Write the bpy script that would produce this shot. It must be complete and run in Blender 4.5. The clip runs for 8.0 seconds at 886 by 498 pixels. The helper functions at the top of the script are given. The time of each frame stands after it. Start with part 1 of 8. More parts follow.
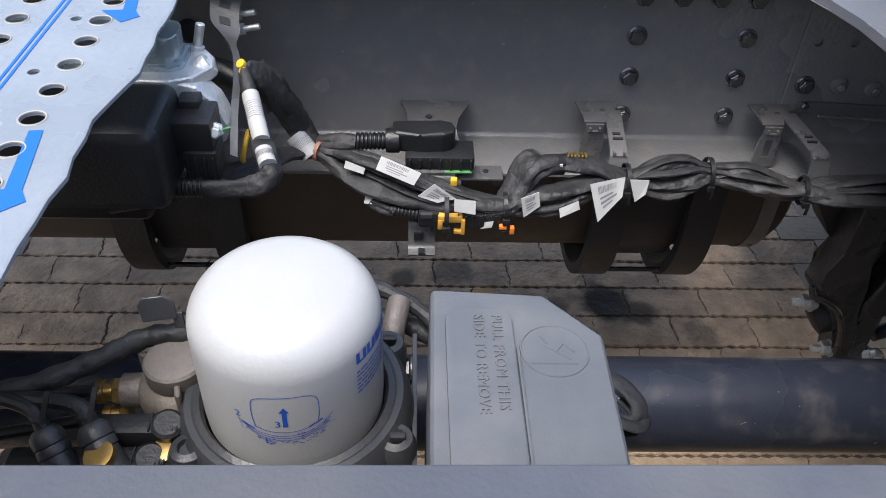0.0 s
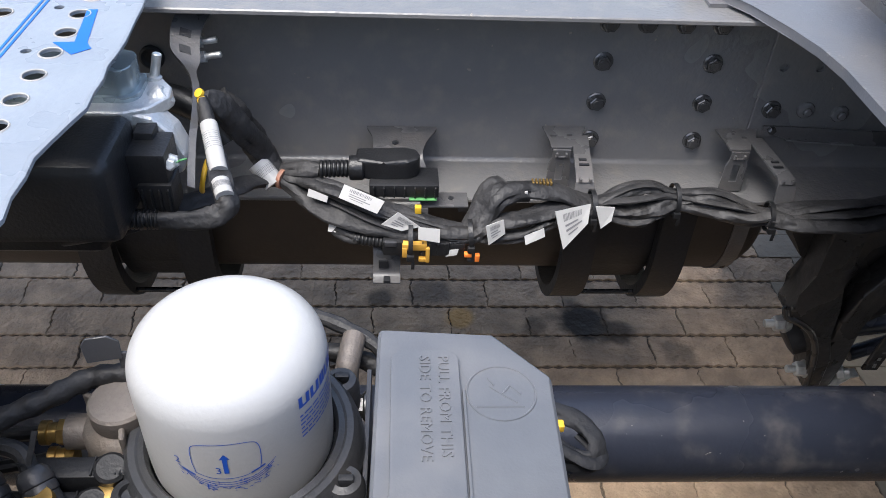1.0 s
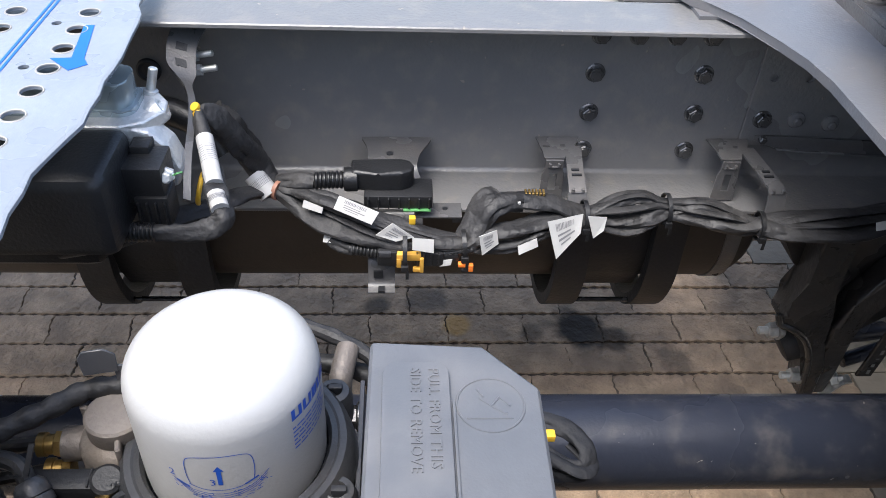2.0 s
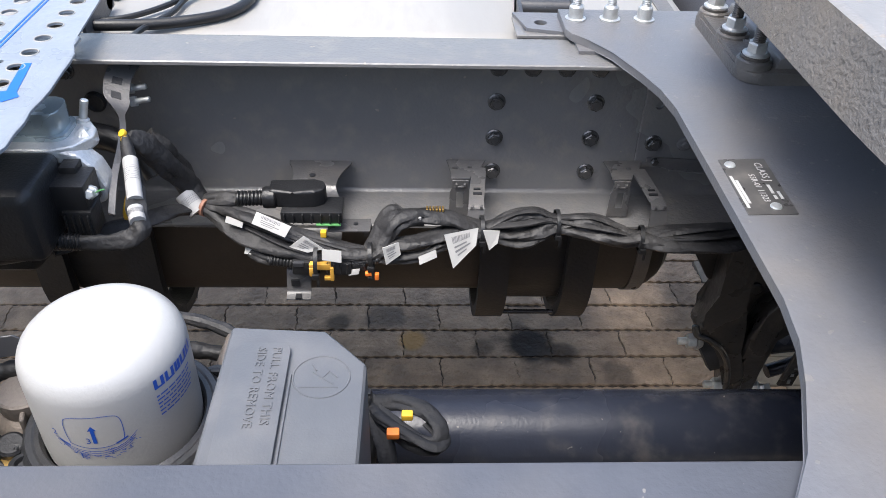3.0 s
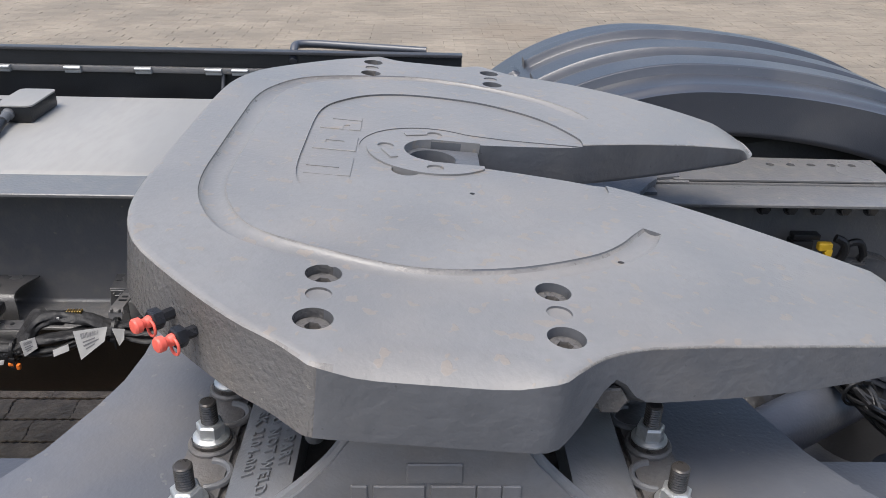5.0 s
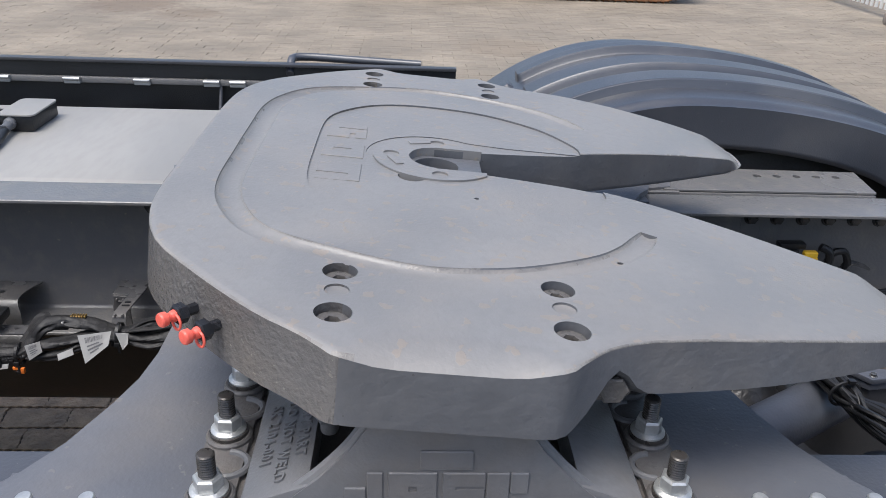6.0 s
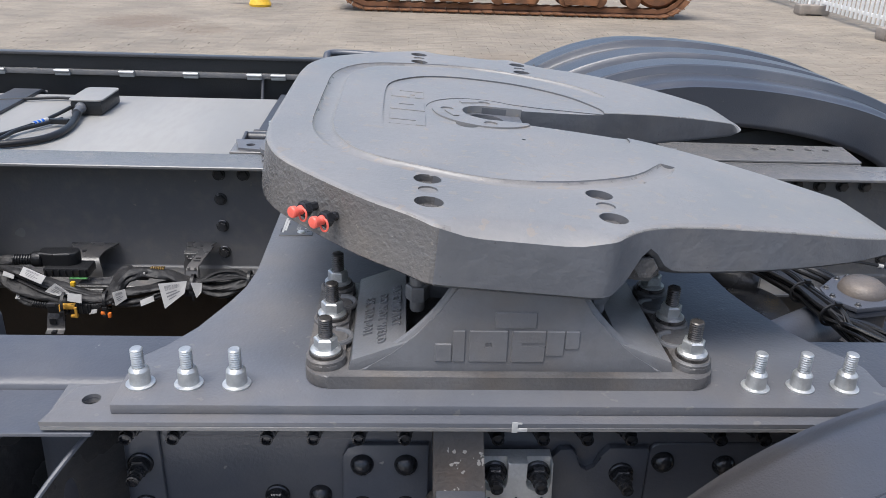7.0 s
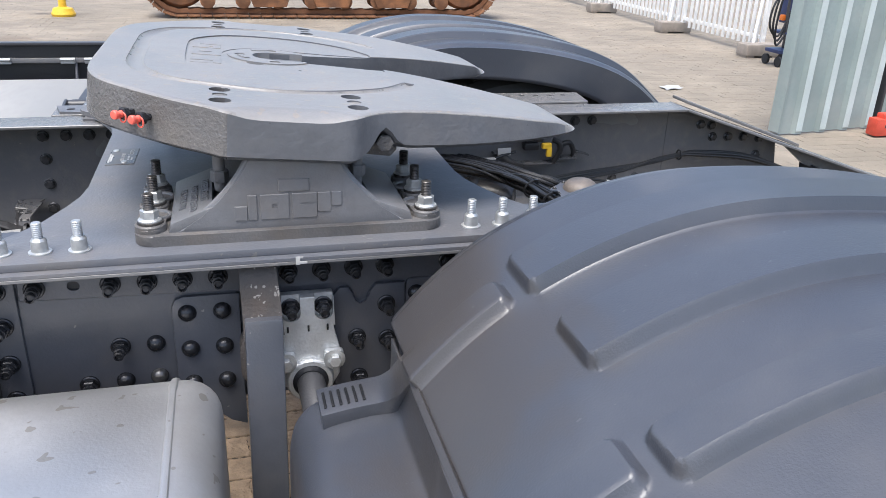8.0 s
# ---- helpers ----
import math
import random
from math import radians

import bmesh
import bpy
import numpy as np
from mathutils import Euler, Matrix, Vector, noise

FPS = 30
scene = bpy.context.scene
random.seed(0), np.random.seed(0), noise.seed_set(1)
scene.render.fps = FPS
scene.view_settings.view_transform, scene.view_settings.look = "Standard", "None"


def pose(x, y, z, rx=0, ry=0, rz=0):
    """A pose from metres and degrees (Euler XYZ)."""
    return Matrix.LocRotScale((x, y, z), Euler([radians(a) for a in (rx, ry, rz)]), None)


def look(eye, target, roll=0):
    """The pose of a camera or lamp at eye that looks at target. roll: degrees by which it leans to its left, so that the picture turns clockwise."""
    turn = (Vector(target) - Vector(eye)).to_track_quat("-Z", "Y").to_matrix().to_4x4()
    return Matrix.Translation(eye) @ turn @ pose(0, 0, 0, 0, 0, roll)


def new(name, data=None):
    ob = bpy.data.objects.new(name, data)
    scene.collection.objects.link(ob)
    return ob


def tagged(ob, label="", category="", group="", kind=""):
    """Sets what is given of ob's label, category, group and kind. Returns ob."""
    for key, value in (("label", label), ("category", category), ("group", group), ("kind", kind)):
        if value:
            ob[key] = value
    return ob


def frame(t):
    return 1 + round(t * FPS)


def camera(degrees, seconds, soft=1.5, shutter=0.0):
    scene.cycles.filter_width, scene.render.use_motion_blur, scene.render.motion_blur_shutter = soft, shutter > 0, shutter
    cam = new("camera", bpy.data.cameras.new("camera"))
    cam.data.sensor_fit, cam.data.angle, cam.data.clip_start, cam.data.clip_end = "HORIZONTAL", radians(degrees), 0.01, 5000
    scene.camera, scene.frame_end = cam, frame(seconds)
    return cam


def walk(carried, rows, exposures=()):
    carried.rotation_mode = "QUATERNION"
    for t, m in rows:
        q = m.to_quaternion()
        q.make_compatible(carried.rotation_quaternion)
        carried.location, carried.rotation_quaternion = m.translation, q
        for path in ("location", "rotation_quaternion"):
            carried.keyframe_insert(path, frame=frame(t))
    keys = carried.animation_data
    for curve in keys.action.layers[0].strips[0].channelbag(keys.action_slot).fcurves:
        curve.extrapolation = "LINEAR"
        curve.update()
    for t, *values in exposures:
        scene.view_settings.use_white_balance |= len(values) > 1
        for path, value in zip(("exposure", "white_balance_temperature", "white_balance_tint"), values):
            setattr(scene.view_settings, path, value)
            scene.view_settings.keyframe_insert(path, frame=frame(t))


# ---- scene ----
cam = camera(57.9, 8.0, soft=0.9)
PATH = [
    (0, (-0.802, -0.574, 1.329), (-0.717, 0.948, 0.034), 2.7),
    (0.2, (-0.794, -0.5683, 1.3315), (-0.692, 0.9697, 0.0568), 2.98),
    (0.5, (-0.783, -0.561, 1.335), (-0.664, 0.974, 0.058), 3.4),
    (1, (-0.771, -0.556, 1.34), (-0.661, 0.984, 0.069), 3.0),
    (2.3, (-0.76, -0.564, 1.357), (-0.648, 0.992, 0.105), 2.8),
    (2.5, (-0.724, -0.585, 1.363), (-0.638, 0.995, 0.14), 2.2),
    (2.8, (-0.6668, -0.6336, 1.3857), (-0.5938, 0.9677, 0.1898), 2.02),
    (3, (-0.627, -0.668, 1.406), (-0.549, 0.927, 0.202), 1.9),
    (3.2, (-0.5716, -0.7025, 1.426), (-0.4986, 0.8916, 0.2204), 1.82),
    (3.5, (-0.466, -0.753, 1.451), (-0.4, 0.899, 0.325), 1.7),
    (3.8, (-0.3476, -0.7982, 1.466), (-0.2873, 0.9074, 0.4226), 1.7),
    (4, (-0.262, -0.82, 1.469), (-0.202, 0.894, 0.44), 1.7),
    (4.5, (-0.065, -0.855, 1.469), (-0.005, 0.864, 0.448), 1.5),
    (4.8, (-0.0225, -0.8979, 1.4809), (0.0515, 0.8514, 0.5137), 1.56),
    (5, (-0.015, -0.925, 1.489), (0.047, 0.867, 0.602), 1.6),
    (5.2, (-0.011, -0.94, 1.49), (0.049, 0.874, 0.649), 1.6),
    (6.3, (-0.05, -0.989, 1.492), (0.055, 0.816, 0.637), 2.4),
    (6.5, (-0.06, -1.035, 1.479), (0.03, 0.789, 0.662), 2.0),
    (6.8, (-0.1027, -1.117, 1.4632), (-0.0005, 0.7138, 0.6629), 2.06),
    (7, (-0.119, -1.174, 1.46), (-0.019, 0.653, 0.652), 2.1),
    (7.2, (-0.1175, -1.2361, 1.4589), (-0.0139, 0.5919, 0.6537), 2.1),
    (7.5, (-0.109, -1.342, 1.454), (0.082, 0.483, 0.659), 2.1),
    (7.7, (-0.0992, -1.4222, 1.4445), (0.2029, 0.3932, 0.662), 2.14),
    (8, (-0.081, -1.551, 1.424), (0.411, 0.226, 0.65), 2.2),
]
walk(cam, [(t, look(eye, target, roll)) for t, eye, target, roll in PATH],
     exposures=[(0, 1.50, 6300, 9), (1.0, 1.70, 6300, 9), (2.5, 1.85, 6300, 9), (3.5, 1.6, 6500, 9), (4.5, 1.05, 6450, 9), (5.0, 1.0, 6450, 9), (6.5, 0.95, 6250, 9), (8.0, 1.45, 6250, 9)])

# ---- world and light: bright overcast sky ----
world = bpy.data.worlds.new("overcast_sky")
scene.world = world
world.use_nodes = True
wn = world.node_tree
sky = wn.nodes.new("ShaderNodeTexSky")
sky.sky_type = "NISHITA"
sky.sun_disc = False
sky.sun_elevation = radians(70)
sky.sun_rotation = radians(224)
sky.air_density, sky.dust_density, sky.ozone_density = 1.0, 4.0, 1.0
wn.links.new(sky.outputs["Color"], wn.nodes["Background"].inputs["Color"])
wn.nodes["Background"].inputs["Strength"].default_value = 0.12
sun = new("sun", bpy.data.lights.new("sun", "SUN"))
sun.data.energy, sun.data.angle, sun.data.color = 1.25, radians(32), (1.0, 0.985, 0.96)
sun.matrix_world = look((-1.25, -1.3, 4.85), (0, 0, 0))

# ---- building helpers ----
I4 = Matrix.Identity(4)
WORLD_OF = {}


def thing(name, label, category, at=(0, 0, 0), group="", kind=""):
    ob = new(name)
    ob.empty_display_size = 0.05
    ob.location = at
    WORLD_OF[ob] = Matrix.Translation(at)
    return tagged(ob, label, category, group, kind)


def hang(ob, parent, label=""):
    ob.parent = parent
    ob.matrix_parent_inverse = WORLD_OF.get(parent, I4).inverted()
    if label:
        tagged(ob, label)
    return ob


def mesh_of(bm, name, material, smooth=32):
    me = bpy.data.meshes.new(name)
    bmesh.ops.recalc_face_normals(bm, faces=bm.faces[:])
    bm.to_mesh(me)
    bm.free()
    me.materials.append(material)
    if smooth:
        me.shade_smooth()
        me.set_sharp_from_angle(angle=radians(smooth))
    return me


def part(name, bm, material, parent, label="", smooth=32):
    return hang(new(name, mesh_of(bm, name, material, smooth)), parent, label)


def put(name, me, m, parent, label=""):
    """A piece on shared mesh data at the world pose m."""
    ob = new(name, me)
    ob.matrix_basis = m
    if parent is not None:
        hang(ob, parent, label)
        WORLD_OF[ob] = m
    return ob


def solo(name, bm, material, label, category, group="", kind="", smooth=32):
    ob = new(name, mesh_of(bm, name, material, smooth))
    WORLD_OF[ob] = I4
    return tagged(ob, label, category, group, kind)


def bev(bm, verts, off, seg=2):
    if off <= 0:
        return
    vs = set(verts)
    es = [e for e in bm.edges if e.verts[0] in vs and e.verts[1] in vs]
    bmesh.ops.bevel(bm, geom=es, offset=off, segments=seg, profile=0.6, affect="EDGES", clamp_overlap=True)


def box(bm, c, s, off=0.0, m=I4, seg=2):
    r = bmesh.ops.create_cube(bm, size=1.0, matrix=m @ Matrix.Translation(c) @ Matrix.Diagonal((*s, 1)))
    bev(bm, r["verts"], off, seg)
    return bm


def prism(bm, pts, z0, z1, m=I4, off=0.0, seg=2):
    a = [bm.verts.new(m @ Vector((x, y, z0))) for x, y in pts]
    b = [bm.verts.new(m @ Vector((x, y, z1))) for x, y in pts]
    n = len(pts)
    bm.faces.new(a[::-1])
    bm.faces.new(b)
    for i in range(n):
        bm.faces.new((a[i], a[(i + 1) % n], b[(i + 1) % n], b[i]))
    bev(bm, a + b, off, seg)
    return bm


def lathe(bm, prof, m=I4, seg=24, turn=0.0):
    rings = []
    for r, z in prof:
        if r < 1e-6:
            rings.append([bm.verts.new(m @ Vector((0, 0, z)))])
        else:
            rings.append([bm.verts.new(m @ Vector((r * math.cos(turn + 2 * math.pi * i / seg), r * math.sin(turn + 2 * math.pi * i / seg), z))) for i in range(seg)])
    for a, b in zip(rings, rings[1:]):
        for i in range(seg):
            j = (i + 1) % seg
            if len(a) == 1 and len(b) == 1:
                continue
            if len(a) == 1:
                bm.faces.new((a[0], b[i], b[j]))
            elif len(b) == 1:
                bm.faces.new((a[i], a[j], b[0]))
            else:
                bm.faces.new((a[i], a[j], b[j], b[i]))
    for ring, flip in ((rings[0], True), (rings[-1], False)):
        if len(ring) > 1:
            bm.faces.new(ring[::-1] if flip else ring)
    return bm


def along(p0, p1):
    """A pose at p0 whose z axis points to p1."""
    p0, p1 = Vector(p0), Vector(p1)
    return Matrix.Translation(p0) @ (p1 - p0).to_track_quat("Z", "Y").to_matrix().to_4x4()


def rod(bm, p0, p1, r, seg=16, r2=None):
    d = (Vector(p1) - Vector(p0)).length
    return lathe(bm, [(r, 0), (r if r2 is None else r2, d)], along(p0, p1), seg)


def spline(pts, n=8, closed=False):
    pts = [Vector(p) for p in pts]
    out = []
    k = len(pts)
    for i in range(k if closed else k - 1):
        if closed:
            p = [pts[(i + d) % k] for d in (-1, 0, 1, 2)]
        else:
            p = [pts[max(0, i - 1)], pts[i], pts[i + 1], pts[min(k - 1, i + 2)]]
        for j in range(n):
            t = j / n
            out.append(0.5 * (2 * p[1] + (p[2] - p[0]) * t + (2 * p[0] - 5 * p[1] + 4 * p[2] - p[3]) * t * t + (3 * p[1] - p[0] - 3 * p[2] + p[3]) * t ** 3))
    if not closed:
        out.append(pts[-1])
    return out


def sweep(bm, path, radius, seg=10, closed=False, flat=1.0, squash=None):
    """A round or flattened hose along path; radius: a number or a function of (index, fraction)."""
    n = len(path)
    rings, up = [], None
    for i in range(n):
        a = path[(i - 1) % n] if closed or i else path[0]
        b = path[(i + 1) % n] if closed or i < n - 1 else path[-1]
        d = (b - a).normalized()
        if up is None:
            up = d.orthogonal().normalized() if abs(d.z) > 0.95 else (Vector((0, 0, 1)) - d * d.z).normalized()
        up = (up - d * up.dot(d)).normalized()
        side = d.cross(up)
        r = radius(i, i / max(1, n - 1)) if callable(radius) else radius
        rings.append([bm.verts.new(path[i] + r * (math.cos(2 * math.pi * k / seg) * side + flat * math.sin(2 * math.pi * k / seg) * up)) for k in range(seg)])
    m = n if closed else n - 1
    for i in range(m):
        a, b = rings[i], rings[(i + 1) % n]
        for k in range(seg):
            bm.faces.new((a[k], a[(k + 1) % seg], b[(k + 1) % seg], b[k]))
    if not closed:
        bm.faces.new(rings[0][::-1])
        bm.faces.new(rings[-1])
    return bm


def ribbon(bm, path, across, width, thick):
    """A flat strap along path; across: the direction of its width."""
    across = Vector(across).normalized()
    rows = []
    for i, p in enumerate(path):
        d = (path[min(i + 1, len(path) - 1)] - path[max(i - 1, 0)]).normalized()
        nrm = d.cross(across).normalized()
        w = width(i / (len(path) - 1)) if callable(width) else width
        rows.append([bm.verts.new(p + across * (sx * w / 2) + nrm * (sn * thick / 2)) for sx, sn in ((-1, -1), (1, -1), (1, 1), (-1, 1))])
    for a, b in zip(rows, rows[1:]):
        for k in range(4):
            bm.faces.new((a[k], a[(k + 1) % 4], b[(k + 1) % 4], b[k]))
    bm.faces.new(rows[0][::-1])
    bm.faces.new(rows[-1])
    return bm


def cut(bm, cutters):
    """bm with the cutters taken away."""
    bmesh.ops.recalc_face_normals(bm, faces=bm.faces[:])
    me = bpy.data.meshes.new("base")
    bm.to_mesh(me)
    bm.free()
    ob = new("base", me)
    temps = [ob]
    for c in cutters:
        bmesh.ops.recalc_face_normals(c, faces=c.faces[:])
        cm = bpy.data.meshes.new("cutter")
        c.to_mesh(cm)
        c.free()
        co = new("cutter", cm)
        temps.append(co)
        mod = ob.modifiers.new("cut", "BOOLEAN")
        mod.operation, mod.solver, mod.object = "DIFFERENCE", "EXACT", co
    bpy.context.view_layer.update()
    res = bpy.data.meshes.new_from_object(ob.evaluated_get(bpy.context.evaluated_depsgraph_get()))
    for o in temps:
        data = o.data
        bpy.data.objects.remove(o)
        bpy.data.meshes.remove(data)
    out = bmesh.new()
    out.from_mesh(res)
    bpy.data.meshes.remove(res)
    return out


def letters(body, size, depth, m, bm=None, spacing=1.0, bold=0.0):
    """Raised lettering in the built-in font: x along the line, z out of the surface."""
    cu = bpy.data.curves.new("lettering", "FONT")
    cu.body, cu.size, cu.extrude, cu.resolution_u = body, size, depth, 2
    cu.space_character = spacing
    cu.offset = bold
    ob = new("lettering", cu)
    bpy.context.view_layer.update()
    me = bpy.data.meshes.new_from_object(ob.evaluated_get(bpy.context.evaluated_depsgraph_get()))
    bpy.data.objects.remove(ob)
    bpy.data.curves.remove(cu)
    bm = bm or bmesh.new()
    tmp = bmesh.new()
    tmp.from_mesh(me)
    tmp.transform(m)
    me2 = bpy.data.meshes.new("lettering")
    tmp.to_mesh(me2)
    tmp.free()
    bm.from_mesh(me2)
    bpy.data.meshes.remove(me)
    bpy.data.meshes.remove(me2)
    return bm


def rounded(x0, y0, x1, y1, r, n=5):
    out = []
    for cx, cy, a0 in ((x1 - r, y0 + r, -90), (x1 - r, y1 - r, 0), (x0 + r, y1 - r, 90), (x0 + r, y0 + r, 180)):
        for i in range(n + 1):
            a = radians(a0 + 90 * i / n)
            out.append((cx + r * math.cos(a), cy + r * math.sin(a)))
    return out


def disc(cx, cy, r, n=24):
    return [(cx + r * math.cos(2 * math.pi * i / n), cy + r * math.sin(2 * math.pi * i / n)) for i in range(n)]


# ---- materials ----
def material(name, base, rough=0.5, metal=0.0, vary=0.15, scale=6.0, grain=0.0, grain_scale=180.0, dirt=None, dirt_amount=0.0, dirt_scale=3.0,
             spec=0.5, rough_vary=0.1, island=0.0, coat=0.0, stretch=None, world=False, stains=(), scabs=None, scab_scale=55.0, scab_at=0.66, scab_mix=0.7, relief=0.0, relief_scale=110.0):
    """Paint, cast, rubber, metal: a base colour with broad and fine variation, stains with edges of their own, and relief."""
    mat = bpy.data.materials.new(name)
    mat.use_nodes = True
    nt = mat.node_tree
    N, L = nt.nodes, nt.links
    b = N["Principled BSDF"]
    b.inputs["Metallic"].default_value = metal
    b.inputs["Specular IOR Level"].default_value = spec
    b.inputs["Coat Weight"].default_value = coat
    co = N.new("ShaderNodeTexCoord")
    src = co.outputs["Object"]
    if world:
        src = N.new("ShaderNodeNewGeometry").outputs["Position"]
    if stretch:
        mp = N.new("ShaderNodeMapping")
        mp.inputs["Scale"].default_value = stretch
        L.new(src, mp.inputs["Vector"])
        src = mp.outputs["Vector"]

    def noise_tex(sc, detail=4.0):
        t = N.new("ShaderNodeTexNoise")
        t.inputs["Scale"].default_value = sc
        t.inputs["Detail"].default_value = detail
        L.new(src, t.inputs["Vector"])
        return t.outputs["Fac"]

    def mixed(fac, a, c):
        mx = N.new("ShaderNodeMix")
        mx.data_type = "RGBA"
        for sock, v in ((mx.inputs[0], fac), (mx.inputs[6], a), (mx.inputs[7], c)):
            if isinstance(v, bpy.types.NodeSocket):
                L.new(v, sock)
            else:
                sock.default_value = v if not isinstance(v, tuple) else (*v, 1)
        return mx.outputs[2]

    def ranged(v, a0, a1, b0, b1):
        r = N.new("ShaderNodeMapRange")
        r.interpolation_type = "SMOOTHSTEP"
        for i, q in enumerate((a0, a1, b0, b1)):
            r.inputs[i + 1].default_value = q
        L.new(v, r.inputs[0])
        return r.outputs[0]

    dark = tuple(c * (1 - vary) for c in base)
    light = tuple(min(1.0, c * (1 + vary)) for c in base)
    big = noise_tex(scale)
    fine = noise_tex(scale * 17, 3.0)
    col = mixed(ranged(big, 0.3, 0.7, 0, 1), dark, light)
    col = mixed(ranged(fine, 0.35, 0.75, 0, 0.35), col, tuple(c * (1 - 1.4 * vary) for c in base) if vary < 0.6 else dark)
    if island:
        if island > 0:
            g = N.new("ShaderNodeNewGeometry").outputs["Random Per Island"]
        else:
            g = N.new("ShaderNodeObjectInfo").outputs["Random"]
        hs = N.new("ShaderNodeHueSaturation")
        L.new(ranged(g, 0, 1, 1 - abs(island), 1 + abs(island)), hs.inputs["Value"])
        L.new(col, hs.inputs["Color"])
        col = hs.outputs["Color"]
    if dirt:
        mask = ranged(noise_tex(dirt_scale, 8.0), 0.50 - 0.2 * dirt_amount, 0.80, 0, dirt_amount)
        col = mixed(mask, col, dirt)
    for sx, sy, sz, sr, tone, most in stains:
        dv = N.new("ShaderNodeVectorMath")
        dv.operation = "DISTANCE"
        L.new(src, dv.inputs[0])
        dv.inputs[1].default_value = (sx, sy, sz)
        ad = N.new("ShaderNodeMath")
        ad.operation = "MULTIPLY_ADD"
        L.new(noise_tex(14, 4.0), ad.inputs[0])
        ad.inputs[1].default_value = sr * 1.3
        L.new(dv.outputs["Value"], ad.inputs[2])
        col = mixed(ranged(ad.outputs[0], sr * 1.25, sr * 1.95, most, 0.0), col, tone)
    scab = None
    if scabs:
        scab = ranged(noise_tex(scab_scale, 2.0), scab_at, scab_at + 0.03, 0, 1)
        col = mixed(ranged(scab, 0, 1, 0, scab_mix), col, scabs)
    L.new(col, b.inputs["Base Color"])
    L.new(ranged(big, 0.25, 0.75, max(0.03, rough - rough_vary), min(1.0, rough + rough_vary)), b.inputs["Roughness"])
    if grain:
        bp = N.new("ShaderNodeBump")
        bp.inputs["Strength"].default_value = 1.0
        bp.inputs["Distance"].default_value = grain
        height = noise_tex(grain_scale, 5.0)
        if scab is not None:
            hm = N.new("ShaderNodeMath")
            hm.operation = "MULTIPLY_ADD"
            L.new(scab, hm.inputs[0])
            hm.inputs[1].default_value = 0.5 * scab_mix
            L.new(height, hm.inputs[2])
            height = hm.outputs[0]
        L.new(height, bp.inputs["Height"])
        if relief:
            rb = N.new("ShaderNodeBump")
            rb.inputs["Distance"].default_value = relief
            L.new(noise_tex(relief_scale, 3.0), rb.inputs["Height"])
            L.new(rb.outputs["Normal"], bp.inputs["Normal"])
        L.new(bp.outputs["Normal"], b.inputs["Normal"])
    return mat


DUST = (0.30, 0.27, 0.23)
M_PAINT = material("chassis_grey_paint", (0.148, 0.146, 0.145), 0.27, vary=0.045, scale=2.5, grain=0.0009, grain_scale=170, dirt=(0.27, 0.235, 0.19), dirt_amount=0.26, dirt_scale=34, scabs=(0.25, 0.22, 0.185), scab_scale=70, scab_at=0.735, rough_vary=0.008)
# Darker copy of the chassis paint, with the near side's shade in its colour.
M_RAIL = material("shaded_chassis_paint", (0.066, 0.071, 0.085), 0.36, vary=0.14, scale=3, grain=0.0004, grain_scale=260, dirt=(0.16, 0.145, 0.125), dirt_amount=0.22, dirt_scale=9, scabs=(0.22, 0.21, 0.195), scab_scale=70, scab_at=0.745)
M_PLATE = material("mounting_plate_paint", (0.112, 0.117, 0.131), 0.42, vary=0.12, scale=4, grain=0.0005, grain_scale=240, dirt=(0.19, 0.165, 0.135), dirt_amount=0.5, dirt_scale=6, scabs=(0.19, 0.18, 0.165), scab_scale=75, scab_at=0.69, relief=0.0005, relief_scale=45, scab_mix=0.5)
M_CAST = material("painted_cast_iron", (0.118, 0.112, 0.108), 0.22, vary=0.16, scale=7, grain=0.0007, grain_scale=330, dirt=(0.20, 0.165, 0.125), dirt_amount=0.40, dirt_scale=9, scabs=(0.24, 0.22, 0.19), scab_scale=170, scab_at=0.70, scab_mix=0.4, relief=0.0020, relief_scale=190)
M_CASTTOP = material("pale_scabbed_top", (0.200, 0.196, 0.192), 0.42, vary=0.11, scale=6, grain=0.0004, grain_scale=260, dirt=(0.25, 0.225, 0.20), dirt_amount=0.36, dirt_scale=10, scabs=(0.26, 0.215, 0.17), scab_scale=60, scab_at=0.625, scab_mix=0.5, relief=0.0004, relief_scale=60)
M_PEDESTAL = material("pedestal_cast", (0.150, 0.152, 0.158), 0.40, vary=0.18, scale=6, grain=0.0005, grain_scale=320, dirt=(0.17, 0.135, 0.10), dirt_amount=0.45, dirt_scale=11)
M_DARK = material("dark_painted_steel", (0.046, 0.047, 0.052), 0.40, vary=0.18, scale=5, grain=0.0005, grain_scale=200, dirt=(0.10, 0.09, 0.075), dirt_amount=0.3)
M_BLUEBLACK = material("prop_shaft_paint", (0.018, 0.021, 0.031), 0.25, vary=0.12, scale=4, grain=0.0003, grain_scale=200, dirt=DUST, dirt_amount=0.12, dirt_scale=25, scabs=(0.24, 0.22, 0.20), scab_scale=150, scab_at=0.75, scab_mix=0.6, spec=0.35)
M_BOLT = material("dark_bolt", (0.115, 0.114, 0.114), 0.20, 0.6, vary=0.25, scale=40, grain=0.0004, grain_scale=400)
M_ZINC = material("zinc_plated", (0.53, 0.54, 0.535), 0.40, 0.65, vary=0.20, scale=60, grain=0.0003, grain_scale=500, dirt=(0.26, 0.23, 0.18), dirt_amount=0.35, dirt_scale=70)
M_BLACKBOLT = material("black_bolt", (0.034, 0.035, 0.039), 0.23, 0.5, vary=0.25, scale=40, grain=0.0004, grain_scale=400)
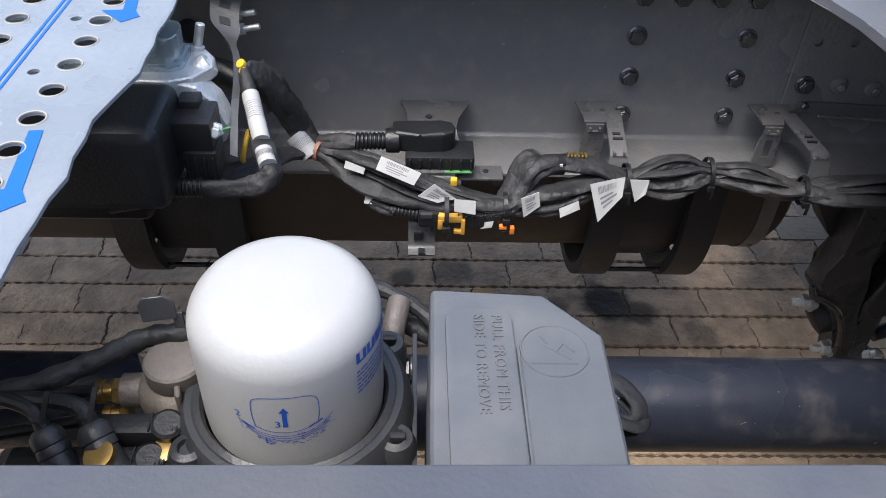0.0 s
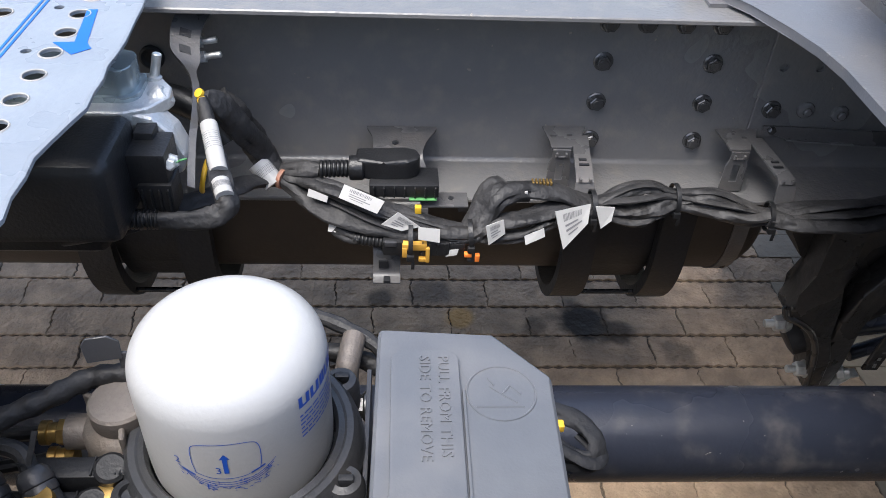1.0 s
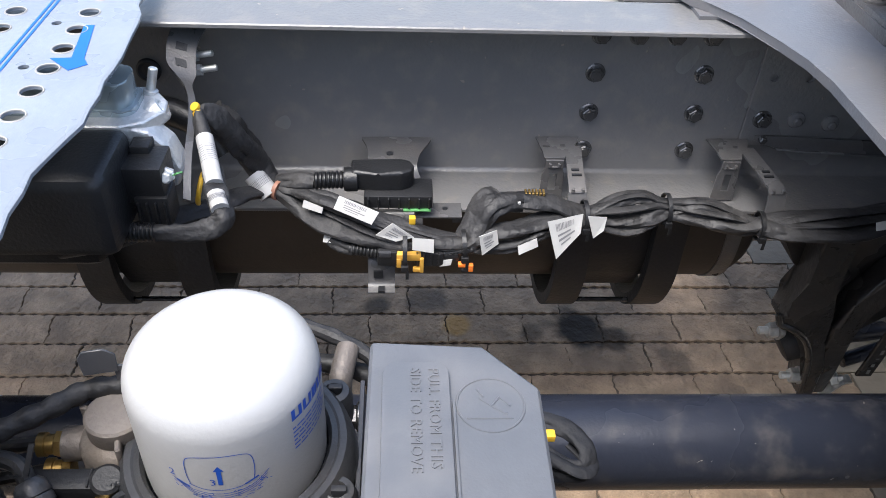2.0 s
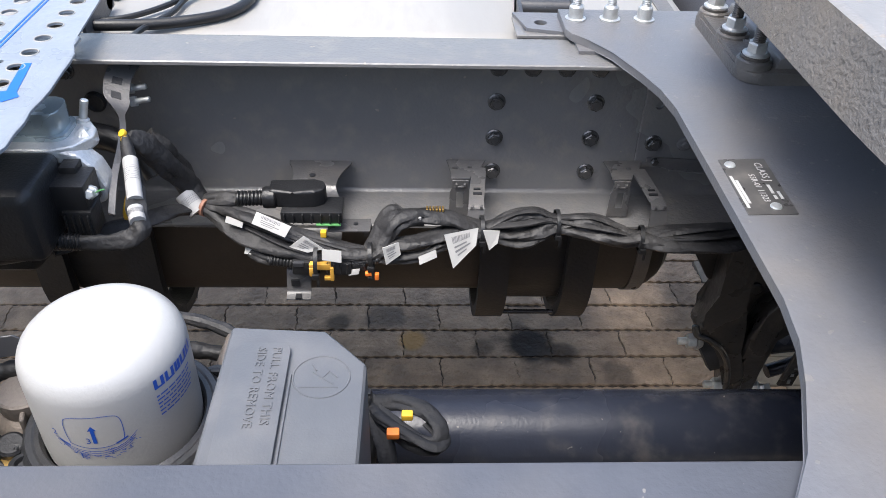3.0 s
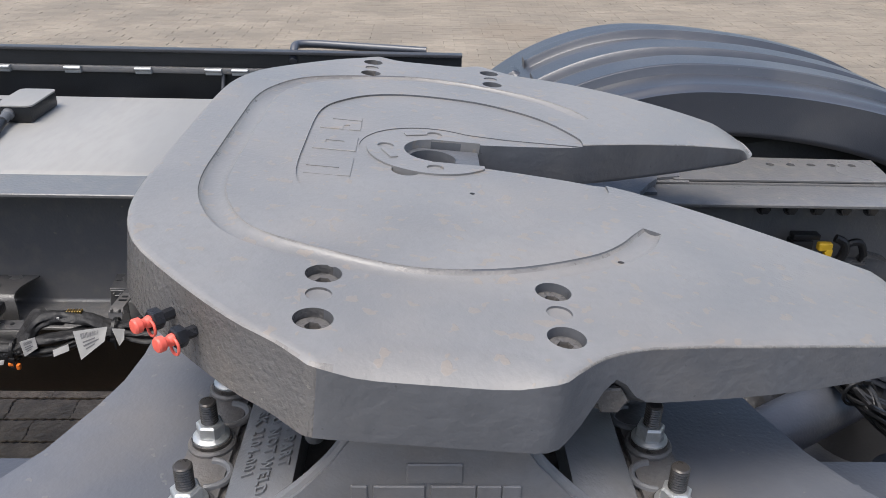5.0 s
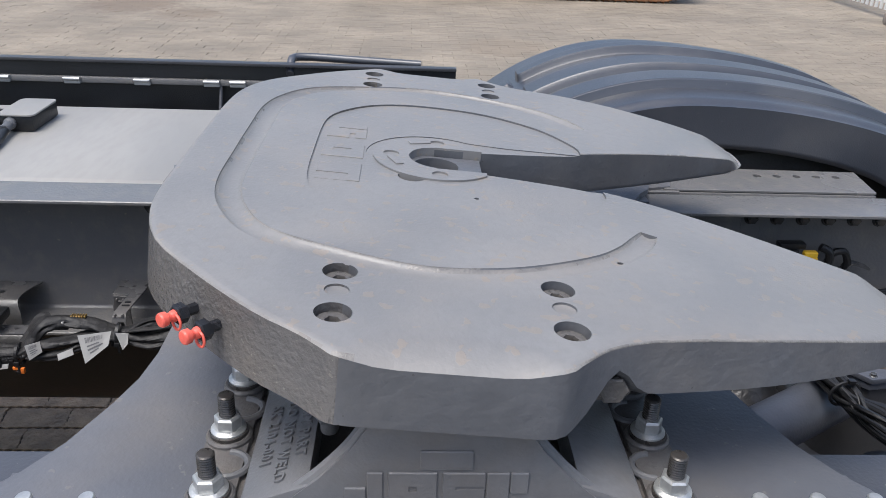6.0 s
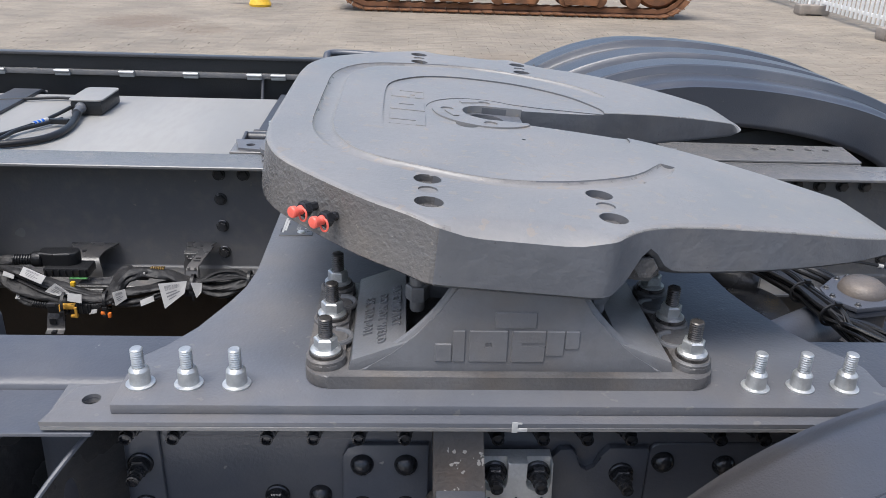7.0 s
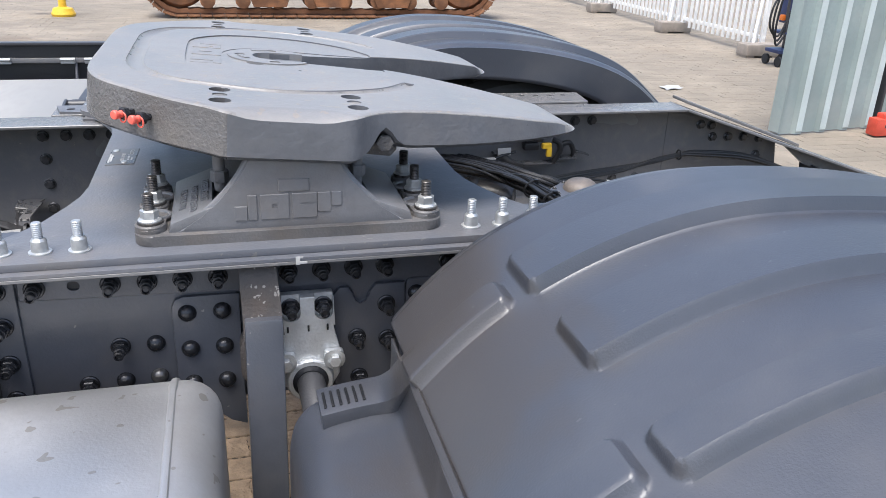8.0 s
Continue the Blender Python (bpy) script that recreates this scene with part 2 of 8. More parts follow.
M_THREAD = material("black_thread", (0.085, 0.078, 0.072), 0.33, 0.5, vary=0.3, scale=80)
M_PLASTIC = material("black_plastic", (0.0125, 0.0128, 0.0138), 0.40, vary=0.25, scale=8, grain=0.0005, grain_scale=300, dirt=(0.05, 0.046, 0.042), dirt_amount=0.22, spec=0.4)
M_GREYPLASTIC = material("grey_plastic_cover", (0.092, 0.097, 0.106), 0.50, vary=0.12, scale=5, grain=0.00025, grain_scale=420, dirt=(0.20, 0.19, 0.18), dirt_amount=0.35, dirt_scale=14)
M_FENDER = material("mudguard_plastic", (0.042, 0.046, 0.057), 0.36, vary=0.12, scale=2.5, grain=0.0004, grain_scale=420, dirt=(0.15, 0.14, 0.13), dirt_amount=0.30, dirt_scale=6, scabs=(0.14, 0.137, 0.135), scab_scale=90, scab_at=0.75, rough_vary=0.06, scab_mix=0.4, stains=((0.13, -0.84, 0.95, 0.15, (0.044, 0.038, 0.034), 0.8), (0.16, -0.66, 0.96, 0.11, (0.044, 0.038, 0.034), 0.75)), spec=0.9)
M_RUBBER = material("rubber", (0.010, 0.011, 0.014), 0.6, vary=0.3, scale=10, grain=0.001, grain_scale=150)
M_TYRE = material("tyre_rubber", (0.030, 0.029, 0.028), 0.75, vary=0.25, scale=9, grain=0.001, dirt=(0.13, 0.112, 0.09), dirt_amount=0.7)
M_TAPE = material("harness_tape", (0.0215, 0.0212, 0.022), 0.58, vary=0.40, scale=30, grain=0.0012, grain_scale=110, dirt=(0.055, 0.051, 0.047), dirt_amount=0.40, dirt_scale=18, spec=0.4, relief=0.006, relief_scale=38)
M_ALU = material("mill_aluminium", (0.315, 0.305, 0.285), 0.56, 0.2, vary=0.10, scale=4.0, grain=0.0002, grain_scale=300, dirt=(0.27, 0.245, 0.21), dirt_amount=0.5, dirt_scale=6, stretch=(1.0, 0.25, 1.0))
M_CASTALU = material("cast_aluminium", (0.60, 0.61, 0.61), 0.42, 0.65, vary=0.15, scale=14, grain=0.0012, grain_scale=200)
M_VALVE = material("die_cast_valve", (0.150, 0.132, 0.118), 0.5, 0.25, vary=0.18, scale=14, grain=0.0008, grain_scale=260, dirt=(0.22, 0.17, 0.12), dirt_amount=0.4, dirt_scale=20)
M_BRASS = material("brass", (0.50, 0.33, 0.11), 0.38, 0.85, vary=0.25, scale=30, dirt=(0.12, 0.09, 0.06), dirt_amount=0.4, dirt_scale=60)
M_WHITE = material("white_enamel", (0.355, 0.352, 0.345), 0.36, vary=0.03, scale=9, grain=0.0003, grain_scale=240, coat=0.1, dirt=(0.45, 0.43, 0.40), dirt_amount=0.25, dirt_scale=12)
M_BLUEPRINT = material("blue_print", (0.02, 0.085, 0.42), 0.4, vary=0.1)
M_LABEL = material("white_label", (0.42, 0.415, 0.40), 0.5, vary=0.05, scale=30, dirt=(0.36, 0.345, 0.325), dirt_amount=0.4, dirt_scale=40)
M_GREYINK = material("grey_ink", (0.17, 0.17, 0.175), 0.6, vary=0.1)
M_FILM = material("protective_film", (0.205, 0.230, 0.262), 0.32, vary=0.08, scale=9, grain=0.0016, grain_scale=40, rough_vary=0.12, dirt=(0.22, 0.238, 0.255), dirt_amount=0.3, dirt_scale=20)
M_FILMBLUE = material("film_blue_print", (0.002, 0.105, 0.50), 0.5, vary=0.08)
M_YELLOW = material("yellow_plastic", (0.72, 0.44, 0.03), 0.42, vary=0.12, scale=30)
M_AMBER = material("amber_plastic", (0.66, 0.36, 0.06), 0.42, vary=0.15, scale=40)
M_ORANGE = material("orange_plastic", (0.80, 0.20, 0.03), 0.45, vary=0.12, scale=30)
M_RED = material("red_rubber_cap", (0.80, 0.13, 0.09), 0.45, vary=0.10, scale=40)
M_GREEN = material("green_seal", (0.10, 0.30, 0.10), 0.45, vary=0.12, scale=30)
M_PAVER = material("concrete_paver", (0.385, 0.277, 0.185), 0.88, vary=0.30, scale=14, grain=0.007, grain_scale=60, island=-0.08, dirt=(0.22, 0.165, 0.12), dirt_amount=0.55, dirt_scale=4.5, world=True, relief=0.006, relief_scale=38,
                   stains=((-0.333, 0.800, 0, 0.066, (0.022, 0.016, 0.012), 1.0), (-0.627, 0.812, 0, 0.036, (0.50, 0.29, 0.09), 0.75), (-0.821, 0.876, 0, 0.035, (0.05, 0.04, 0.03), 0.8), (-0.70, 0.90, 0, 0.05, (0.06, 0.05, 0.042), 0.6), (-0.26, 0.765, 0, 0.045, (0.045, 0.032, 0.022), 0.85), (-0.45, 0.78, 0, 0.03, (0.06, 0.044, 0.03), 0.7), (-0.12, 0.70, 0, 0.04, (0.05, 0.042, 0.035), 0.6), (-0.95, 0.60, 0, 0.08, (0.07, 0.058, 0.048), 0.5)))
M_YARD = material("yard_pavers", (0.236, 0.201, 0.156), 0.9, vary=0.18, scale=1.3, grain=0.004, grain_scale=60, island=0.07, dirt=(0.22, 0.185, 0.145), dirt_amount=0.45, dirt_scale=0.7,
                  stains=((-3.2, 8.6, 0, 0.55, (0.15, 0.11, 0.08), 0.6), (-2.4, 8.1, 0, 0.35, (0.16, 0.12, 0.085), 0.5), (0.9, 6.7, 0, 0.45, (0.19, 0.15, 0.11), 0.5), (5.0, 7.2, 0, 0.3, (0.2, 0.16, 0.12), 0.4)))
M_SAND = material("joint_sand", (0.205, 0.173, 0.133), 0.95, vary=0.25, scale=5, grain=0.004, grain_scale=60)
M_BED = material("paver_bed", (0.10, 0.078, 0.058), 0.95, vary=0.3, scale=5, grain=0.004, grain_scale=60)
M_STAINED = material("stained_aluminium", (0.54, 0.53, 0.515), 0.42, 0.8, vary=0.08, scale=5, grain=0.0003, grain_scale=240, dirt=(0.42, 0.39, 0.34), dirt_amount=0.55, dirt_scale=7, scabs=(0.33, 0.30, 0.255), scab_scale=34, scab_at=0.66)
# Tank side tone: shade put into the colour, mixed with some grime.
M_TANKSHADE = material("shade_and_grime", (0.048, 0.038, 0.030), 0.62, 0.1, vary=0.22, scale=4, grain=0.0006, grain_scale=160, dirt=(0.09, 0.07, 0.052), dirt_amount=0.4, dirt_scale=6)
M_CHIPPED = material("chipped_cast", (0.060, 0.052, 0.047), 0.5, vary=0.25, scale=12, grain=0.0012, grain_scale=200, dirt=(0.13, 0.085, 0.055), dirt_amount=0.5, dirt_scale=16, scabs=(0.36, 0.34, 0.31), scab_scale=95, scab_at=0.62)
M_BASE = material("grimy_cast_base", (0.106, 0.103, 0.102), 0.42, vary=0.25, scale=14, grain=0.0009, grain_scale=260, dirt=(0.15, 0.12, 0.09), dirt_amount=0.5, dirt_scale=16)
M_WORN = material("worn_cast_edge", (0.195, 0.186, 0.176), 0.32, vary=0.2, scale=30, grain=0.0008, grain_scale=340, dirt=(0.30, 0.27, 0.235), dirt_amount=0.5, dirt_scale=22)
M_TYPEPLATE = material("type_plate_enamel", (0.075, 0.072, 0.070), 0.35, vary=0.15, scale=40, dirt=(0.2, 0.18, 0.155), dirt_amount=0.45, dirt_scale=40)
M_RUST = material("rusty_track_steel", (0.24, 0.105, 0.045), 0.8, 0.1, vary=0.45, scale=6, grain=0.004, grain_scale=60, dirt=(0.07, 0.05, 0.04), dirt_amount=0.6, dirt_scale=4)
M_FENCE = material("white_fence_paint", (0.80, 0.79, 0.76), 0.5, vary=0.06, scale=5)
M_CONCRETE = material("concrete_block", (0.27, 0.235, 0.20), 0.9, vary=0.2, scale=8, grain=0.004, grain_scale=60)
M_CONTAINER = material("container_paint", (0.27, 0.325, 0.31), 0.5, vary=0.10, scale=2, grain=0.001, dirt=(0.42, 0.42, 0.39), dirt_amount=0.4, dirt_scale=3)
M_BLUEMACHINE = material("blue_machine_paint", (0.022, 0.035, 0.10), 0.45, vary=0.25, scale=8)
M_COPPER = material("copper_tape", (0.27, 0.13, 0.085), 0.5, vary=0.2, scale=40)
M_COLLAR = material("satin_black_collar", (0.034, 0.035, 0.038), 0.36, vary=0.2, scale=14, grain=0.0005, grain_scale=240, dirt=(0.09, 0.08, 0.07), dirt_amount=0.3, dirt_scale=24)
M_LOOPTAPE = material("dark_cloth_tape", (0.016, 0.017, 0.020), 0.64, vary=0.30, scale=30, grain=0.0012, grain_scale=120, dirt=(0.035, 0.033, 0.031), dirt_amount=0.3, dirt_scale=18, spec=0.25, relief=0.004, relief_scale=42)
M_BRACKET = material("bracket_paint", (0.082, 0.081, 0.082), 0.27, vary=0.18, scale=12, grain=0.0004, grain_scale=300, dirt=(0.15, 0.13, 0.11), dirt_amount=0.3, dirt_scale=20)
M_STAY = material("glossy_black_casting", (0.026, 0.026, 0.027), 0.27, vary=0.2, scale=9, grain=0.0012, grain_scale=90, dirt=(0.09, 0.075, 0.06), dirt_amount=0.25, dirt_scale=14)
M_CASTSIDE = material("machined_cast_side", (0.107, 0.110, 0.118), 0.40, vary=0.14, scale=9, grain=0.0003, grain_scale=240, dirt=(0.17, 0.155, 0.14), dirt_amount=0.35, dirt_scale=14, scabs=(0.055, 0.054, 0.054), scab_scale=150, scab_at=0.725, scab_mix=0.55, relief=0.0012, relief_scale=70)
M_PALERIDGE = material("pale_container_paint", (0.50, 0.56, 0.54), 0.55, vary=0.08, scale=3, grain=0.0006)
M_REDPAINT = material("red_machine_paint", (0.55, 0.07, 0.04), 0.45, vary=0.15, scale=20)
M_BLUEGLASS = material("zinc_cover", (0.36, 0.42, 0.44), 0.3, 0.6, vary=0.08, scale=10)


# ---- small shared pieces ----
def thread(r, z0, z1, pitch=0.002):
    n = max(2, int((z1 - z0) / pitch))
    out = []
    for i in range(n):
        z = z0 + (z1 - z0) * i / n
        out += [(r * 0.9, z), (r, z + (z1 - z0) / n * 0.5)]
    return out + [(r * 0.82, z1), (0, z1 + 0.0005)]


def hex_bolt_mesh(name, mat, rf=0.0135, hf=0.003, rh=0.0105, hh=0.008):
    bm = lathe(bmesh.new(), [(rf, 0), (rf, hf * 0.5), (rf * 0.86, hf)], seg=24)
    lathe(bm, [(rh, hf), (rh, hf + hh * 0.85), (rh * 0.86, hf + hh)], seg=6)
    lathe(bm, [(rh * 0.6, hf + hh), (rh * 0.55, hf + hh + 0.0006)], seg=16)
    return mesh_of(bm, name, mat)


def nut_mesh(name, mat, rf, hf, rh, hh):
    bm = lathe(bmesh.new(), [(rf, 0), (rf, hf * 0.4), (rh * 1.02, hf)], seg=28)
    lathe(bm, [(rh * 0.98, hf), (rh, hf + 0.001), (rh, hf + hh * 0.85), (rh * 0.84, hf + hh)], seg=6)
    return mesh_of(bm, name, mat)


ME_BOLT = hex_bolt_mesh("hex_bolt", M_BOLT)
ME_RIVET = mesh_of(lathe(bmesh.new(), [(0.0135, 0), (0.0135, 0.002), (0.0118, 0.0065), (0.0075, 0.0105), (0.003, 0.0118), (0, 0.012)], seg=24), "rivet", M_BOLT)
huck = lathe(bmesh.new(), [(0.0125, 0), (0.0125, 0.003), (0.0112, 0.004)], seg=24)
lathe(huck, [(0.0105, 0.004), (0.0105, 0.011), (0.0092, 0.0125)], seg=6)
lathe(huck, [(0.0072, 0.0125), (0.0072, 0.021), (0.0052, 0.0215), (0.0052, 0.024), (0.0062, 0.0245), (0.0062, 0.029), (0.0045, 0.0294), (0.0035, 0.0265)], seg=16)
huck.transform(Matrix.Scale(1.14, 4))
ME_HUCK = mesh_of(huck, "collared_bolt", M_BLACKBOLT)
ME_LOCKRIVET = mesh_of(lathe(bmesh.new(), [(0.0125, 0), (0.0125, 0.002), (0.0112, 0.0045), (0.0080, 0.006), (0.0062, 0.0062), (0.0058, 0.0100), (0.0045, 0.0112), (0, 0.0114)], seg=24), "lock_rivet", M_PAINT)
ME_BLACKRIVET = ME_RIVET.copy()
ME_BLACKRIVET.materials[0] = M_BLACKBOLT

# ---- chassis: two C-section frame rails ----
TOP, BOT, WEB, LIP = 0.964, 0.697, 0.425, 0.322


def rail_profile(s):
    pts = [(LIP, TOP), (WEB - 0.014, TOP), (WEB - 0.004, TOP - 0.004), (WEB, TOP - 0.014), (WEB, BOT + 0.014), (WEB - 0.004, BOT + 0.004), (WEB - 0.014, BOT), (LIP, BOT),
           (LIP, BOT + 0.007), (WEB - 0.014, BOT + 0.007), (WEB - 0.008, BOT + 0.013), (WEB - 0.008, TOP - 0.013), (WEB - 0.014, TOP - 0.007), (LIP, TOP - 0.007)]
    return [(s * y, z) for y, z in pts]


YZ_TO_X = Matrix(((0, 0, 1, 0), (1, 0, 0, 0), (0, 1, 0, 0), (0, 0, 0, 1)))
XZ_FACE = Matrix(((1, 0, 0, 0), (0, 0, -1, 0), (0, 1, 0, 0), (0, 0, 0, 1)))


def facing(x, y, z, way):
    """A pose at a point whose z axis points along +y (1) or -y (-1)."""
    return Matrix.Translation((x, y, z)) @ Euler((radians(-90 * way), 0, 0)).to_matrix().to_4x4()


def frame_rail(s, label, paint):
    t = thing("frame_rail", label, "frame rail", (0, s * WEB, BOT), "chassis frame rails")
    part("channel", prism(bmesh.new(), rail_profile(s), -2.4, 1.10, YZ_TO_X, 0.0015, 1), paint, t)
    tail = prism(bmesh.new(), [(1.10, BOT), (1.10, TOP - 0.008), (1.465, 0.838), (1.475, 0.776), (1.475, BOT)], -s * WEB, -s * (WEB - 0.008), XZ_FACE, 0.001, 1)
    prism(tail, [(1.102, TOP - 0.007), (1.102, TOP), (1.86, 0.716), (1.86, 0.708)], -s * WEB, -s * LIP, XZ_FACE, 0.0015, 1)
    prism(tail, [(1.13, TOP + 0.002), (1.13, TOP + 0.010), (1.52, 0.838), (1.52, 0.829)], -s * (WEB + 0.035), -s * (WEB - 0.045), XZ_FACE, 0.0015, 1)
    prism(tail, [(1.455, 0.842), (1.53, 0.785), (1.62, 0.745), (1.80, 0.725), (1.80, 0.728), (1.46, 0.846)], -s * (WEB - 0.05), -s * (WEB - 0.06), XZ_FACE)
    part("tapered_tail", tail, paint, t)
    return t


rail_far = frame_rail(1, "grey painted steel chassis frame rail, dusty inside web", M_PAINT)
# Near rail takes the paint copy darkened for its shaded outer face.
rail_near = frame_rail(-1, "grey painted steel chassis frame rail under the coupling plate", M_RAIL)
IN_FAR = WEB - 0.008
for x in (-0.501, -0.352):
    for z in (0.8635, 0.8035, 0.7435):
        put("hex_bolt", ME_BOLT, facing(x, IN_FAR, z, -1) @ pose(0, 0, 0, 0, 0, 37 * x * z * 1000), rail_far)
for x in (-0.501, -0.451, -0.401, -0.352, 0.62, 0.67, 0.72, 0.77, 0.82, 0.87):
    put("hex_bolt", ME_BOLT, facing(x, IN_FAR, 0.918, -1), rail_far)
for x, z in ((-1.125, 0.905), (-1.20, 0.905), (1.207, 0.897), (1.241, 0.894), (1.250, 0.860), (1.301, 0.859), (1.351, 0.857), (1.405, 0.852), (1.403, 0.802), (0.95, 0.75), (1.02, 0.75)):
    put("hex_bolt", ME_BOLT, facing(x, IN_FAR, z, -1), rail_far)
# inner stiffening plate behind the coupling plate
stiff = prism(bmesh.new(), [(-0.278, 0.755), (-0.278, 0.945), (0.60, 0.945), (0.60, 0.755)], -IN_FAR, -(IN_FAR - 0.006), XZ_FACE, 0.001, 1)
stiff = cut(stiff, [prism(bmesh.new(), disc(x, 0.862, 0.006, 16), -0.45, -0.35, XZ_FACE) for x in (-0.255, -0.205)])
part("stiffening_plate", stiff, M_PAINT, rail_far)
put("hex_bolt", ME_BOLT, facing(-0.254, IN_FAR - 0.006, 0.799, -1), rail_far)
for x, z in ((-0.205, 0.799), (-0.154, 0.794)):
    put("rivet", ME_LOCKRIVET, facing(x, IN_FAR - 0.006, z, -1), rail_far)

# outer face of the near rail: rows of collared bolts and rivets
OUT = -WEB
for x in (-0.413, -0.363, -0.263, -0.213, -0.164, -0.114, -0.012, 0.038, 0.087, 0.136, 0.237, 0.287, 0.337):
    put("collared_bolt", ME_HUCK, facing(x, OUT - 0.004, 0.917, -1), rail_near)
strip = prism(bmesh.new(), [(-0.3855, 0.898), (-0.02, 0.891), (0.42, 0.890), (0.42, 0.9575), (-0.3855, 0.9575)], -OUT, -(OUT - 0.004), XZ_FACE, 0.0012, 1)
strip = cut(strip, [prism(bmesh.new(), rounded(-0.321, 0.910, -0.304, 0.9245, 0.007, 4), 0.3, 0.6, XZ_FACE)])
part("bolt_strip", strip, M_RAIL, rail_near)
# Black plate on the slot floor: the slot's shade is put into its colour.
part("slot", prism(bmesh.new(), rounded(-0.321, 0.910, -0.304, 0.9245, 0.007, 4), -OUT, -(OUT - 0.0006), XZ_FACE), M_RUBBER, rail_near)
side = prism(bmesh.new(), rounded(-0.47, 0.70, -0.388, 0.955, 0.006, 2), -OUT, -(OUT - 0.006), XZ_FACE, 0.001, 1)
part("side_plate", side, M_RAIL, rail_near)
for z in (0.862, 0.802, 0.742):
    put("collared_bolt", ME_HUCK, facing(-0.411, OUT - 0.006, z, -1), rail_near)
    put("hex_bolt", ME_BOLT, facing(-0.452, OUT - 0.006, z, -1), rail_near)
for x, z in ((-0.261, 0.812), (-0.311, 0.752)):
    put("collared_bolt", ME_HUCK, facing(x, OUT, z, -1), rail_near)
for x, z in ((-0.211, 0.812), (-0.211, 0.755), (-0.260, 0.753)):
    put("rivet", ME_RIVET if z == 0.755 else ME_BLACKRIVET, facing(x, OUT, z, -1), rail_near)
gusset = prism(bmesh.new(), [(-0.184, 0.70), (-0.184, 0.872), (-0.178, 0.884), (-0.166, 0.888), (-0.086, 0.888), (-0.086, 0.655), (-0.11, 0.665), (-0.14, 0.695)], -OUT, -(OUT - 0.008), XZ_FACE, 0.002, 2)
part("rivet_plate", gusset, M_RAIL, rail_near)
for x in (-0.162, -0.112):
    for z in (0.862, 0.802, 0.742):
        put("rivet", ME_BLACKRIVET, facing(x, OUT - 0.008, z, -1), rail_near)
lug = [(0.055, 0.70), (0.055, 0.872), (0.065, 0.884), (0.078, 0.884), (0.086, 0.874), (0.088, 0.858), (0.098, 0.852), (0.108, 0.858), (0.112, 0.874), (0.122, 0.886), (0.168, 0.886), (0.168, 0.70)]
part("spring_hanger_plate", prism(bmesh.new(), lug, -OUT, -(OUT - 0.010), XZ_FACE, 0.002, 2), M_RAIL, rail_near)
for x, z in ((0.138, 0.852), (0.140, 0.79), (0.091, 0.797), (0.094, 0.724)):
    put("collared_bolt", ME_HUCK, facing(x, OUT - 0.010, z, -1), rail_near)
part("rear_hanger_plate", prism(bmesh.new(), rounded(0.17, 0.70, 0.42, 0.89, 0.012, 3), -OUT, -(OUT - 0.006), XZ_FACE, 0.0015, 1), M_RAIL, rail_near)
for x, z in ((0.187, 0.865), (0.26, 0.86), (0.33, 0.86)):
    put("rivet", ME_BLACKRIVET, facing(x, OUT - 0.006, z, -1), rail_near)

drip = lathe(bmesh.new(), [(0.0075, 0), (0.0070, 0.0006), (0.004, 0.0012), (0, 0.0014)], Matrix.Translation((-0.582, -0.378, TOP)) @ Matrix.Diagonal((1.15, 0.9, 1, 1)), 14)
part("white_speck", drip, M_LABEL, rail_near, "dried white speck on the paint")

# ---- coupling mounting plate ----
H = 0.980


def plate_outline():
    half = [(0.318, 0.0), (0.318, 0.17), (0.324, 0.22), (0.337, 0.265), (0.360, 0.330), (0.385, 0.372), (0.405, 0.392), (0.412, 0.41), (0.412, 0.488)]
    return [(-x, -y) for x, y in half] + [(x, -y) for x, y in half[::-1]] + [(x, y) for x, y in half[1:]] + [(-x, y) for x, y in half[::-1][:-1]]


mp = thing("mounting_plate", "grey painted steel coupling mounting plate bolted across the frame", "mounting plate", (0, 0, 0.964))
part("top_plate", prism(bmesh.new(), plate_outline(), H - 0.011, H, off=0.0012, seg=2), M_PLATE, mp)
for s in (-1, 1):
    strip = prism(bmesh.new(), [(-0.478, s * 0.502), (-0.462, s * 0.44), (-0.40, s * 0.425), (-0.40, s * 0.36), (0.40, s * 0.36), (0.40, s * 0.425), (0.462, s * 0.44), (0.478, s * 0.502)][::s], 0.9642, H - 0.0112)
    strip = cut(strip, [prism(bmesh.new(), disc(sx * 0.44, s * 0.462, 0.0095, 20), 0.9, 1.0) for sx in (-1, 1)])
    part("side_strip", strip, M_PLATE, mp)
    angle = prism(bmesh.new(), [(-0.478, 0.958), (0.478, 0.958), (0.478, 0.9638), (-0.478, 0.9638)], -s * (WEB + 0.001), -s * 0.502, XZ_FACE, 0.001, 1)
    angle = cut(angle, [prism(bmesh.new(), disc(sx * 0.44, s * 0.462, 0.0095, 20), 0.9, 1.0) for sx in (-1, 1)])
    part("angle_strip", angle, M_PAINT, mp)
stud = lathe(bmesh.new(), [(0.0150, 0), (0.0150, 0.0020), (0.0110, 0.0030), (0.0104, 0.0180), (0.0086, 0.0205), (0.0072, 0.0215)] + thread(0.0067, 0.0215, 0.0435, 0.0026), seg=24)
ME_STUD = mesh_of(stud, "spacer_stud", M_ZINC)
for s in (-1, 1):
    for x in (-0.392, -0.342, -0.292, 0.267, 0.317, 0.367):
        ob = put("spacer_stud", ME_STUD, pose(x, s * 0.450, H, 0, 0, 90 * x * 10), None)
        tagged(ob, "zinc plated stud bolt with spacer sleeve on mounting plate", "stud bolt", "studs along the plate edges")
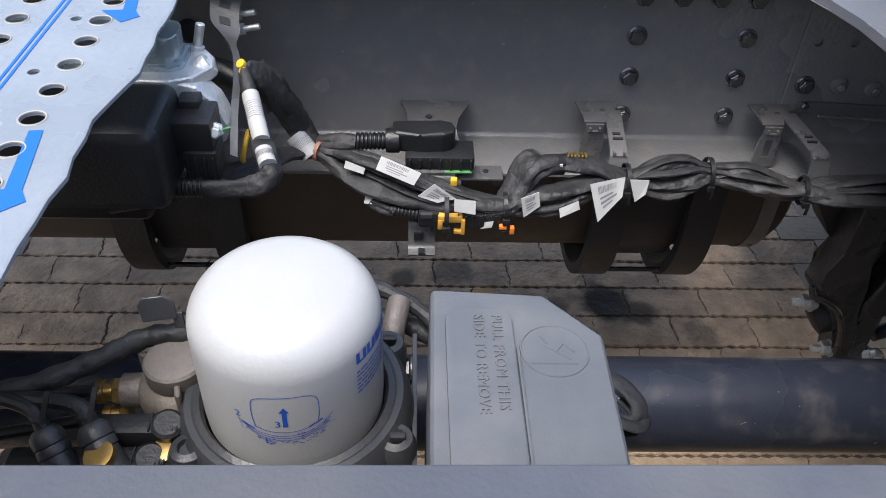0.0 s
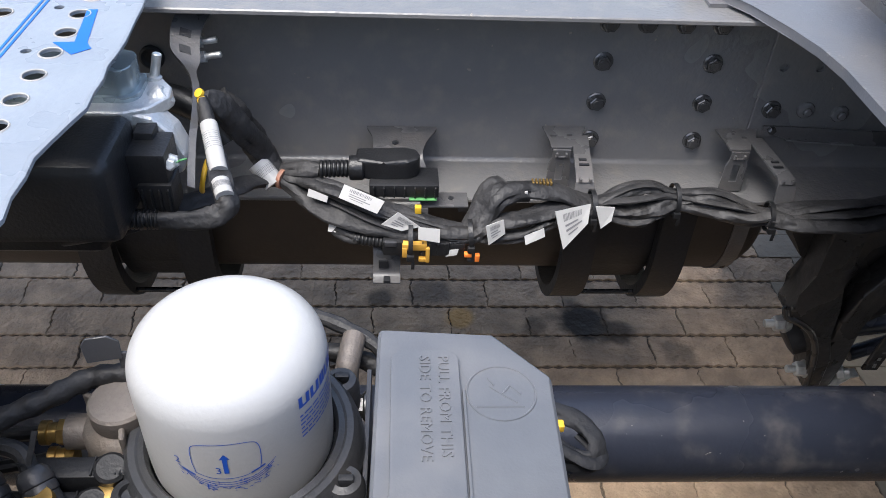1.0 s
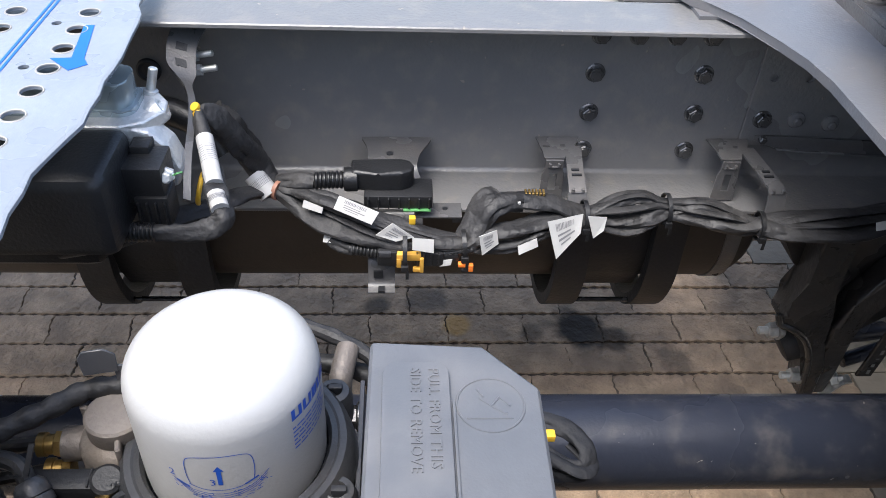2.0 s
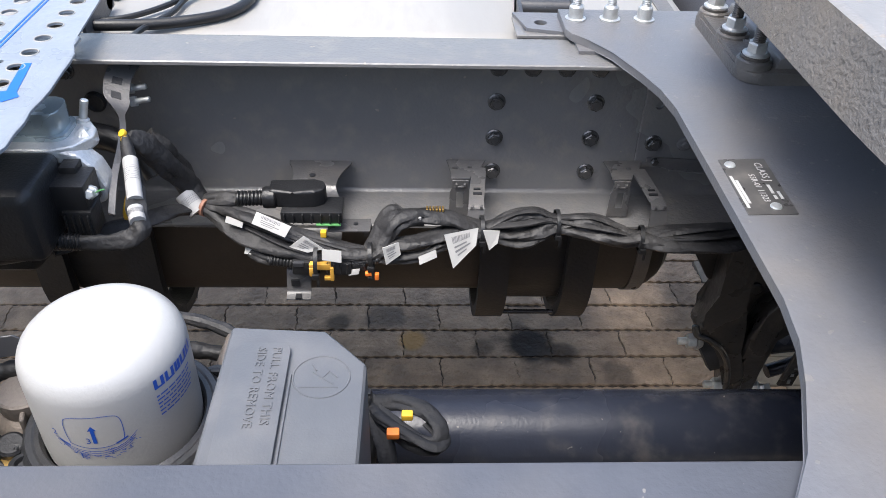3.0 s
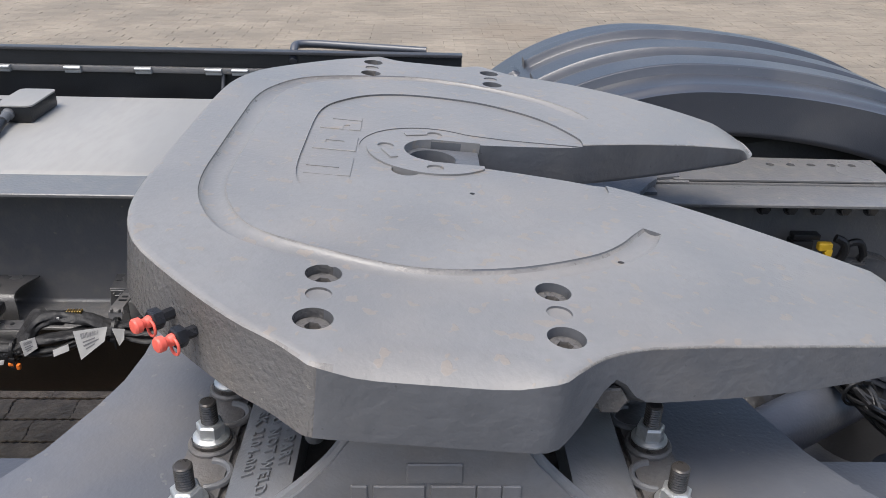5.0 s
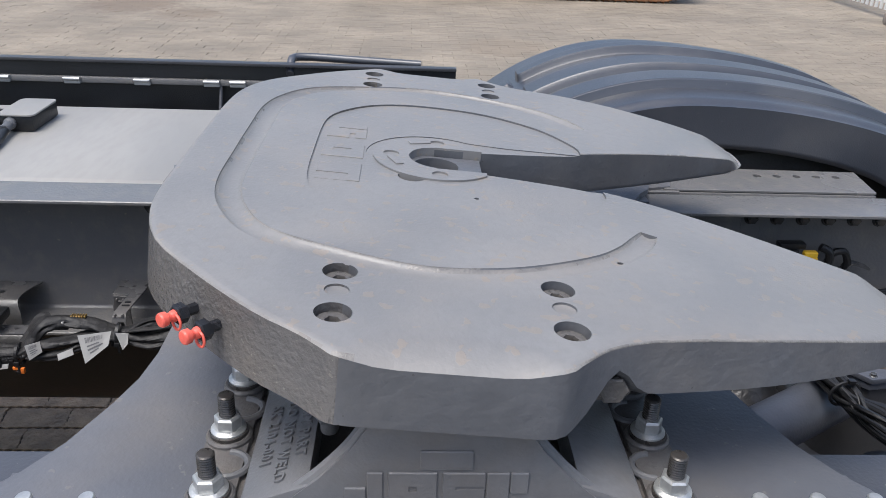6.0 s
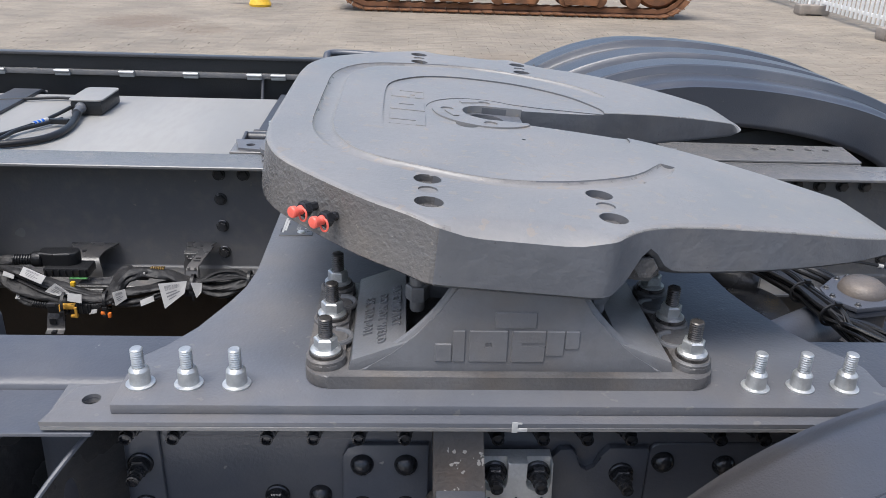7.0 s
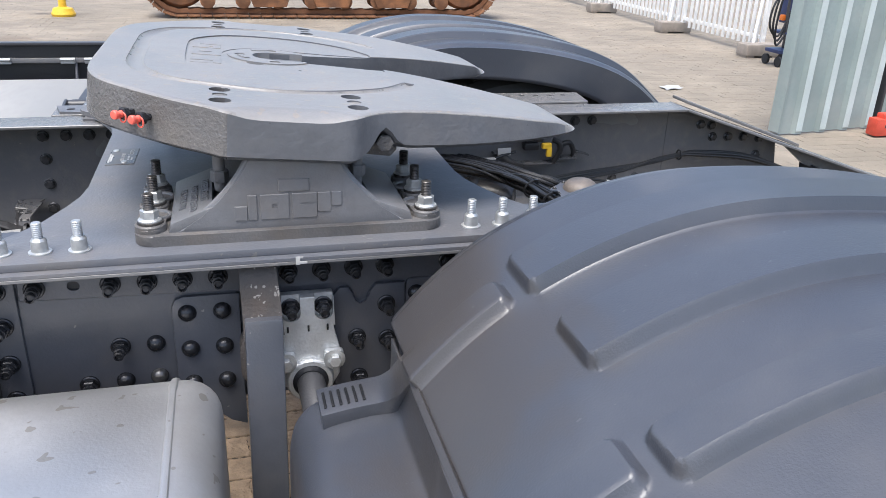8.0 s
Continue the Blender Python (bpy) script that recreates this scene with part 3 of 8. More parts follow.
# type plate with two rivets
tp = thing("type_plate", "small black riveted type plate with printed class text", "type plate", (-0.29, 0.0, H))
part("plate", prism(bmesh.new(), [(-0.3070, -0.049), (-0.2570, -0.047), (-0.2550, 0.056), (-0.3050, 0.053)], H, H + 0.0012, off=0.0003, seg=1), M_TYPEPLATE, tp)
for y in (-0.035, 0.042):
    part("rivet", lathe(bmesh.new(), [(0.006, 0), (0.0052, 0.0018), (0, 0.0026)], Matrix.Translation((-0.2960 if y > 0 else -0.2750, y, H + 0.001)), 16), M_ZINC, tp)
TEXT_DOWN = pose(0, 0, 0, 0, 0, -90)
part("class_text", letters("CLASS J", 0.011, 0.0001, Matrix.Translation((-0.2700, 0.047, H + 0.0014)) @ TEXT_DOWN), M_LABEL, tp)
part("approval_text", letters("55R-01 11323", 0.009, 0.0001, Matrix.Translation((-0.2830, 0.024, H + 0.0014)) @ TEXT_DOWN), M_LABEL, tp)
for x, y0, y1 in ((-0.2695, -0.012, 0.004), (-0.2695, -0.022, -0.015), (-0.2635, -0.022, -0.008), (-0.2990, -0.03, 0.012), (-0.3025, -0.038, 0.02)):
    part("printed_block", box(bmesh.new(), (x, (y0 + y1) / 2, H + 0.0014), (0.003, y1 - y0, 0.0002)), M_LABEL, tp, smooth=0)
smudge = bmesh.new()
box(smudge, (-0.002, -0.5026, 0.9645), (0.006, 0.0014, 0.0125), 0.0006)
box(smudge, (0.004, -0.5026, 0.9615), (0.014, 0.0012, 0.0040), 0.0005)
box(smudge, (0.0005, -0.5024, 0.9690), (0.010, 0.0011, 0.0025), 0.0005)
part("paint_mark", smudge, M_LABEL, mp, "dab of white marking paint")

# ---- fifth wheel coupling ----
FW = Matrix.Translation((0, 0, 1.1665)) @ Euler((0, radians(4.5), 0)).to_matrix().to_4x4()
fw = thing("fifth_wheel", "grey cast iron fifth wheel coupling plate on two pedestals", "fifth wheel", (0, 0, H))
half = [(-0.293, -0.005), (-0.293, -0.10), (-0.292, -0.17), (-0.285, -0.235), (-0.262, -0.298), (-0.214, -0.355), (-0.158, -0.409), (-0.118, -0.438), (-0.098, -0.455), (-0.084, -0.463),
        (-0.04, -0.464), (0.04, -0.464), (0.086, -0.463), (0.104, -0.449), (0.128, -0.428), (0.160, -0.413), (0.20, -0.404), (0.29, -0.385), (0.40, -0.352), (0.470, -0.318), (0.492, -0.300), (0.499, -0.280), (0.498, -0.245), (0.492, -0.222), (0.472, -0.199), (0.44, -0.183),
        (0.40, -0.164), (0.30, -0.116), (0.20, -0.071), (0.13, -0.053), (0.06, -0.041)]
throat = [(0.006 + 0.040 * math.cos(radians(a)), 0.040 * math.sin(radians(a))) for a in range(-85, -276, -10)]
fine = [v.to_tuple()[:2] for v in spline([(x, y, 0) for x, y in half], 3)]
loop = fine + [(x, y) for x, y in throat] + [(x, -y) for x, y in fine[::-1]]
n_loop = len(loop)


def drop(u):
    return 0.027 * (max(0.0, u - 0.20) / 0.29) ** 1.6 + 0.010 * max(0.0, (u - 0.462) / 0.037)


def under(u, v):
    w = -0.070 + 0.012 * min(1.0, max(0.0, (u - 0.09) / 0.05))
    if abs(v) > 0.3:
        w += 0.030 * math.exp(-((u - 0.137) / 0.020) ** 2)
    return w


rings = []
for lev in range(5):
    ring = []
    for i, (u, v) in enumerate(loop):
        a, b = Vector(loop[i - 1]), Vector(loop[(i + 1) % n_loop])
        nrm = Vector(((b - a).y, -(b - a).x)).normalized()
        slot = -0.04 < u < 0.475 and abs(v) < 0.205
        wide = (not slot) * math.exp(-(max(0.0, abs(u) - 0.045) / 0.032) ** 2) * (abs(v) > 0.3)
        ch, cw = (0.0015, 0.0015) if slot else (0.007 + 0.024 * wide, 0.004 + 0.009 * wide)
        p = Vector((u, v))
        bottom = under(u, v)
        off, w = [(-ch, 0), (-0.25 * ch, -cw * 0.55), (0.0, -cw), (0.0 if slot else 0.004, bottom + 0.006), (-0.004 if slot else -0.004, bottom)][lev]
        q = p + nrm * off
        ring.append((q.x, q.y, w))
    rings.append(ring)
bm = bmesh.new()
vr = [[bm.verts.new(p) for p in ring] for ring in rings]
bm.faces.new(vr[0])
bm.faces.new(vr[-1][::-1])
for a, b in zip(vr, vr[1:]):
    for i in range(n_loop):
        j = (i + 1) % n_loop
        bm.faces.new((a[i], b[i], b[j], a[j]))
groove_half = [(0.224, -0.190), (0.195, -0.235), (0.152, -0.273), (0.070, -0.312), (-0.019, -0.325), (-0.108, -0.301), (-0.175, -0.268), (-0.210, -0.215), (-0.226, -0.150), (-0.228, -0.05)]
gpath = spline([(x, y, 0.0015) for x, y in groove_half] + [(x, -y, 0.0015) for x, y in groove_half[::-1]], 5)
inner_half = [(0.200, -0.072), (0.197, -0.100), (0.165, -0.158), (0.122, -0.197), (0.063, -0.226), (-0.023, -0.233), (-0.087, -0.212), (-0.130, -0.165), (-0.147, -0.120), (-0.151, -0.06)]
ipath = [v.to_tuple()[:2] for v in spline([(x, y, 0) for x, y in inner_half], 4)]
recess = ipath + [(x, -y) for x, y in ipath[::-1]]
cutters = [sweep(bmesh.new(), gpath, lambda i, f: 0.0140 * min(1.0, 0.70 + 9 * min(f, 1 - f)), 16, flat=0.60), prism(bmesh.new(), recess, -0.0026, 0.02)]
ring_out = [(0.205, -0.070), (0.10, -0.069), (0.055, -0.074)] + [(0.088 * math.cos(radians(a)), 0.088 * math.sin(radians(a))) for a in range(300, 59, -8)] + [(0.055, 0.074), (0.10, 0.069), (0.205, 0.070)]
cutters.append(prism(bmesh.new(), ring_out, -0.0038, 0.02))
cutters.append(prism(bmesh.new(), disc(-0.026, -0.073, 0.029, 32), -0.00375, 0.021))
for su in (-0.0935, 0.100):
    for sv in (-1, 1):
        for v in (0.3365, 0.408):
            cutters.append(lathe(bmesh.new(), [(0.0105, -0.03), (0.0105, -0.012), (0.0155, -0.011), (0.0155, 0.02)], Matrix.Translation((su, sv * v, 0)), 28))
        cutters.append(lathe(bmesh.new(), [(0.006, -0.004), (0.0105, -0.002), (0.0125, 0.01)], Matrix.Translation((su, sv * 0.371, 0)), 24))
cutters.append(lathe(bmesh.new(), [(0.003, -0.01), (0.003, 0.01)], Matrix.Translation((0.043, -0.126, 0)), 12))
cutters.append(lathe(bmesh.new(), [(0.0032, -0.02), (0.0032, 0.01)], Matrix.Translation((0.178, -0.256, 0)), 12))
cutters.append(lathe(bmesh.new(), [(0.0165, -0.03), (0.0165, 0.02)], Matrix.Translation((-0.030, -0.070, 0)), 24))
bm = cut(bm, cutters)
bm.normal_update()
for u in [0.20 + 0.02 * i for i in range(15)]:
    upper = [f for f in bm.faces if f.normal.z > 0.95]
    bmesh.ops.bisect_plane(bm, geom=list({v for f in upper for v in f.verts}) + list({e for f in upper for e in f.edges}) + upper, plane_co=(u, 0, 0), plane_no=(1, 0, 0))
for v in bm.verts:
    if v.co.z > -0.045:
        v.co.z -= drop(v.co.x)
    else:
        v.co.z += 0.011 * (max(0.0, v.co.x - 0.20) / 0.29) ** 1.8
bm.transform(FW)
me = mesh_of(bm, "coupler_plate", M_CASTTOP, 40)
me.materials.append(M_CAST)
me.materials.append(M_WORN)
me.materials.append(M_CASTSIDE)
# Upward faces keep the paler top colour; side faces take darker casts.
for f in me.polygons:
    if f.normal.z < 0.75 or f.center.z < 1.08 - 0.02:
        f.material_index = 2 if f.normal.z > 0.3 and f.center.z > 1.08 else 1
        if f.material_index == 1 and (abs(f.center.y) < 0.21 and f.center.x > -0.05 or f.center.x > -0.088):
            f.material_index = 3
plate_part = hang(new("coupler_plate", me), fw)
even = plate_part.modifiers.new("even_shading", "WEIGHTED_NORMAL")
even.keep_sharp, even.weight = True, 60
# countersunk screws in the plate
screw = lathe(bmesh.new(), [(0.0135, -0.014), (0.0145, -0.006), (0.0135, -0.0045)], seg=24)
screw = cut(screw, [lathe(bmesh.new(), [(0.0068, -0.012), (0.0068, 0.0)], seg=6)])
ME_SCREW = mesh_of(screw, "socket_screw", M_CAST)
for su in (-0.0935, 0.100):
    for sv in (-1, 1):
        for v in (0.3365, 0.408):
            put("socket_screw", ME_SCREW, FW @ Matrix.Translation((su, sv * v, -0.003)), fw)
# wear ring and lock jaw at the throat
wr = prism(bmesh.new(), [(0.062, -0.046)] + [(0.079 * math.cos(radians(a)), 0.079 * math.sin(radians(a))) for a in range(322, 37, -7)] + [(0.062, 0.046)], -0.016, -0.0014, FW, 0.0008, 2)
wr = cut(wr, [lathe(bmesh.new(), [(0.0395, -0.05), (0.0395, 0.05)], FW @ Matrix.Translation((0.006, 0, 0)), 40), prism(bmesh.new(), [(0.0, -0.0405), (0.1, -0.0405), (0.1, 0.0405), (0.0, 0.0405)], -0.05, 0.05, FW)] +
         [lathe(bmesh.new(), [(0.0100, -0.011), (0.0100, 0.02)], FW @ Matrix.Translation((u, v, 0)), 24) for u, v in ((-0.056, 0.003), (0.004, 0.060), (0.004, -0.060))])
part("wear_ring", wr, M_CASTTOP, fw)
for u, v in ((-0.056, 0.003), (0.004, 0.060), (0.004, -0.060)):
    put("socket_screw", ME_SCREW, FW @ Matrix.Translation((u, v, -0.0035)) @ Matrix.Scale(0.60, 4), fw)
jaw = prism(bmesh.new(), [(-0.036, -0.036), (0.06, -0.037), (0.06, 0.037), (-0.036, 0.036)], -0.055, -0.012, FW, 0.002, 2)
jaw = cut(jaw, [lathe(bmesh.new(), [(0.0285, -0.08), (0.0285, 0.05)], FW @ Matrix.Translation((0.002, 0.0, 0)), 36), prism(bmesh.new(), [(0.0, -0.006), (0.03, -0.010), (0.1, -0.022), (0.1, -0.06), (0.0, -0.0285)], -0.08, 0.05, FW)])
part("lock_jaw", jaw, M_CASTSIDE, fw)
# block-shaped maker's mark: three low raised pads with slots
for v0, v1, slots in ((0.050, 0.102, ((-0.128, -0.090, 0.084, 0.089), (-0.112, -0.104, 0.047, 0.066))), (-0.028, 0.022, ((-0.128, -0.106, -0.006, 0.004),)), (-0.108, -0.050, ((-0.143, -0.104, -0.112, -0.086),))):
    pad = prism(bmesh.new(), [(-0.141, v0), (-0.090, v0), (-0.090, v1), (-0.141, v1)], -0.006, -0.0013, FW, 0.0005, 1)
    pad = cut(pad, [prism(bmesh.new(), [(a, c), (b, c), (b, d), (a, d)], -0.0022, 0.01, FW) for a, b, c, d in slots])
    part("raised_pad", pad, M_CASTTOP, fw)
for a in (112, 205):
    m = FW @ pose(0.002, 0, 0, 0, 0, a) @ Matrix.Translation((0.058, 0, 0))
    part("ring_pad", box(bmesh.new(), (0, 0, -0.0005), (0.010, 0.030, 0.0018), 0.0006, m, 1), M_CASTTOP, fw)


def pedestal(s):
    """Cast bearing pedestal; s = -1 stands on the near side."""
    m = Matrix.Diagonal((1, -s, 1, 1))
    mm = m @ XZ_FACE
    ob = part("pedestal", prism(bmesh.new(), rounded(-0.222, -0.458, 0.222, -0.235, 0.027, 6), H, H + 0.0155, m, 0.003, 2), M_BASE, fw, "dark grey cast bearing pedestal")
    arch = [(-0.165, 0.995), (-0.15, 1.003), (-0.13, 1.016), (-0.105, 1.038), (-0.08, 1.066), (-0.062, 1.094), (-0.055, 1.104)]
    web = arch + [(0.055, 1.104), (0.062, 1.094), (0.08, 1.066), (0.105, 1.038), (0.13, 1.016), (0.15, 1.003), (0.165, 0.995)]
    part("front_web", prism(bmesh.new(), web, 0.432, 0.446, mm, 0.002, 2), M_PEDESTAL, ob)
    part("rear_web", prism(bmesh.new(), web, 0.262, 0.276, mm, 0.002, 2), M_PEDESTAL, ob)
    part("saddle", box(bmesh.new(), (0, -0.36, 1.085), (0.110, 0.165, 0.05), 0.006, m), M_PEDESTAL, ob)
    for sgn in (-1, 1):
        rim = [m @ p for p in spline([(sgn * abs(x), -0.437, z) for x, z in arch], 3)]
        part("rim", sweep(bmesh.new(), rim, 0.0055, 8), M_PEDESTAL, ob)
        ramp = [(sgn * 0.176, 0.993), (sgn * 0.172, 1.008), (sgn * 0.114, 1.030), (sgn * 0.114, 0.993)]
        part("ramp", prism(bmesh.new(), ramp, 0.250, 0.445, mm, 0.002, 2), M_PEDESTAL, ob)
        for y in (-0.427, -0.345, -0.262):
            part("boss", lathe(bmesh.new(), [(0.0225, 0.99), (0.0215, 1.004), (0.0195, 1.006)], m @ Matrix.Translation((sgn * 0.200, y, 0)), 24), M_BASE, ob)
        part("bolt_pad", prism(bmesh.new(), rounded(sgn * 0.2 - 0.020, -0.449, sgn * 0.2 + 0.020, -0.242, 0.018, 5), 0.993, 1.0015, m, 0.003, 2), M_BASE, ob)
        for y in (-0.386, -0.304):
            u = [m @ Vector((sgn * (0.2 - 0.006) + sgn * 0.019 * math.sin(a), y + 0.017 * math.cos(a), 1.0015)) for a in [math.pi * k / 10 - math.pi for k in range(11)]]
            part("pocket_rim", sweep(bmesh.new(), u, 0.0035, 8), M_PEDESTAL, ob)
        for y in (-0.427, -0.345, -0.262):
            put("washer", ME_WASHER, m @ Matrix.Translation((sgn * 0.200, y, 1.006)), ob)
            put("flange_nut", ME_NUT, m @ Matrix.Translation((sgn * 0.200, y, 1.010)) @ pose(0, 0, 0, 0, 0, 700 * y), ob)
            put("bolt_end", ME_END, m @ Matrix.Translation((sgn * 0.200, y, 1.026)), ob)
    for sgn in (-1, 1):
        at = m @ Matrix.Translation((sgn * 0.102, -0.375, 1.062))
        t = lathe(bmesh.new(), [(0.0125, -0.016), (0.0135, -0.014), (0.0135, 0.0), (0.012, 0.002)], at, 6)
        lathe(t, [(0.0075, -0.030), (0.0085, -0.028), (0.0085, -0.016)], at, 16)
        lathe(t, [(0.009, 0.0), (0.009, 0.04)], at, 16)
        part("clamp_bolt", t, M_PEDESTAL, ob)
    # maker's block shapes on the front web
    for x0, x1, z0, z1 in ((-0.022, 0.022, 1.049, 1.068), (-0.084, -0.066, 1.008, 1.030), (-0.0655, -0.052, 1.008, 1.046), (-0.048, -0.007, 1.008, 1.046), (-0.003, 0.033, 1.008, 1.046), (0.0335, 0.053, 1.016, 1.046), (0.0535, 0.069, 1.024, 1.046)):
        pad = box(bmesh.new(), ((x0 + x1) / 2, -0.4464, (z0 + z1) / 2), (x1 - x0, 0.0032, z1 - z0), 0.0010, m, 1)
        if x0 == -0.048:
            pad = cut(pad, [box(bmesh.new(), (-0.0275, -0.449, 1.029), (0.007, 0.01, 0.006), 0, m)])
        if x0 == -0.003:
            pad = cut(pad, [box(bmesh.new(), (0.021, -0.452, 1.030), (0.026, 0.01, 0.0035), 0, m)])
        part("raised_pad", pad, M_PEDESTAL, ob)
    if s < 0:
        tilt = Matrix.Translation((-0.1455, -0.318, 1.0187)) @ Euler((0, radians(-20.8), 0)).to_matrix().to_4x4() @ TEXT_DOWN
        SLIM = Matrix.Diagonal((0.93, 1, 1, 1))
        tx = letters("SAFETY PART", 0.0148, 0.0016, tilt @ Matrix.Translation((-0.012, 0.0168, 0)) @ SLIM, bold=0.0003, spacing=1.22)
        letters("DO NOT WELD", 0.0148, 0.0016, tilt @ SLIM, tx, bold=0.0003, spacing=1.22)
        letters("SK 2104-001", 0.0148, 0.0016, tilt @ Matrix.Translation((0, -0.0168, 0)) @ SLIM, tx, bold=0.0003, spacing=1.22)
        part("cast_text", tx, M_PEDESTAL, ob)
    return ob


ME_WASHER = mesh_of(lathe(bmesh.new(), [(0.0178, 0), (0.0178, 0.0034), (0.0165, 0.004)], seg=28), "washer", M_THREAD)
ME_NUT = nut_mesh("flange_nut", M_ZINC, 0.0165, 0.004, 0.0128, 0.0125)
ME_END = mesh_of(lathe(bmesh.new(), [(0.0078, 0)] + thread(0.0078, 0.0, 0.023, 0.0024), seg=20), "bolt_end", M_THREAD)
for s in (-1, 1):
    pedestal(s)
for s in (-1, 1):
    nb = lathe(bmesh.new(), [(0.010, -0.03), (0.010, 0.0), (0.0125, 0.001), (0.0138, 0.003), (0.0138, 0.011), (0.012, 0.0125)], facing(0.138, s * 0.405, 1.106, s), 6)
    part("bearing_bolt", nb, M_CAST, fw)
    part("bearing_lug", prism(bmesh.new(), [(0.110, 1.085), (0.120, 1.118), (0.160, 1.118), (0.160, 1.09), (0.150, 1.08)], -s * 0.385 - 0.012, -s * 0.385 + 0.012, XZ_FACE, 0.003, 2), M_CAST, fw)
# grease nipples with red caps on the front flank
for u, v in ((-0.2205, -0.371), (-0.196, -0.394)):
    base = FW @ Matrix.Translation((u, v, -0.034)) @ Euler((radians(90), 0, radians(-42))).to_matrix().to_4x4()
    hexm = lathe(bmesh.new(), [(0.005, -0.014), (0.005, -0.003), (0.009, -0.002), (0.009, 0.006), (0.0075, 0.007)], base, 6)
    nip = part("grease_fitting", hexm, M_BLACKBOLT, fw)
    cap = lathe(bmesh.new(), [(0.0052, 0.006), (0.0050, 0.009), (0.0038, 0.0115), (0.0042, 0.014), (0.0062, 0.0155), (0.0064, 0.0200), (0.0054, 0.0215), (0.0026, 0.0220)], base, 20)
    loop_pts = [base @ Vector((0.0045 + 0.0058 * math.cos(a), -0.004 + 0.0068 * math.sin(a), 0.0085)) for a in [2 * math.pi * i / 16 for i in range(16)]]
    sweep(cap, loop_pts, 0.0012, 6, True)
    part("dust_cap", cap, M_RED, nip, "bright red rubber dust cap with ring strap")

# ---- mudguards over the rear wheels ----
AX, AZ, AR = 0.55, 0.497, 0.600


def smooth_step(a, b, x):
    t = min(1.0, max(0.0, (x - a) / (b - a)))
    return t * t * (3 - 2 * t)


def band(x, a, b, e, e2=None):
    e2 = e2 or e
    return smooth_step(a - e, a + e, x) * (1 - smooth_step(b - e2, b + e2, x))


def rounded_end(d0, d1, d2, r):
    """Height of a pressed rib near its end, with rounded corners of radius r."""
    across = max(0.0, r - min(d0, d1))
    ahead = r - d2
    if ahead < 0:
        return 1.0
    return smooth_step(-0.0055, 0.0055, r - math.hypot(across, ahead))


def mudguard(s, label):
    t = thing("mudguard", label, "mudguard", (AX, s * 0.92, 0.6), "rear mudguards")
    y0, y1 = 0.585, 1.262
    NY = 200
    angles = [18 + 0.84 * i for i in range(113)] + [112.6 + 0.22 * i for i in range(57)] + [125.2 + 0.387 * i for i in range(31)]
    bm = bmesh.new()
    grid = []
    for a in angles:
        row = []
        for j in range(-8, NY + 9):
            if j < 0:
                y, r = y0, AR - 0.012 * (-j)
            elif j > NY:
                y, r = y1, AR - 0.010 * (j - NY) - 0.010 - (0.007 if s < 0 else 0.0)
            else:
                y = y0 + (y1 - y0) * j / NY
                hgt = 0.0
                for ya, yb in ((0.694, 0.782), (0.850, 0.942), (1.044, 1.105)):
                    e0, e1 = (0.0042, 0.0035) if s < 0 else (0.0035, 0.0065)
                    flank = min(1.0, max(0.0, (y - ya + e0) / (2 * e0)), max(0.0, (yb + e1 - y) / (2 * e1)))
                    tall = (0.013, 0.018) if s < 0 else (0.019, 0.019)
                    level = tall[0] + (tall[1] - tall[0]) * min(1.0, max(0.0, (y - ya) / (yb - ya)))
                    hgt = max(hgt, level * min(flank, rounded_end(y - ya, yb - y, radians(120.4 - a) * AR, 0.013)))
                hgt = max(hgt, 0.015 * min(band(y, 0.722, 0.775, 0.006), rounded_end(y - 0.722, 0.775 - y, radians(a - 122.7) * AR, 0.012)), 0.015 * min(band(y, 1.03, 1.09, 0.006), rounded_end(y - 1.03, 1.09 - y, radians(a - 122.5) * AR, 0.012)))
                edge = 0.010 * (1 - smooth_step(0.0, 0.03, y - y0)) + 0.012 * (1 - smooth_step(0.0, 0.035, y1 - y))
                slope = (0.015 - 0.035 * (y - 0.62)) * smooth_step(146, 118, a) if s < 0 else 0.0
                r = AR + hgt - edge + slope
            ca = math.cos(radians(a))
            row.append(bm.verts.new((AX + r * ca * (1.44 + 0.21 * smooth_step(40, 70, a) if ca > 0 else 1.0), s * y, AZ + r * math.sin(radians(a)))))
        grid.append(row)
    for p, q in zip(grid, grid[1:]):
        for k in range(len(p) - 1):
            bm.faces.new((p[k], p[k + 1], q[k + 1], q[k]))
    ob = part("arch", bm, M_FENDER, t, smooth=34)
    ob.modifiers.new("shell", "SOLIDIFY").thickness = 0.004
    # front section below the joint
    prof = spline([(AX + AR * math.cos(radians(137.2)), AZ + AR * math.sin(radians(137.2)) - 0.004, 0), (0.110, 0.880, 0), (0.108, 0.845, 0), (0.100, 0.826, 0), (0.06, 0.820, 0), (0.012, 0.812, 0), (-0.012, 0.795, 0), (-0.025, 0.765, 0), (-0.03, 0.70, 0), (-0.032, 0.45, 0)], 6)
    fr = bmesh.new()
    rows = []
    for p in prof:
        row = []
        for j in range(61):
            y = 0.612 + (y1 - 0.612) * j / 60
            e = 0.02 * (1 - smooth_step(0, 0.03, y - 0.612)) ** 2
            hgt = 0.006 * band(y, 0.90, 1.15, 0.02) * smooth_step(0.0, 0.02, p.x)
            row.append(fr.verts.new((p.x + e * 0.6 - hgt * 0.6, s * y, p.y - e + hgt)))
        rows.append(row)
    for p, q in zip(rows, rows[1:]):
        for k in range(60):
            fr.faces.new((p[k], p[k + 1], q[k + 1], q[k]))
    ob = part("front_section", fr, M_FENDER, t, smooth=40)
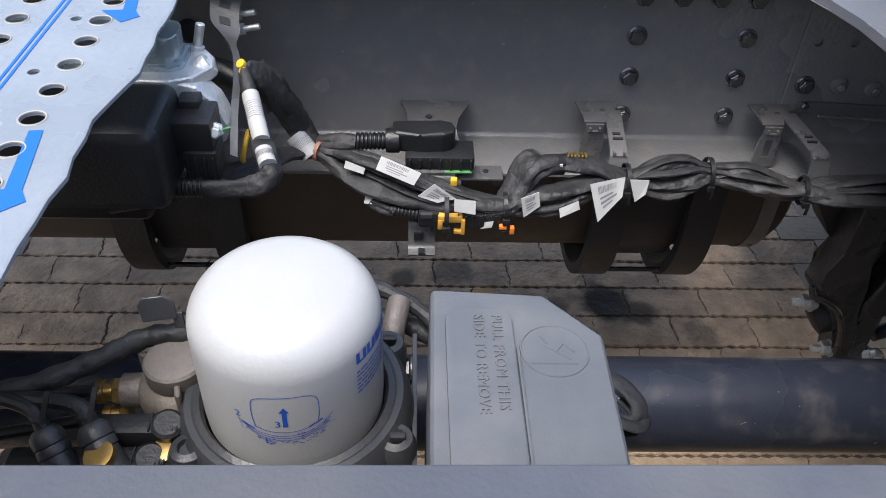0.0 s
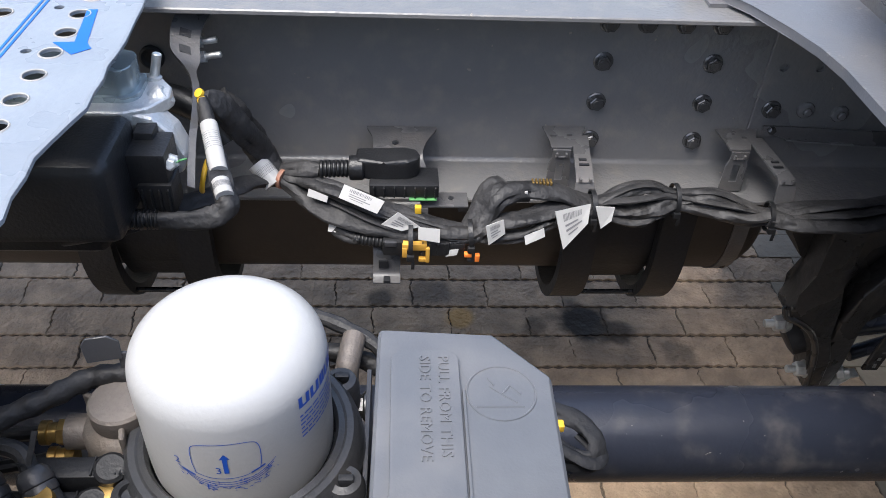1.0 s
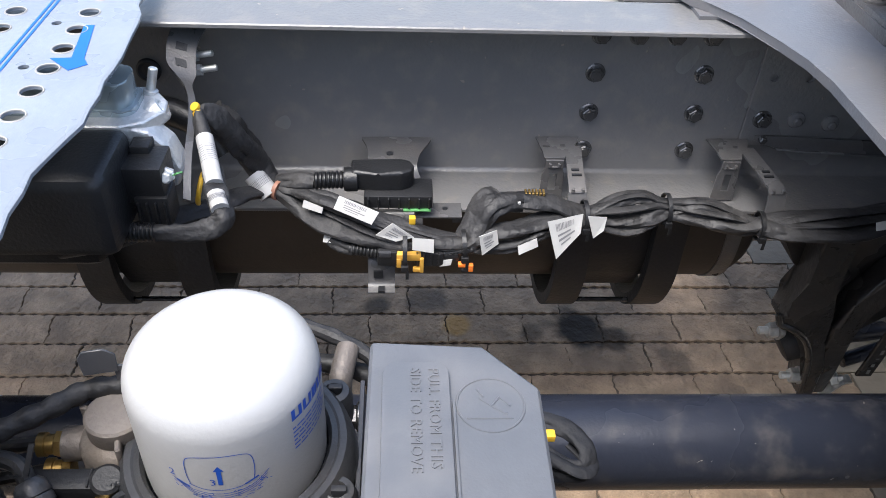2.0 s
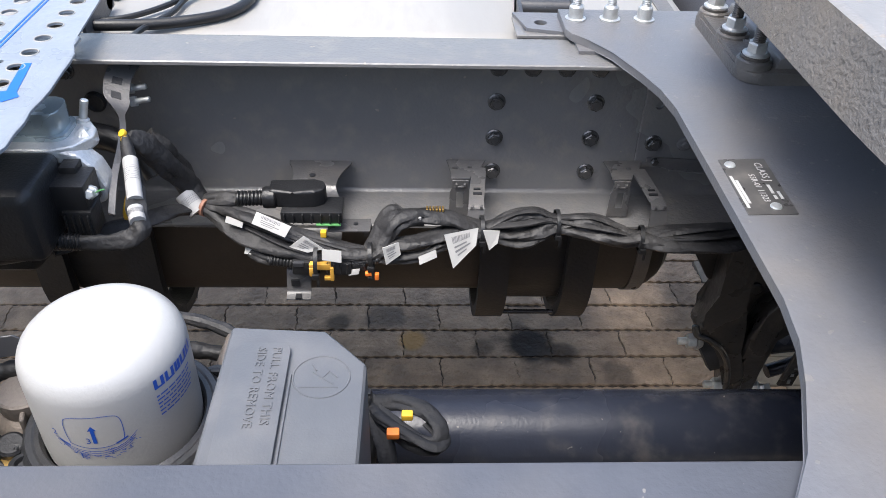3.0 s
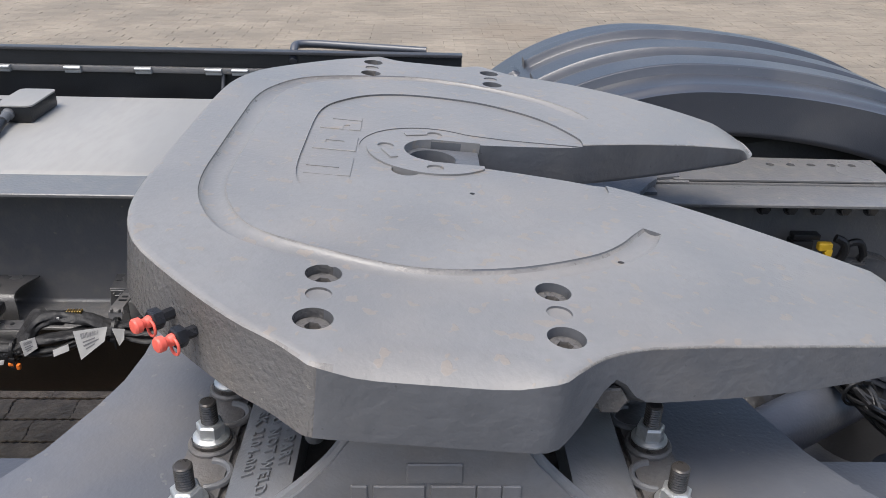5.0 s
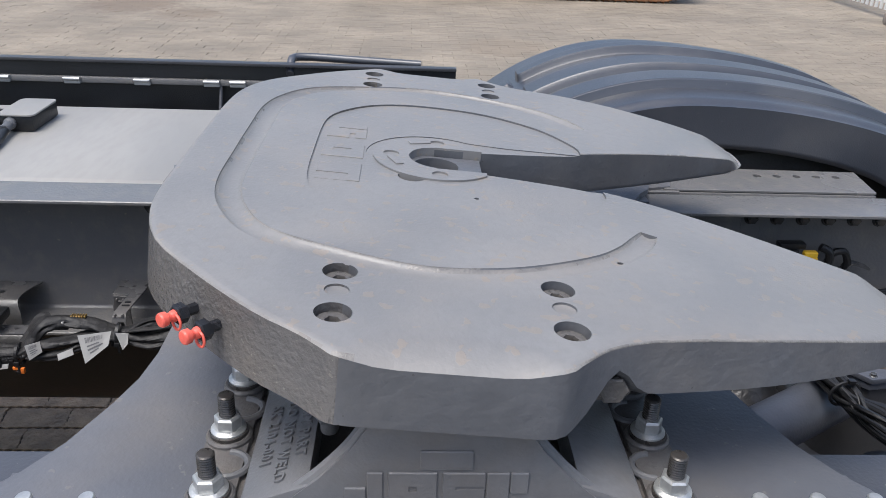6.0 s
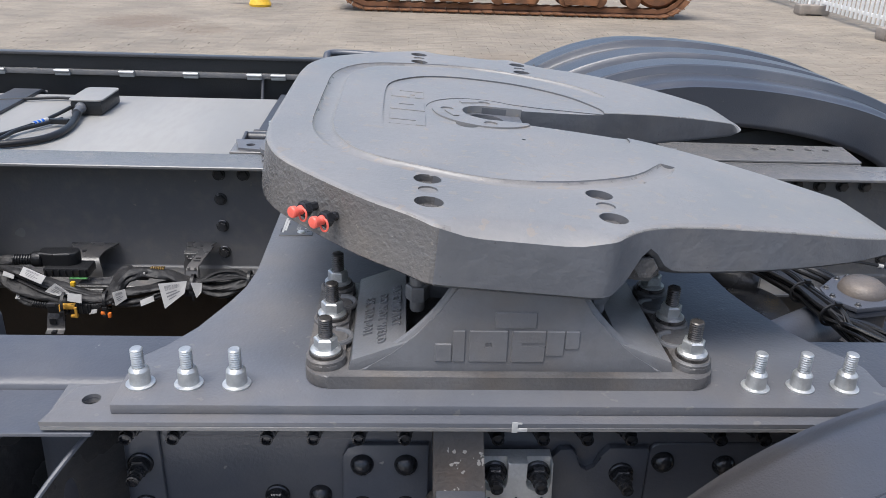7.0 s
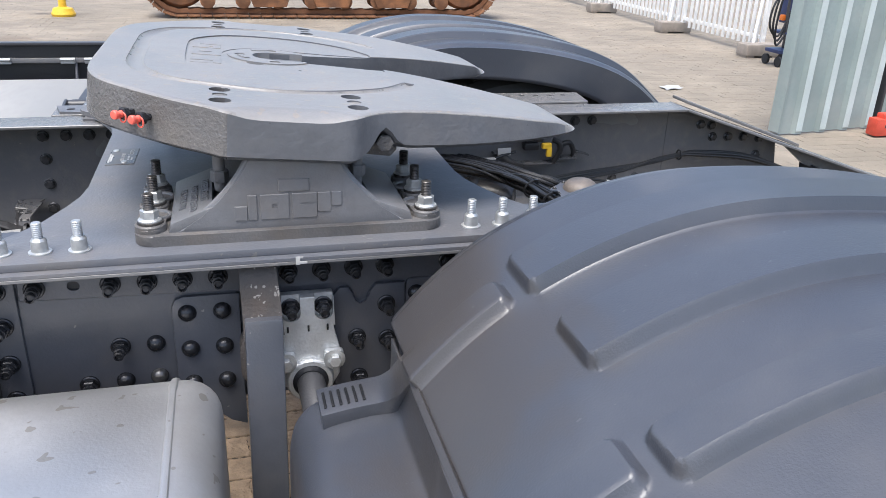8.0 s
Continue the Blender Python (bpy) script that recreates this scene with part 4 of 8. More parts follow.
    ob.modifiers.new("shell", "SOLIDIFY").thickness = 0.004
    # clip tongue that ties the two sections
    tongue = bmesh.new()
    path = spline([(0.006, s * 0.668, 0.824), (0.05, s * 0.665, 0.829), (0.088, s * 0.668, 0.836), (0.106, s * 0.690, 0.862), (0.114, s * 0.722, 0.898), (0.128, s * 0.744, 0.925)], 5)
    ribbon(tongue, path, (0, 1, 0), 0.062, 0.024)
    bev(tongue, tongue.verts[:], 0.006, 2)
    clip = part("clip", tongue, M_FENDER, t)
    sl = bmesh.new()
    for k in range(6):
        c = path[1] + (path[9] - path[1]) * (k / 7)
        box(sl, (c.x, c.y, c.z + 0.0125), (0.0035, 0.036, 0.004), 0.001, I4, 1)
    part("slot_ribs", sl, M_PLASTIC, clip)
    sm = bmesh.new()
    ribbon(sm, [Vector((AX + (AR + 0.004) * math.cos(radians(137)), s * (0.70 + 0.02 * k), AZ + (AR + 0.004) * math.sin(radians(137)))) for k in range(15)], (0.7, 0, 0.72), 0.008, 0.005)
    part("joint_bead", sm, M_FENDER, t)
    # Unseen sheet, added to darken the gap behind the rear wheel.
    part("mud_flap", box(bmesh.new(), (1.475, s * 0.93, 0.42), (0.012, 0.62, 0.54), 0.004), M_RUBBER, t, "added dark sheet covering the gap behind the wheel")
    return t


mudguard(-1, "dark grey ribbed plastic mudguard over the rear wheel")
mudguard(1, "dark grey ribbed plastic mudguard over the far rear wheel")
WX = 0.76
ME_TREAD = mesh_of(box(bmesh.new(), (0, 0, 0), (0.012, 0.24, 0.045), 0.002, I4, 1), "tread_block", M_TYRE)
prof = [(0.30, -0.15), (0.33, -0.165), (0.42, -0.168), (0.475, -0.155), (0.497, -0.13), (0.500, 0), (0.497, 0.13), (0.475, 0.155), (0.42, 0.168), (0.33, 0.165), (0.30, 0.15)]
for s in (1, -1):
    tyre = thing("dual_tyre_set", "dusty black truck tyres under the mudguard", "wheel", (WX, s * 0.95, 0.0), "rear wheels")
    for k, y in enumerate((0.80, 1.12)):
        tb = lathe(bmesh.new(), prof, facing(WX, s * y, 0.500, 1), 64)
        whole = part("tyre", tb, M_TYRE, tyre)
        for i in range(48):
            a = 2 * math.pi * i / 48
            put("tread_block", ME_TREAD, Matrix.Translation((WX + 0.497 * math.cos(a), s * y, 0.5 + 0.497 * math.sin(a))) @ Euler((0, -a, 0)).to_matrix().to_4x4(), whole)
    part("rim", lathe(bmesh.new(), [(0.12, -0.10), (0.26, -0.12), (0.30, -0.15), (0.30, 0.47), (0.12, 0.40)], facing(WX, s * 0.80, 0.5, s), 40), M_DARK, tyre)

# ---- fuel tanks ----
def tank_shell(prof, x0, x1, r):
    """A tank along x with rounded ends."""
    bm = bmesh.new()
    n = len(prof)
    cy, cz = sum(p[0] for p in prof) / n, sum(p[1] for p in prof) / n
    stations = [(x0 + r - r * math.cos(radians(a)), r * (1 - math.sin(radians(a)))) for a in range(0, 91, 15)] + [(x1 - r + r * math.sin(radians(a)), r * (1 - math.cos(radians(a)))) for a in range(0, 91, 15)]
    rings = []
    for x, inset in stations:
        ring = []
        for i, (y, z) in enumerate(prof):
            a, b = Vector(prof[i - 1]), Vector(prof[(i + 1) % n])
            nrm = Vector(((b - a).y, -(b - a).x)).normalized()
            if nrm.dot(Vector((y - cy, z - cz))) < 0:
                nrm = -nrm
            ring.append(bm.verts.new((x, y - nrm.x * inset, z - nrm.y * inset)))
        rings.append(ring)
    for a, b in zip(rings, rings[1:]):
        for i in range(n):
            bm.faces.new((a[i], a[(i + 1) % n], b[(i + 1) % n], b[i]))
    bm.faces.new(rings[0][::-1])
    bm.faces.new(rings[-1])
    return bm



ft = thing("fuel_tank", "brushed aluminium fuel tank with a dusty flat top", "fuel tank", (-1.0, 0.75, 0.3))
tank_prof = []
for cx, cz, r, a0 in ((0.585, 0.530, 0.130, 180), (0.985, 0.460, 0.060, 270), (0.990, 0.882, 0.055, 0), (0.510, 0.882, 0.055, 90)):
    for k in range(11):
        a = radians(a0 + 9 * k)
        tank_prof.append((cx + r * math.cos(a), cz + r * math.sin(a)))
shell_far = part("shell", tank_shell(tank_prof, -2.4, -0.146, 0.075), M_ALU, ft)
# Inward and lower faces darkened by colour for their shade, plus grime.
shell_far.data.materials.append(M_TANKSHADE)
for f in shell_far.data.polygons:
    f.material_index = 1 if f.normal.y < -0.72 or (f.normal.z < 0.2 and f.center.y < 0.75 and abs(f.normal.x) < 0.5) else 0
part("weld_band", prism(bmesh.new(), [(0.75 + (y - 0.75) * 1.008, 0.67 + (z - 0.67) * 1.008) for y, z in tank_prof], -0.226, -0.200, YZ_TO_X, 0.002, 1), M_BASE, ft)
put("band_rivet", ME_RIVET, Matrix.Translation((-0.213, 0.478, 0.455)) @ pose(0, 0, 0, 0, -90, 0) @ pose(0, 0, 0, -125, 0, 0) @ Matrix.Scale(0.5, 4), ft)
for xs in ((-0.482, -0.330), (-1.245, -1.090)):
    tb = thing("tank_bracket", "black rubber-lined J-shaped fuel tank bracket on the rail", "tank bracket", (sum(xs) / 2, 0.44, 0.36), "fuel tank brackets")
    for x in xs:
        jp = [Vector((x, 0.436, 0.695)), Vector((x, 0.436, 0.54))]
        for k in range(12):
            a = radians(180 + 90 * k / 11)
            jp.append(Vector((x, 0.585 + 0.150 * math.cos(a), 0.510 + 0.165 * math.sin(a))))
        jp += [Vector((x, 0.80, 0.345)), Vector((x, 1.05, 0.345))]
        part("arm", ribbon(bmesh.new(), jp, (1, 0, 0), 0.052, 0.020), M_RUBBER, tb)
    x0, x1 = xs
    part("web", prism(bmesh.new(), [(0.452, 0.69), (0.452, 0.52), (0.462, 0.47), (0.490, 0.42), (0.53, 0.385), (0.545, 0.395), (0.503, 0.43), (0.474, 0.478), (0.464, 0.525), (0.464, 0.69)], x0 + 0.02, x1 - 0.02, YZ_TO_X, 0.002, 1), M_RUBBER, tb)
    part("tie_rod", rod(bmesh.new(), (x0, 0.478, 0.392), (x1, 0.478, 0.392), 0.0045, 12), M_BLACKBOLT, tb)
lt = thing("side_tank", "weathered aluminium tank with a welded end seam", "tank", (-0.6, -0.85, 0.25), "")
near_prof = rounded(-1.13, 0.24, -0.500, 0.832, 0.10, 10)
part("shell", tank_shell(near_prof, -1.7, -0.118, 0.05), M_STAINED, lt)
seam = [Vector((-0.178, y, z)) for y, z in rounded(-1.1305, 0.2395, -0.4995, 0.8325, 0.10, 10)]
part("weld_seam", sweep(bmesh.new(), seam, lambda i, f: 0.0055 + 0.0008 * math.sin(i * 2.3), 8, True, 0.6), M_STAINED, lt)

# ---- between the rails ----
ps = thing("propeller_shaft", "dark blue-grey painted propeller shaft running between the rails", "propeller shaft", (-0.8, 0.01, 0.545))
part("tube", rod(bmesh.new(), (-2.4, 0.016, 0.605), (0.30, 0.010, 0.595), 0.0545, 48), M_BLUEBLACK, ps)
part("yoke", lathe(bmesh.new(), [(0.056, 0), (0.060, 0.01), (0.060, 0.06), (0.045, 0.09), (0.05, 0.14), (0.075, 0.15), (0.075, 0.17)], along((0.30, 0.010, 0.595), (0.6, 0.010, 0.595)), 32), M_BLUEBLACK, ps)

# air dryer cartridge, screwed into a black ring
CX, CY = -0.890, -0.163
ad = thing("air_dryer", "white air dryer cartridge with blue print in a black collar", "air dryer", (CX, CY, 0.70))


def cap_r(z):
    return 0.0694 - (z - 0.83) * 0.004


prof = [(0.0, 0.826), (0.0687, 0.826), (cap_r(0.84), 0.84), (cap_r(0.87), 0.87), (cap_r(0.90), 0.90), (cap_r(0.917), 0.917)]
for i in range(1, 10):
    a = radians(90 * i / 10)
    prof.append((cap_r(0.937) - 0.026 * (1 - math.cos(a)), 0.917 + 0.030 * math.sin(a)))
prof += [(0.030, 0.9484), (0.012, 0.9490), (0, 0.9492)]
cart = part("cartridge", lathe(bmesh.new(), prof, Matrix.Translation((CX, CY, 0)), 72), M_WHITE, ad)


def wrap(bm, a0, z0):
    """Bends flat print (x along, y up) round the cartridge."""
    for v in bm.verts:
        z = z0 + v.co.y
        a = radians(a0) + v.co.x / 0.070
        r = cap_r(z) + 0.0004 + max(0.0, v.co.z)
        v.co = (CX + r * math.cos(a), CY + r * math.sin(a), z)
    return bm


def strokes(lines, w):
    bm = bmesh.new()
    for x0, y0, x1, y1 in lines:
        d = Vector((x1 - x0, y1 - y0))
        k = max(1, int(d.length / 0.004))
        nrm = Vector((-d.y, d.x)).normalized() * w / 2
        vs = []
        for i in range(k + 1):
            p = Vector((x0, y0)) + d * i / k
            vs.append((bm.verts.new((*(p + nrm), 0)), bm.verts.new((*(p - nrm), 0))))
        for (a, b), (c, e) in zip(vs, vs[1:]):
            bm.faces.new((a, b, e, c))
    return bm


def curve_lines(pts, n=5):
    s = spline([(x, y, 0) for x, y in pts], n)
    return [(a.x, a.y, b.x, b.y) for a, b in zip(s, s[1:])]


part("print_arrow", wrap(strokes([(0, -0.006, 0, 0.010)], 0.0032), -86, 0.882), M_BLUEPRINT, cart, smooth=0)
tipm = bmesh.new()
vs = [tipm.verts.new(p) for p in ((-0.0036, 0.009, 0), (0.0036, 0.009, 0), (0, 0.0145, 0))]
tipm.faces.new(vs)
part("print_arrow_head", wrap(tipm, -86, 0.882), M_BLUEPRINT, cart, smooth=0)
part("print_outline", wrap(strokes(curve_lines([(-0.021, -0.006), (-0.0225, 0.004), (-0.022, 0.018), (-0.017, 0.0235), (0, 0.0245), (0.018, 0.0235), (0.0235, 0.018), (0.024, 0.004), (0.0225, -0.006)]) +
                                       curve_lines([(-0.022, -0.006), (-0.012, -0.0105), (0.0, -0.0118), (0.012, -0.0105), (0.0225, -0.006)]), 0.0006), -86, 0.882), M_BLUEPRINT, cart, smooth=0)
scr = []
for k in range(3):
    scr += curve_lines([(-0.034 + 0.003 * k, -0.002 - 0.003 * k), (-0.02, -0.012 - 0.002 * k), (0.0, -0.016 - 0.0025 * k), (0.02, -0.012 - 0.002 * k), (0.034 - 0.002 * k, -0.001 - 0.004 * k)])
rr = random.Random(3)
for k in range(46):
    x = rr.uniform(-0.034, 0.036)
    y = -0.021 + 0.012 * (x / 0.036) ** 2 + rr.uniform(-0.005, 0.006)
    scr.append((x, y, x + rr.uniform(-0.006, 0.006), y + rr.uniform(-0.0025, 0.0025)))
part("print_diagram", wrap(strokes(scr, 0.00055), -86, 0.882), M_BLUEPRINT, cart, smooth=0)
part("print_arrows", wrap(strokes([(-0.031, -0.004, -0.022, -0.0095), (0.016, -0.009, 0.026, -0.004)], 0.0015), -86, 0.882), M_BLUEPRINT, cart, smooth=0)
for txt, x, y in (("3", -0.0075, -0.006), ("2", -0.036, 0.0), ("1", -0.017, -0.0245)):
    part("print_digit", wrap(letters(txt, 0.0095, 0.0, Matrix.Translation((x, y, 0))), -86, 0.882), M_BLUEPRINT, cart, smooth=0)
# maker's name as plain slanted blocks, then fine print as bars
blocks = bmesh.new()
for k, w in enumerate((0.0105, 0.0105, 0.0075, 0.0105, 0.0105)):
    x = sum((0.0105, 0.0105, 0.0075, 0.0105, 0.0105)[:k]) + 0.0016 * k
    for dx in (0, w - 0.0034):
        q = [blocks.verts.new(p) for p in ((x + dx, 0, 0), (x + dx + 0.0034, 0, 0), (x + dx + 0.0034, 0.0105, 0), (x + dx, 0.0105, 0))]
        blocks.faces.new(q)
    q = [blocks.verts.new(p) for p in ((x + 0.0034, 0, 0), (x + w - 0.0034, 0, 0), (x + w - 0.0034, 0.002, 0), (x + 0.0034, 0.002, 0))]
    blocks.faces.new(q)
part("print_name", wrap(blocks, -40, 0.912), M_BLUEPRINT, cart, smooth=0)
fine_print = []
for row in range(6):
    x = 0.0
    while x < 0.045 - 0.004 * (row % 3):
        w = rr.uniform(0.003, 0.008)
        fine_print.append((x, -0.004 - 0.0042 * row, x + w, -0.004 - 0.0042 * row))
        x += w + 0.0012
part("print_block", wrap(strokes(fine_print, 0.0016), -40, 0.908), M_BLUEPRINT, cart, smooth=0)
ring = lathe(bmesh.new(), [(0.0708, 0.80), (0.0708, 0.830), (0.0735, 0.8345), (0.078, 0.8325), (0.080, 0.8335), (0.085, 0.833), (0.090, 0.826), (0.0935, 0.812), (0.0935, 0.79), (0.084, 0.77)], Matrix.Translation((CX, CY, 0)), 64)
coll = part("collar", ring, M_COLLAR, ad)
for a in (38, 150, -28, 215, 270):
    m = Matrix.Translation((CX + 0.090 * math.cos(radians(a)), CY + 0.090 * math.sin(radians(a)), 0.806))
    part("boss", lathe(bmesh.new(), [(0.016, -0.03), (0.016, 0.014), (0.013, 0.022), (0.0075, 0.0235), (0.0065, 0.019), (0.0, 0.0185)], m, 24), M_COLLAR, coll)
for a in (38, 150, -28):
    part("clip", box(bmesh.new(), (CX + 0.092 * math.cos(radians(a)), CY + 0.092 * math.sin(radians(a)), 0.828), (0.012, 0.006, 0.010), 0.0015), M_RUBBER, coll)
part("housing", lathe(bmesh.new(), [(0.05, 0.60), (0.075, 0.62), (0.08, 0.70), (0.078, 0.775)], Matrix.Translation((CX, CY, 0)), 40), M_VALVE, ad)

# pressure valve beside the dryer
vv = thing("brake_valve", "die-cast aluminium valve with a round cap and brass fittings", "valve", (-0.99, -0.14, 0.70))
m = Matrix.Translation((-0.987, -0.142, 0))
part("body", lathe(bmesh.new(), [(0.036, 0.72), (0.036, 0.786), (0.033, 0.792), (0.034, 0.804), (0.0335, 0.816), (0.030, 0.822), (0.024, 0.826)], m, 40), M_VALVE, vv)
part("cap", lathe(bmesh.new(), [(0.0235, 0.82), (0.0235, 0.826), (0.0245, 0.828), (0.0245, 0.843), (0.0225, 0.8452), (0.020, 0.8455), (0, 0.8458)], m, 36), M_VALVE, vv)
for a in (-75, 40, 160):
    part("rib", box(bmesh.new(), (0.028, 0, 0.826), (0.013, 0.0045, 0.026), 0.0012, m @ pose(0, 0, 0, 0, 0, a), 1), M_VALVE, vv)
part("base_block", box(bmesh.new(), (-0.99, -0.16, 0.74), (0.11, 0.12, 0.06), 0.008), M_VALVE, vv)
part("port", rod(bmesh.new(), (-1.008, -0.142, 0.806), (-1.034, -0.143, 0.806), 0.0145, 24), M_VALVE, vv)


def fitting(p, q, parent, r=0.0105):
    bm = lathe(bmesh.new(), [(r * 1.05, 0), (r * 1.05, 0.007), (r * 0.8, 0.008)], along(p, q), 6)
    lathe(bm, [(r * 0.78, 0.008), (r * 0.78, 0.0145), (r * 0.95, 0.015), (r * 0.95, 0.021), (r * 0.6, 0.022)], along(p, q), 20)
    return part("fitting", bm, M_BRASS, parent, "brass push-in fitting")


fitting((-1.034, -0.143, 0.806), (-1.06, -0.144, 0.806), vv)
fitting((-1.030, -0.152, 0.785), (-1.06, -0.154, 0.785), vv)
fitting((-1.000, -0.176, 0.79), (-1.02, -0.19, 0.79), vv, 0.008)
fitting((-1.022, -0.218, 0.81), (-1.026, -0.222, 0.83), vv, 0.012)
fitting((-0.985, -0.205, 0.795), (-0.988, -0.21, 0.82), vv, 0.010)
for k, (p, q, r) in enumerate([((-1.056, -0.143, 0.806), (-1.4, -0.19, 0.80), 0.0062), ((-1.052, -0.154, 0.785), (-1.4, -0.23, 0.77), 0.006)]):
    mid = (Vector(p) + Vector(q)) / 2 + Vector((0, 0.01, -0.006))
    part("air_line", sweep(bmesh.new(), spline([p, mid, q], 10), r, 10), M_PLASTIC, vv)

# cluster of plug connectors and air lines in front of the valve
for k, pts in enumerate((((-1.32, -0.20, 0.85), (-1.18, -0.178, 0.848), (-1.092, -0.187, 0.845), (-1.068, -0.206, 0.828), (-1.044, -0.236, 0.79)),
                         ((-1.34, -0.21, 0.83), (-1.16, -0.185, 0.84), (-1.06, -0.184, 0.842), (-1.034, -0.203, 0.83), (-1.008, -0.236, 0.795)))):
    t = thing("plug_lead", "black corrugated lead with a moulded plug", "cable", pts[-1], "leads by the dryer valve")
    part("lead", sweep(bmesh.new(), spline(pts, 8), 0.0058 + 0.001 * k, 10), M_PLASTIC, t)
    p, q = Vector(pts[-2]), Vector(pts[-1])
    part("plug", lathe(bmesh.new(), [(0.008, -0.008), (0.0115, -0.004), (0.0125, 0.0), (0.0125, 0.005), (0.0115, 0.006), (0.0125, 0.008), (0.0125, 0.013), (0.0115, 0.014), (0.0155, 0.05), (0.0165, 0.07)], along(p, q), 24), M_COLLAR, t)
    part("tie", ribbon(bmesh.new(), [p + Vector((-0.012, 0.004, 0.012)), p + Vector((0.0, 0.0, 0.016)), p + Vector((0.004, 0.016, 0.034))], (1, 0, 0), 0.004, 0.0015), M_PLASTIC, t)
lv = thing("valve_lever", "black ribbed plastic connector lever on the valve block", "connector", (-1.02, -0.195, 0.80))
for k, (x0, x1, y) in enumerate(((-1.050, -0.985, -0.190), (-1.10, -0.995, -0.212))):
    bm = box(bmesh.new(), ((x0 + x1) / 2, y, 0.815 - 0.012 * k), (x1 - x0, 0.020, 0.022), 0.005)
    lathe(bm, [(0.0125, -0.010), (0.0125, 0.010), (0.010, 0.012)], Matrix.Translation((x1, y, 0.817 - 0.012 * k)) @ pose(0, 0, 0, 12, 8, 0), 20)
    lever = part("lever", bm, M_PLASTIC, lv)
    for j in range(9):
        part("grip_rib", box(bmesh.new(), (x1 - 0.012 + 0.003 * j, y, 0.8262 - 0.012 * k), (0.0016, 0.017, 0.0022), 0.0004, I4, 1), M_PLASTIC, lever)
for x in (-1.075, -0.955):
    part("screw", lathe(bmesh.new(), [(0.006, 0.79), (0.006, 0.805), (0.004, 0.806)], Matrix.Translation((x, -0.20, 0)), 12), M_ZINC, lv)
mc = thing("control_manifold", "die-cast valve manifold with brass ports under the dryer", "valve block", (-1.0, -0.22, 0.64))
part("block", box(bmesh.new(), (-1.03, -0.225, 0.735), (0.20, 0.10, 0.09), 0.012, seg=3), M_VALVE, mc)
for x, y, r in ((-0.955, -0.232, 0.010), (-0.972, -0.200, 0.008), (-1.10, -0.235, 0.011)):
    part("port", lathe(bmesh.new(), [(r, 0.77), (r, 0.80), (r * 0.75, 0.802), (r * 0.7, 0.79)], Matrix.Translation((x, y, 0)), 18), M_VALVE, mc)
hose = thing("tape_hose", "thick black taped hose crossing behind the valve", "hose", (-1.02, -0.12, 0.83))
part("sleeve", sweep(bmesh.new(), spline([(-1.5, -0.17, 0.80), (-1.20, -0.178, 0.828), (-1.10, -0.170, 0.84), (-1.045, -0.145, 0.846), (-1.015, -0.122, 0.846), (-0.975, -0.112, 0.846), (-0.93, -0.075, 0.83), (-0.86, -0.045, 0.80), (-0.79, -0.058, 0.79), (-0.74, -0.09, 0.76)], 8), lambda i, f: 0.0088 + 0.0009 * math.sin(i * 1.7), 12), M_TAPE, hose)
part("upper_sleeve", sweep(bmesh.new(), spline([(-0.96, -0.03, 0.83), (-0.87, -0.022, 0.825), (-0.80, -0.048, 0.815), (-0.75, -0.09, 0.79)], 8), lambda i, f: 0.007 + 0.0008 * math.sin(i * 2.1), 10), M_TAPE, hose)
tabb = thing("cable_bracket", "small black steel bracket tab holding the taped hose", "bracket", (-0.99, -0.115, 0.85))
bm = prism(bmesh.new(), [(-0.016, 0), (0.010, 0), (0.010, 0.016), (0.002, 0.022), (-0.014, 0.022), (-0.018, 0.016)], -0.0012, 0.0012, Matrix.Translation((-0.995, -0.122, 0.868)) @ Euler((radians(78), 0, radians(12))).to_matrix().to_4x4(), 0.0006, 1)
part("tab", bm, M_DARK, tabb)
part("post", box(bmesh.new(), (-0.985, -0.118, 0.845), (0.008, 0.003, 0.055), 0.0008), M_DARK, tabb)
elbow = thing("hose_elbow", "grey metal pipe elbow beside the dryer collar", "pipe elbow", (-0.812, -0.085, 0.76))
part("pipe", sweep(bmesh.new(), spline([(-0.818, -0.088, 0.70), (-0.816, -0.084, 0.80), (-0.814, -0.072, 0.815), (-0.810, -0.05, 0.820)], 6), 0.0105, 18), M_VALVE, elbow)
rack = thing("dryer_bracket", "black steel bracket with bolts between dryer and cover", "bracket", (-0.795, -0.18, 0.72))
bm = box(bmesh.new(), (-0.796, -0.18, 0.75), (0.004, 0.20, 0.12), 0.001)
part("bracket_plate", bm, M_DARK, rack)
for y in (-0.105, -0.17, -0.235):
    put("hex_bolt", ME_BOLT, Matrix.Translation((-0.798, y, 0.79)) @ pose(0, 0, 0, 0, -90, 0), rack)

# grey pull-off cover
cv = thing("valve_cover", "grey plastic cover with embossed pull instructions", "cover", (-0.735, -0.25, 0.70))
ZC = 0.9215
outl = [(-0.786, -0.139), (-0.702, -0.1445), (-0.664, -0.186), (-0.667, -0.405), (-0.790, -0.405)][::-1]
bm = prism(bmesh.new(), outl, 0.74, ZC, off=0.006, seg=3)
body = part("shell", bm, M_GREYPLASTIC, cv)
panel = prism(bmesh.new(), rounded(-0.7760, -0.40, -0.7290, -0.166, 0.010, 4), ZC - 0.002, ZC + 0.0050, off=0.0012, seg=2)
part("raised_panel", panel, M_GREYPLASTIC, body)
tx = letters("PULL FROM THIS", 0.0108, 0.0008, Matrix.Translation((-0.7435, -0.1725, ZC + 0.0051)) @ TEXT_DOWN, spacing=1.06)
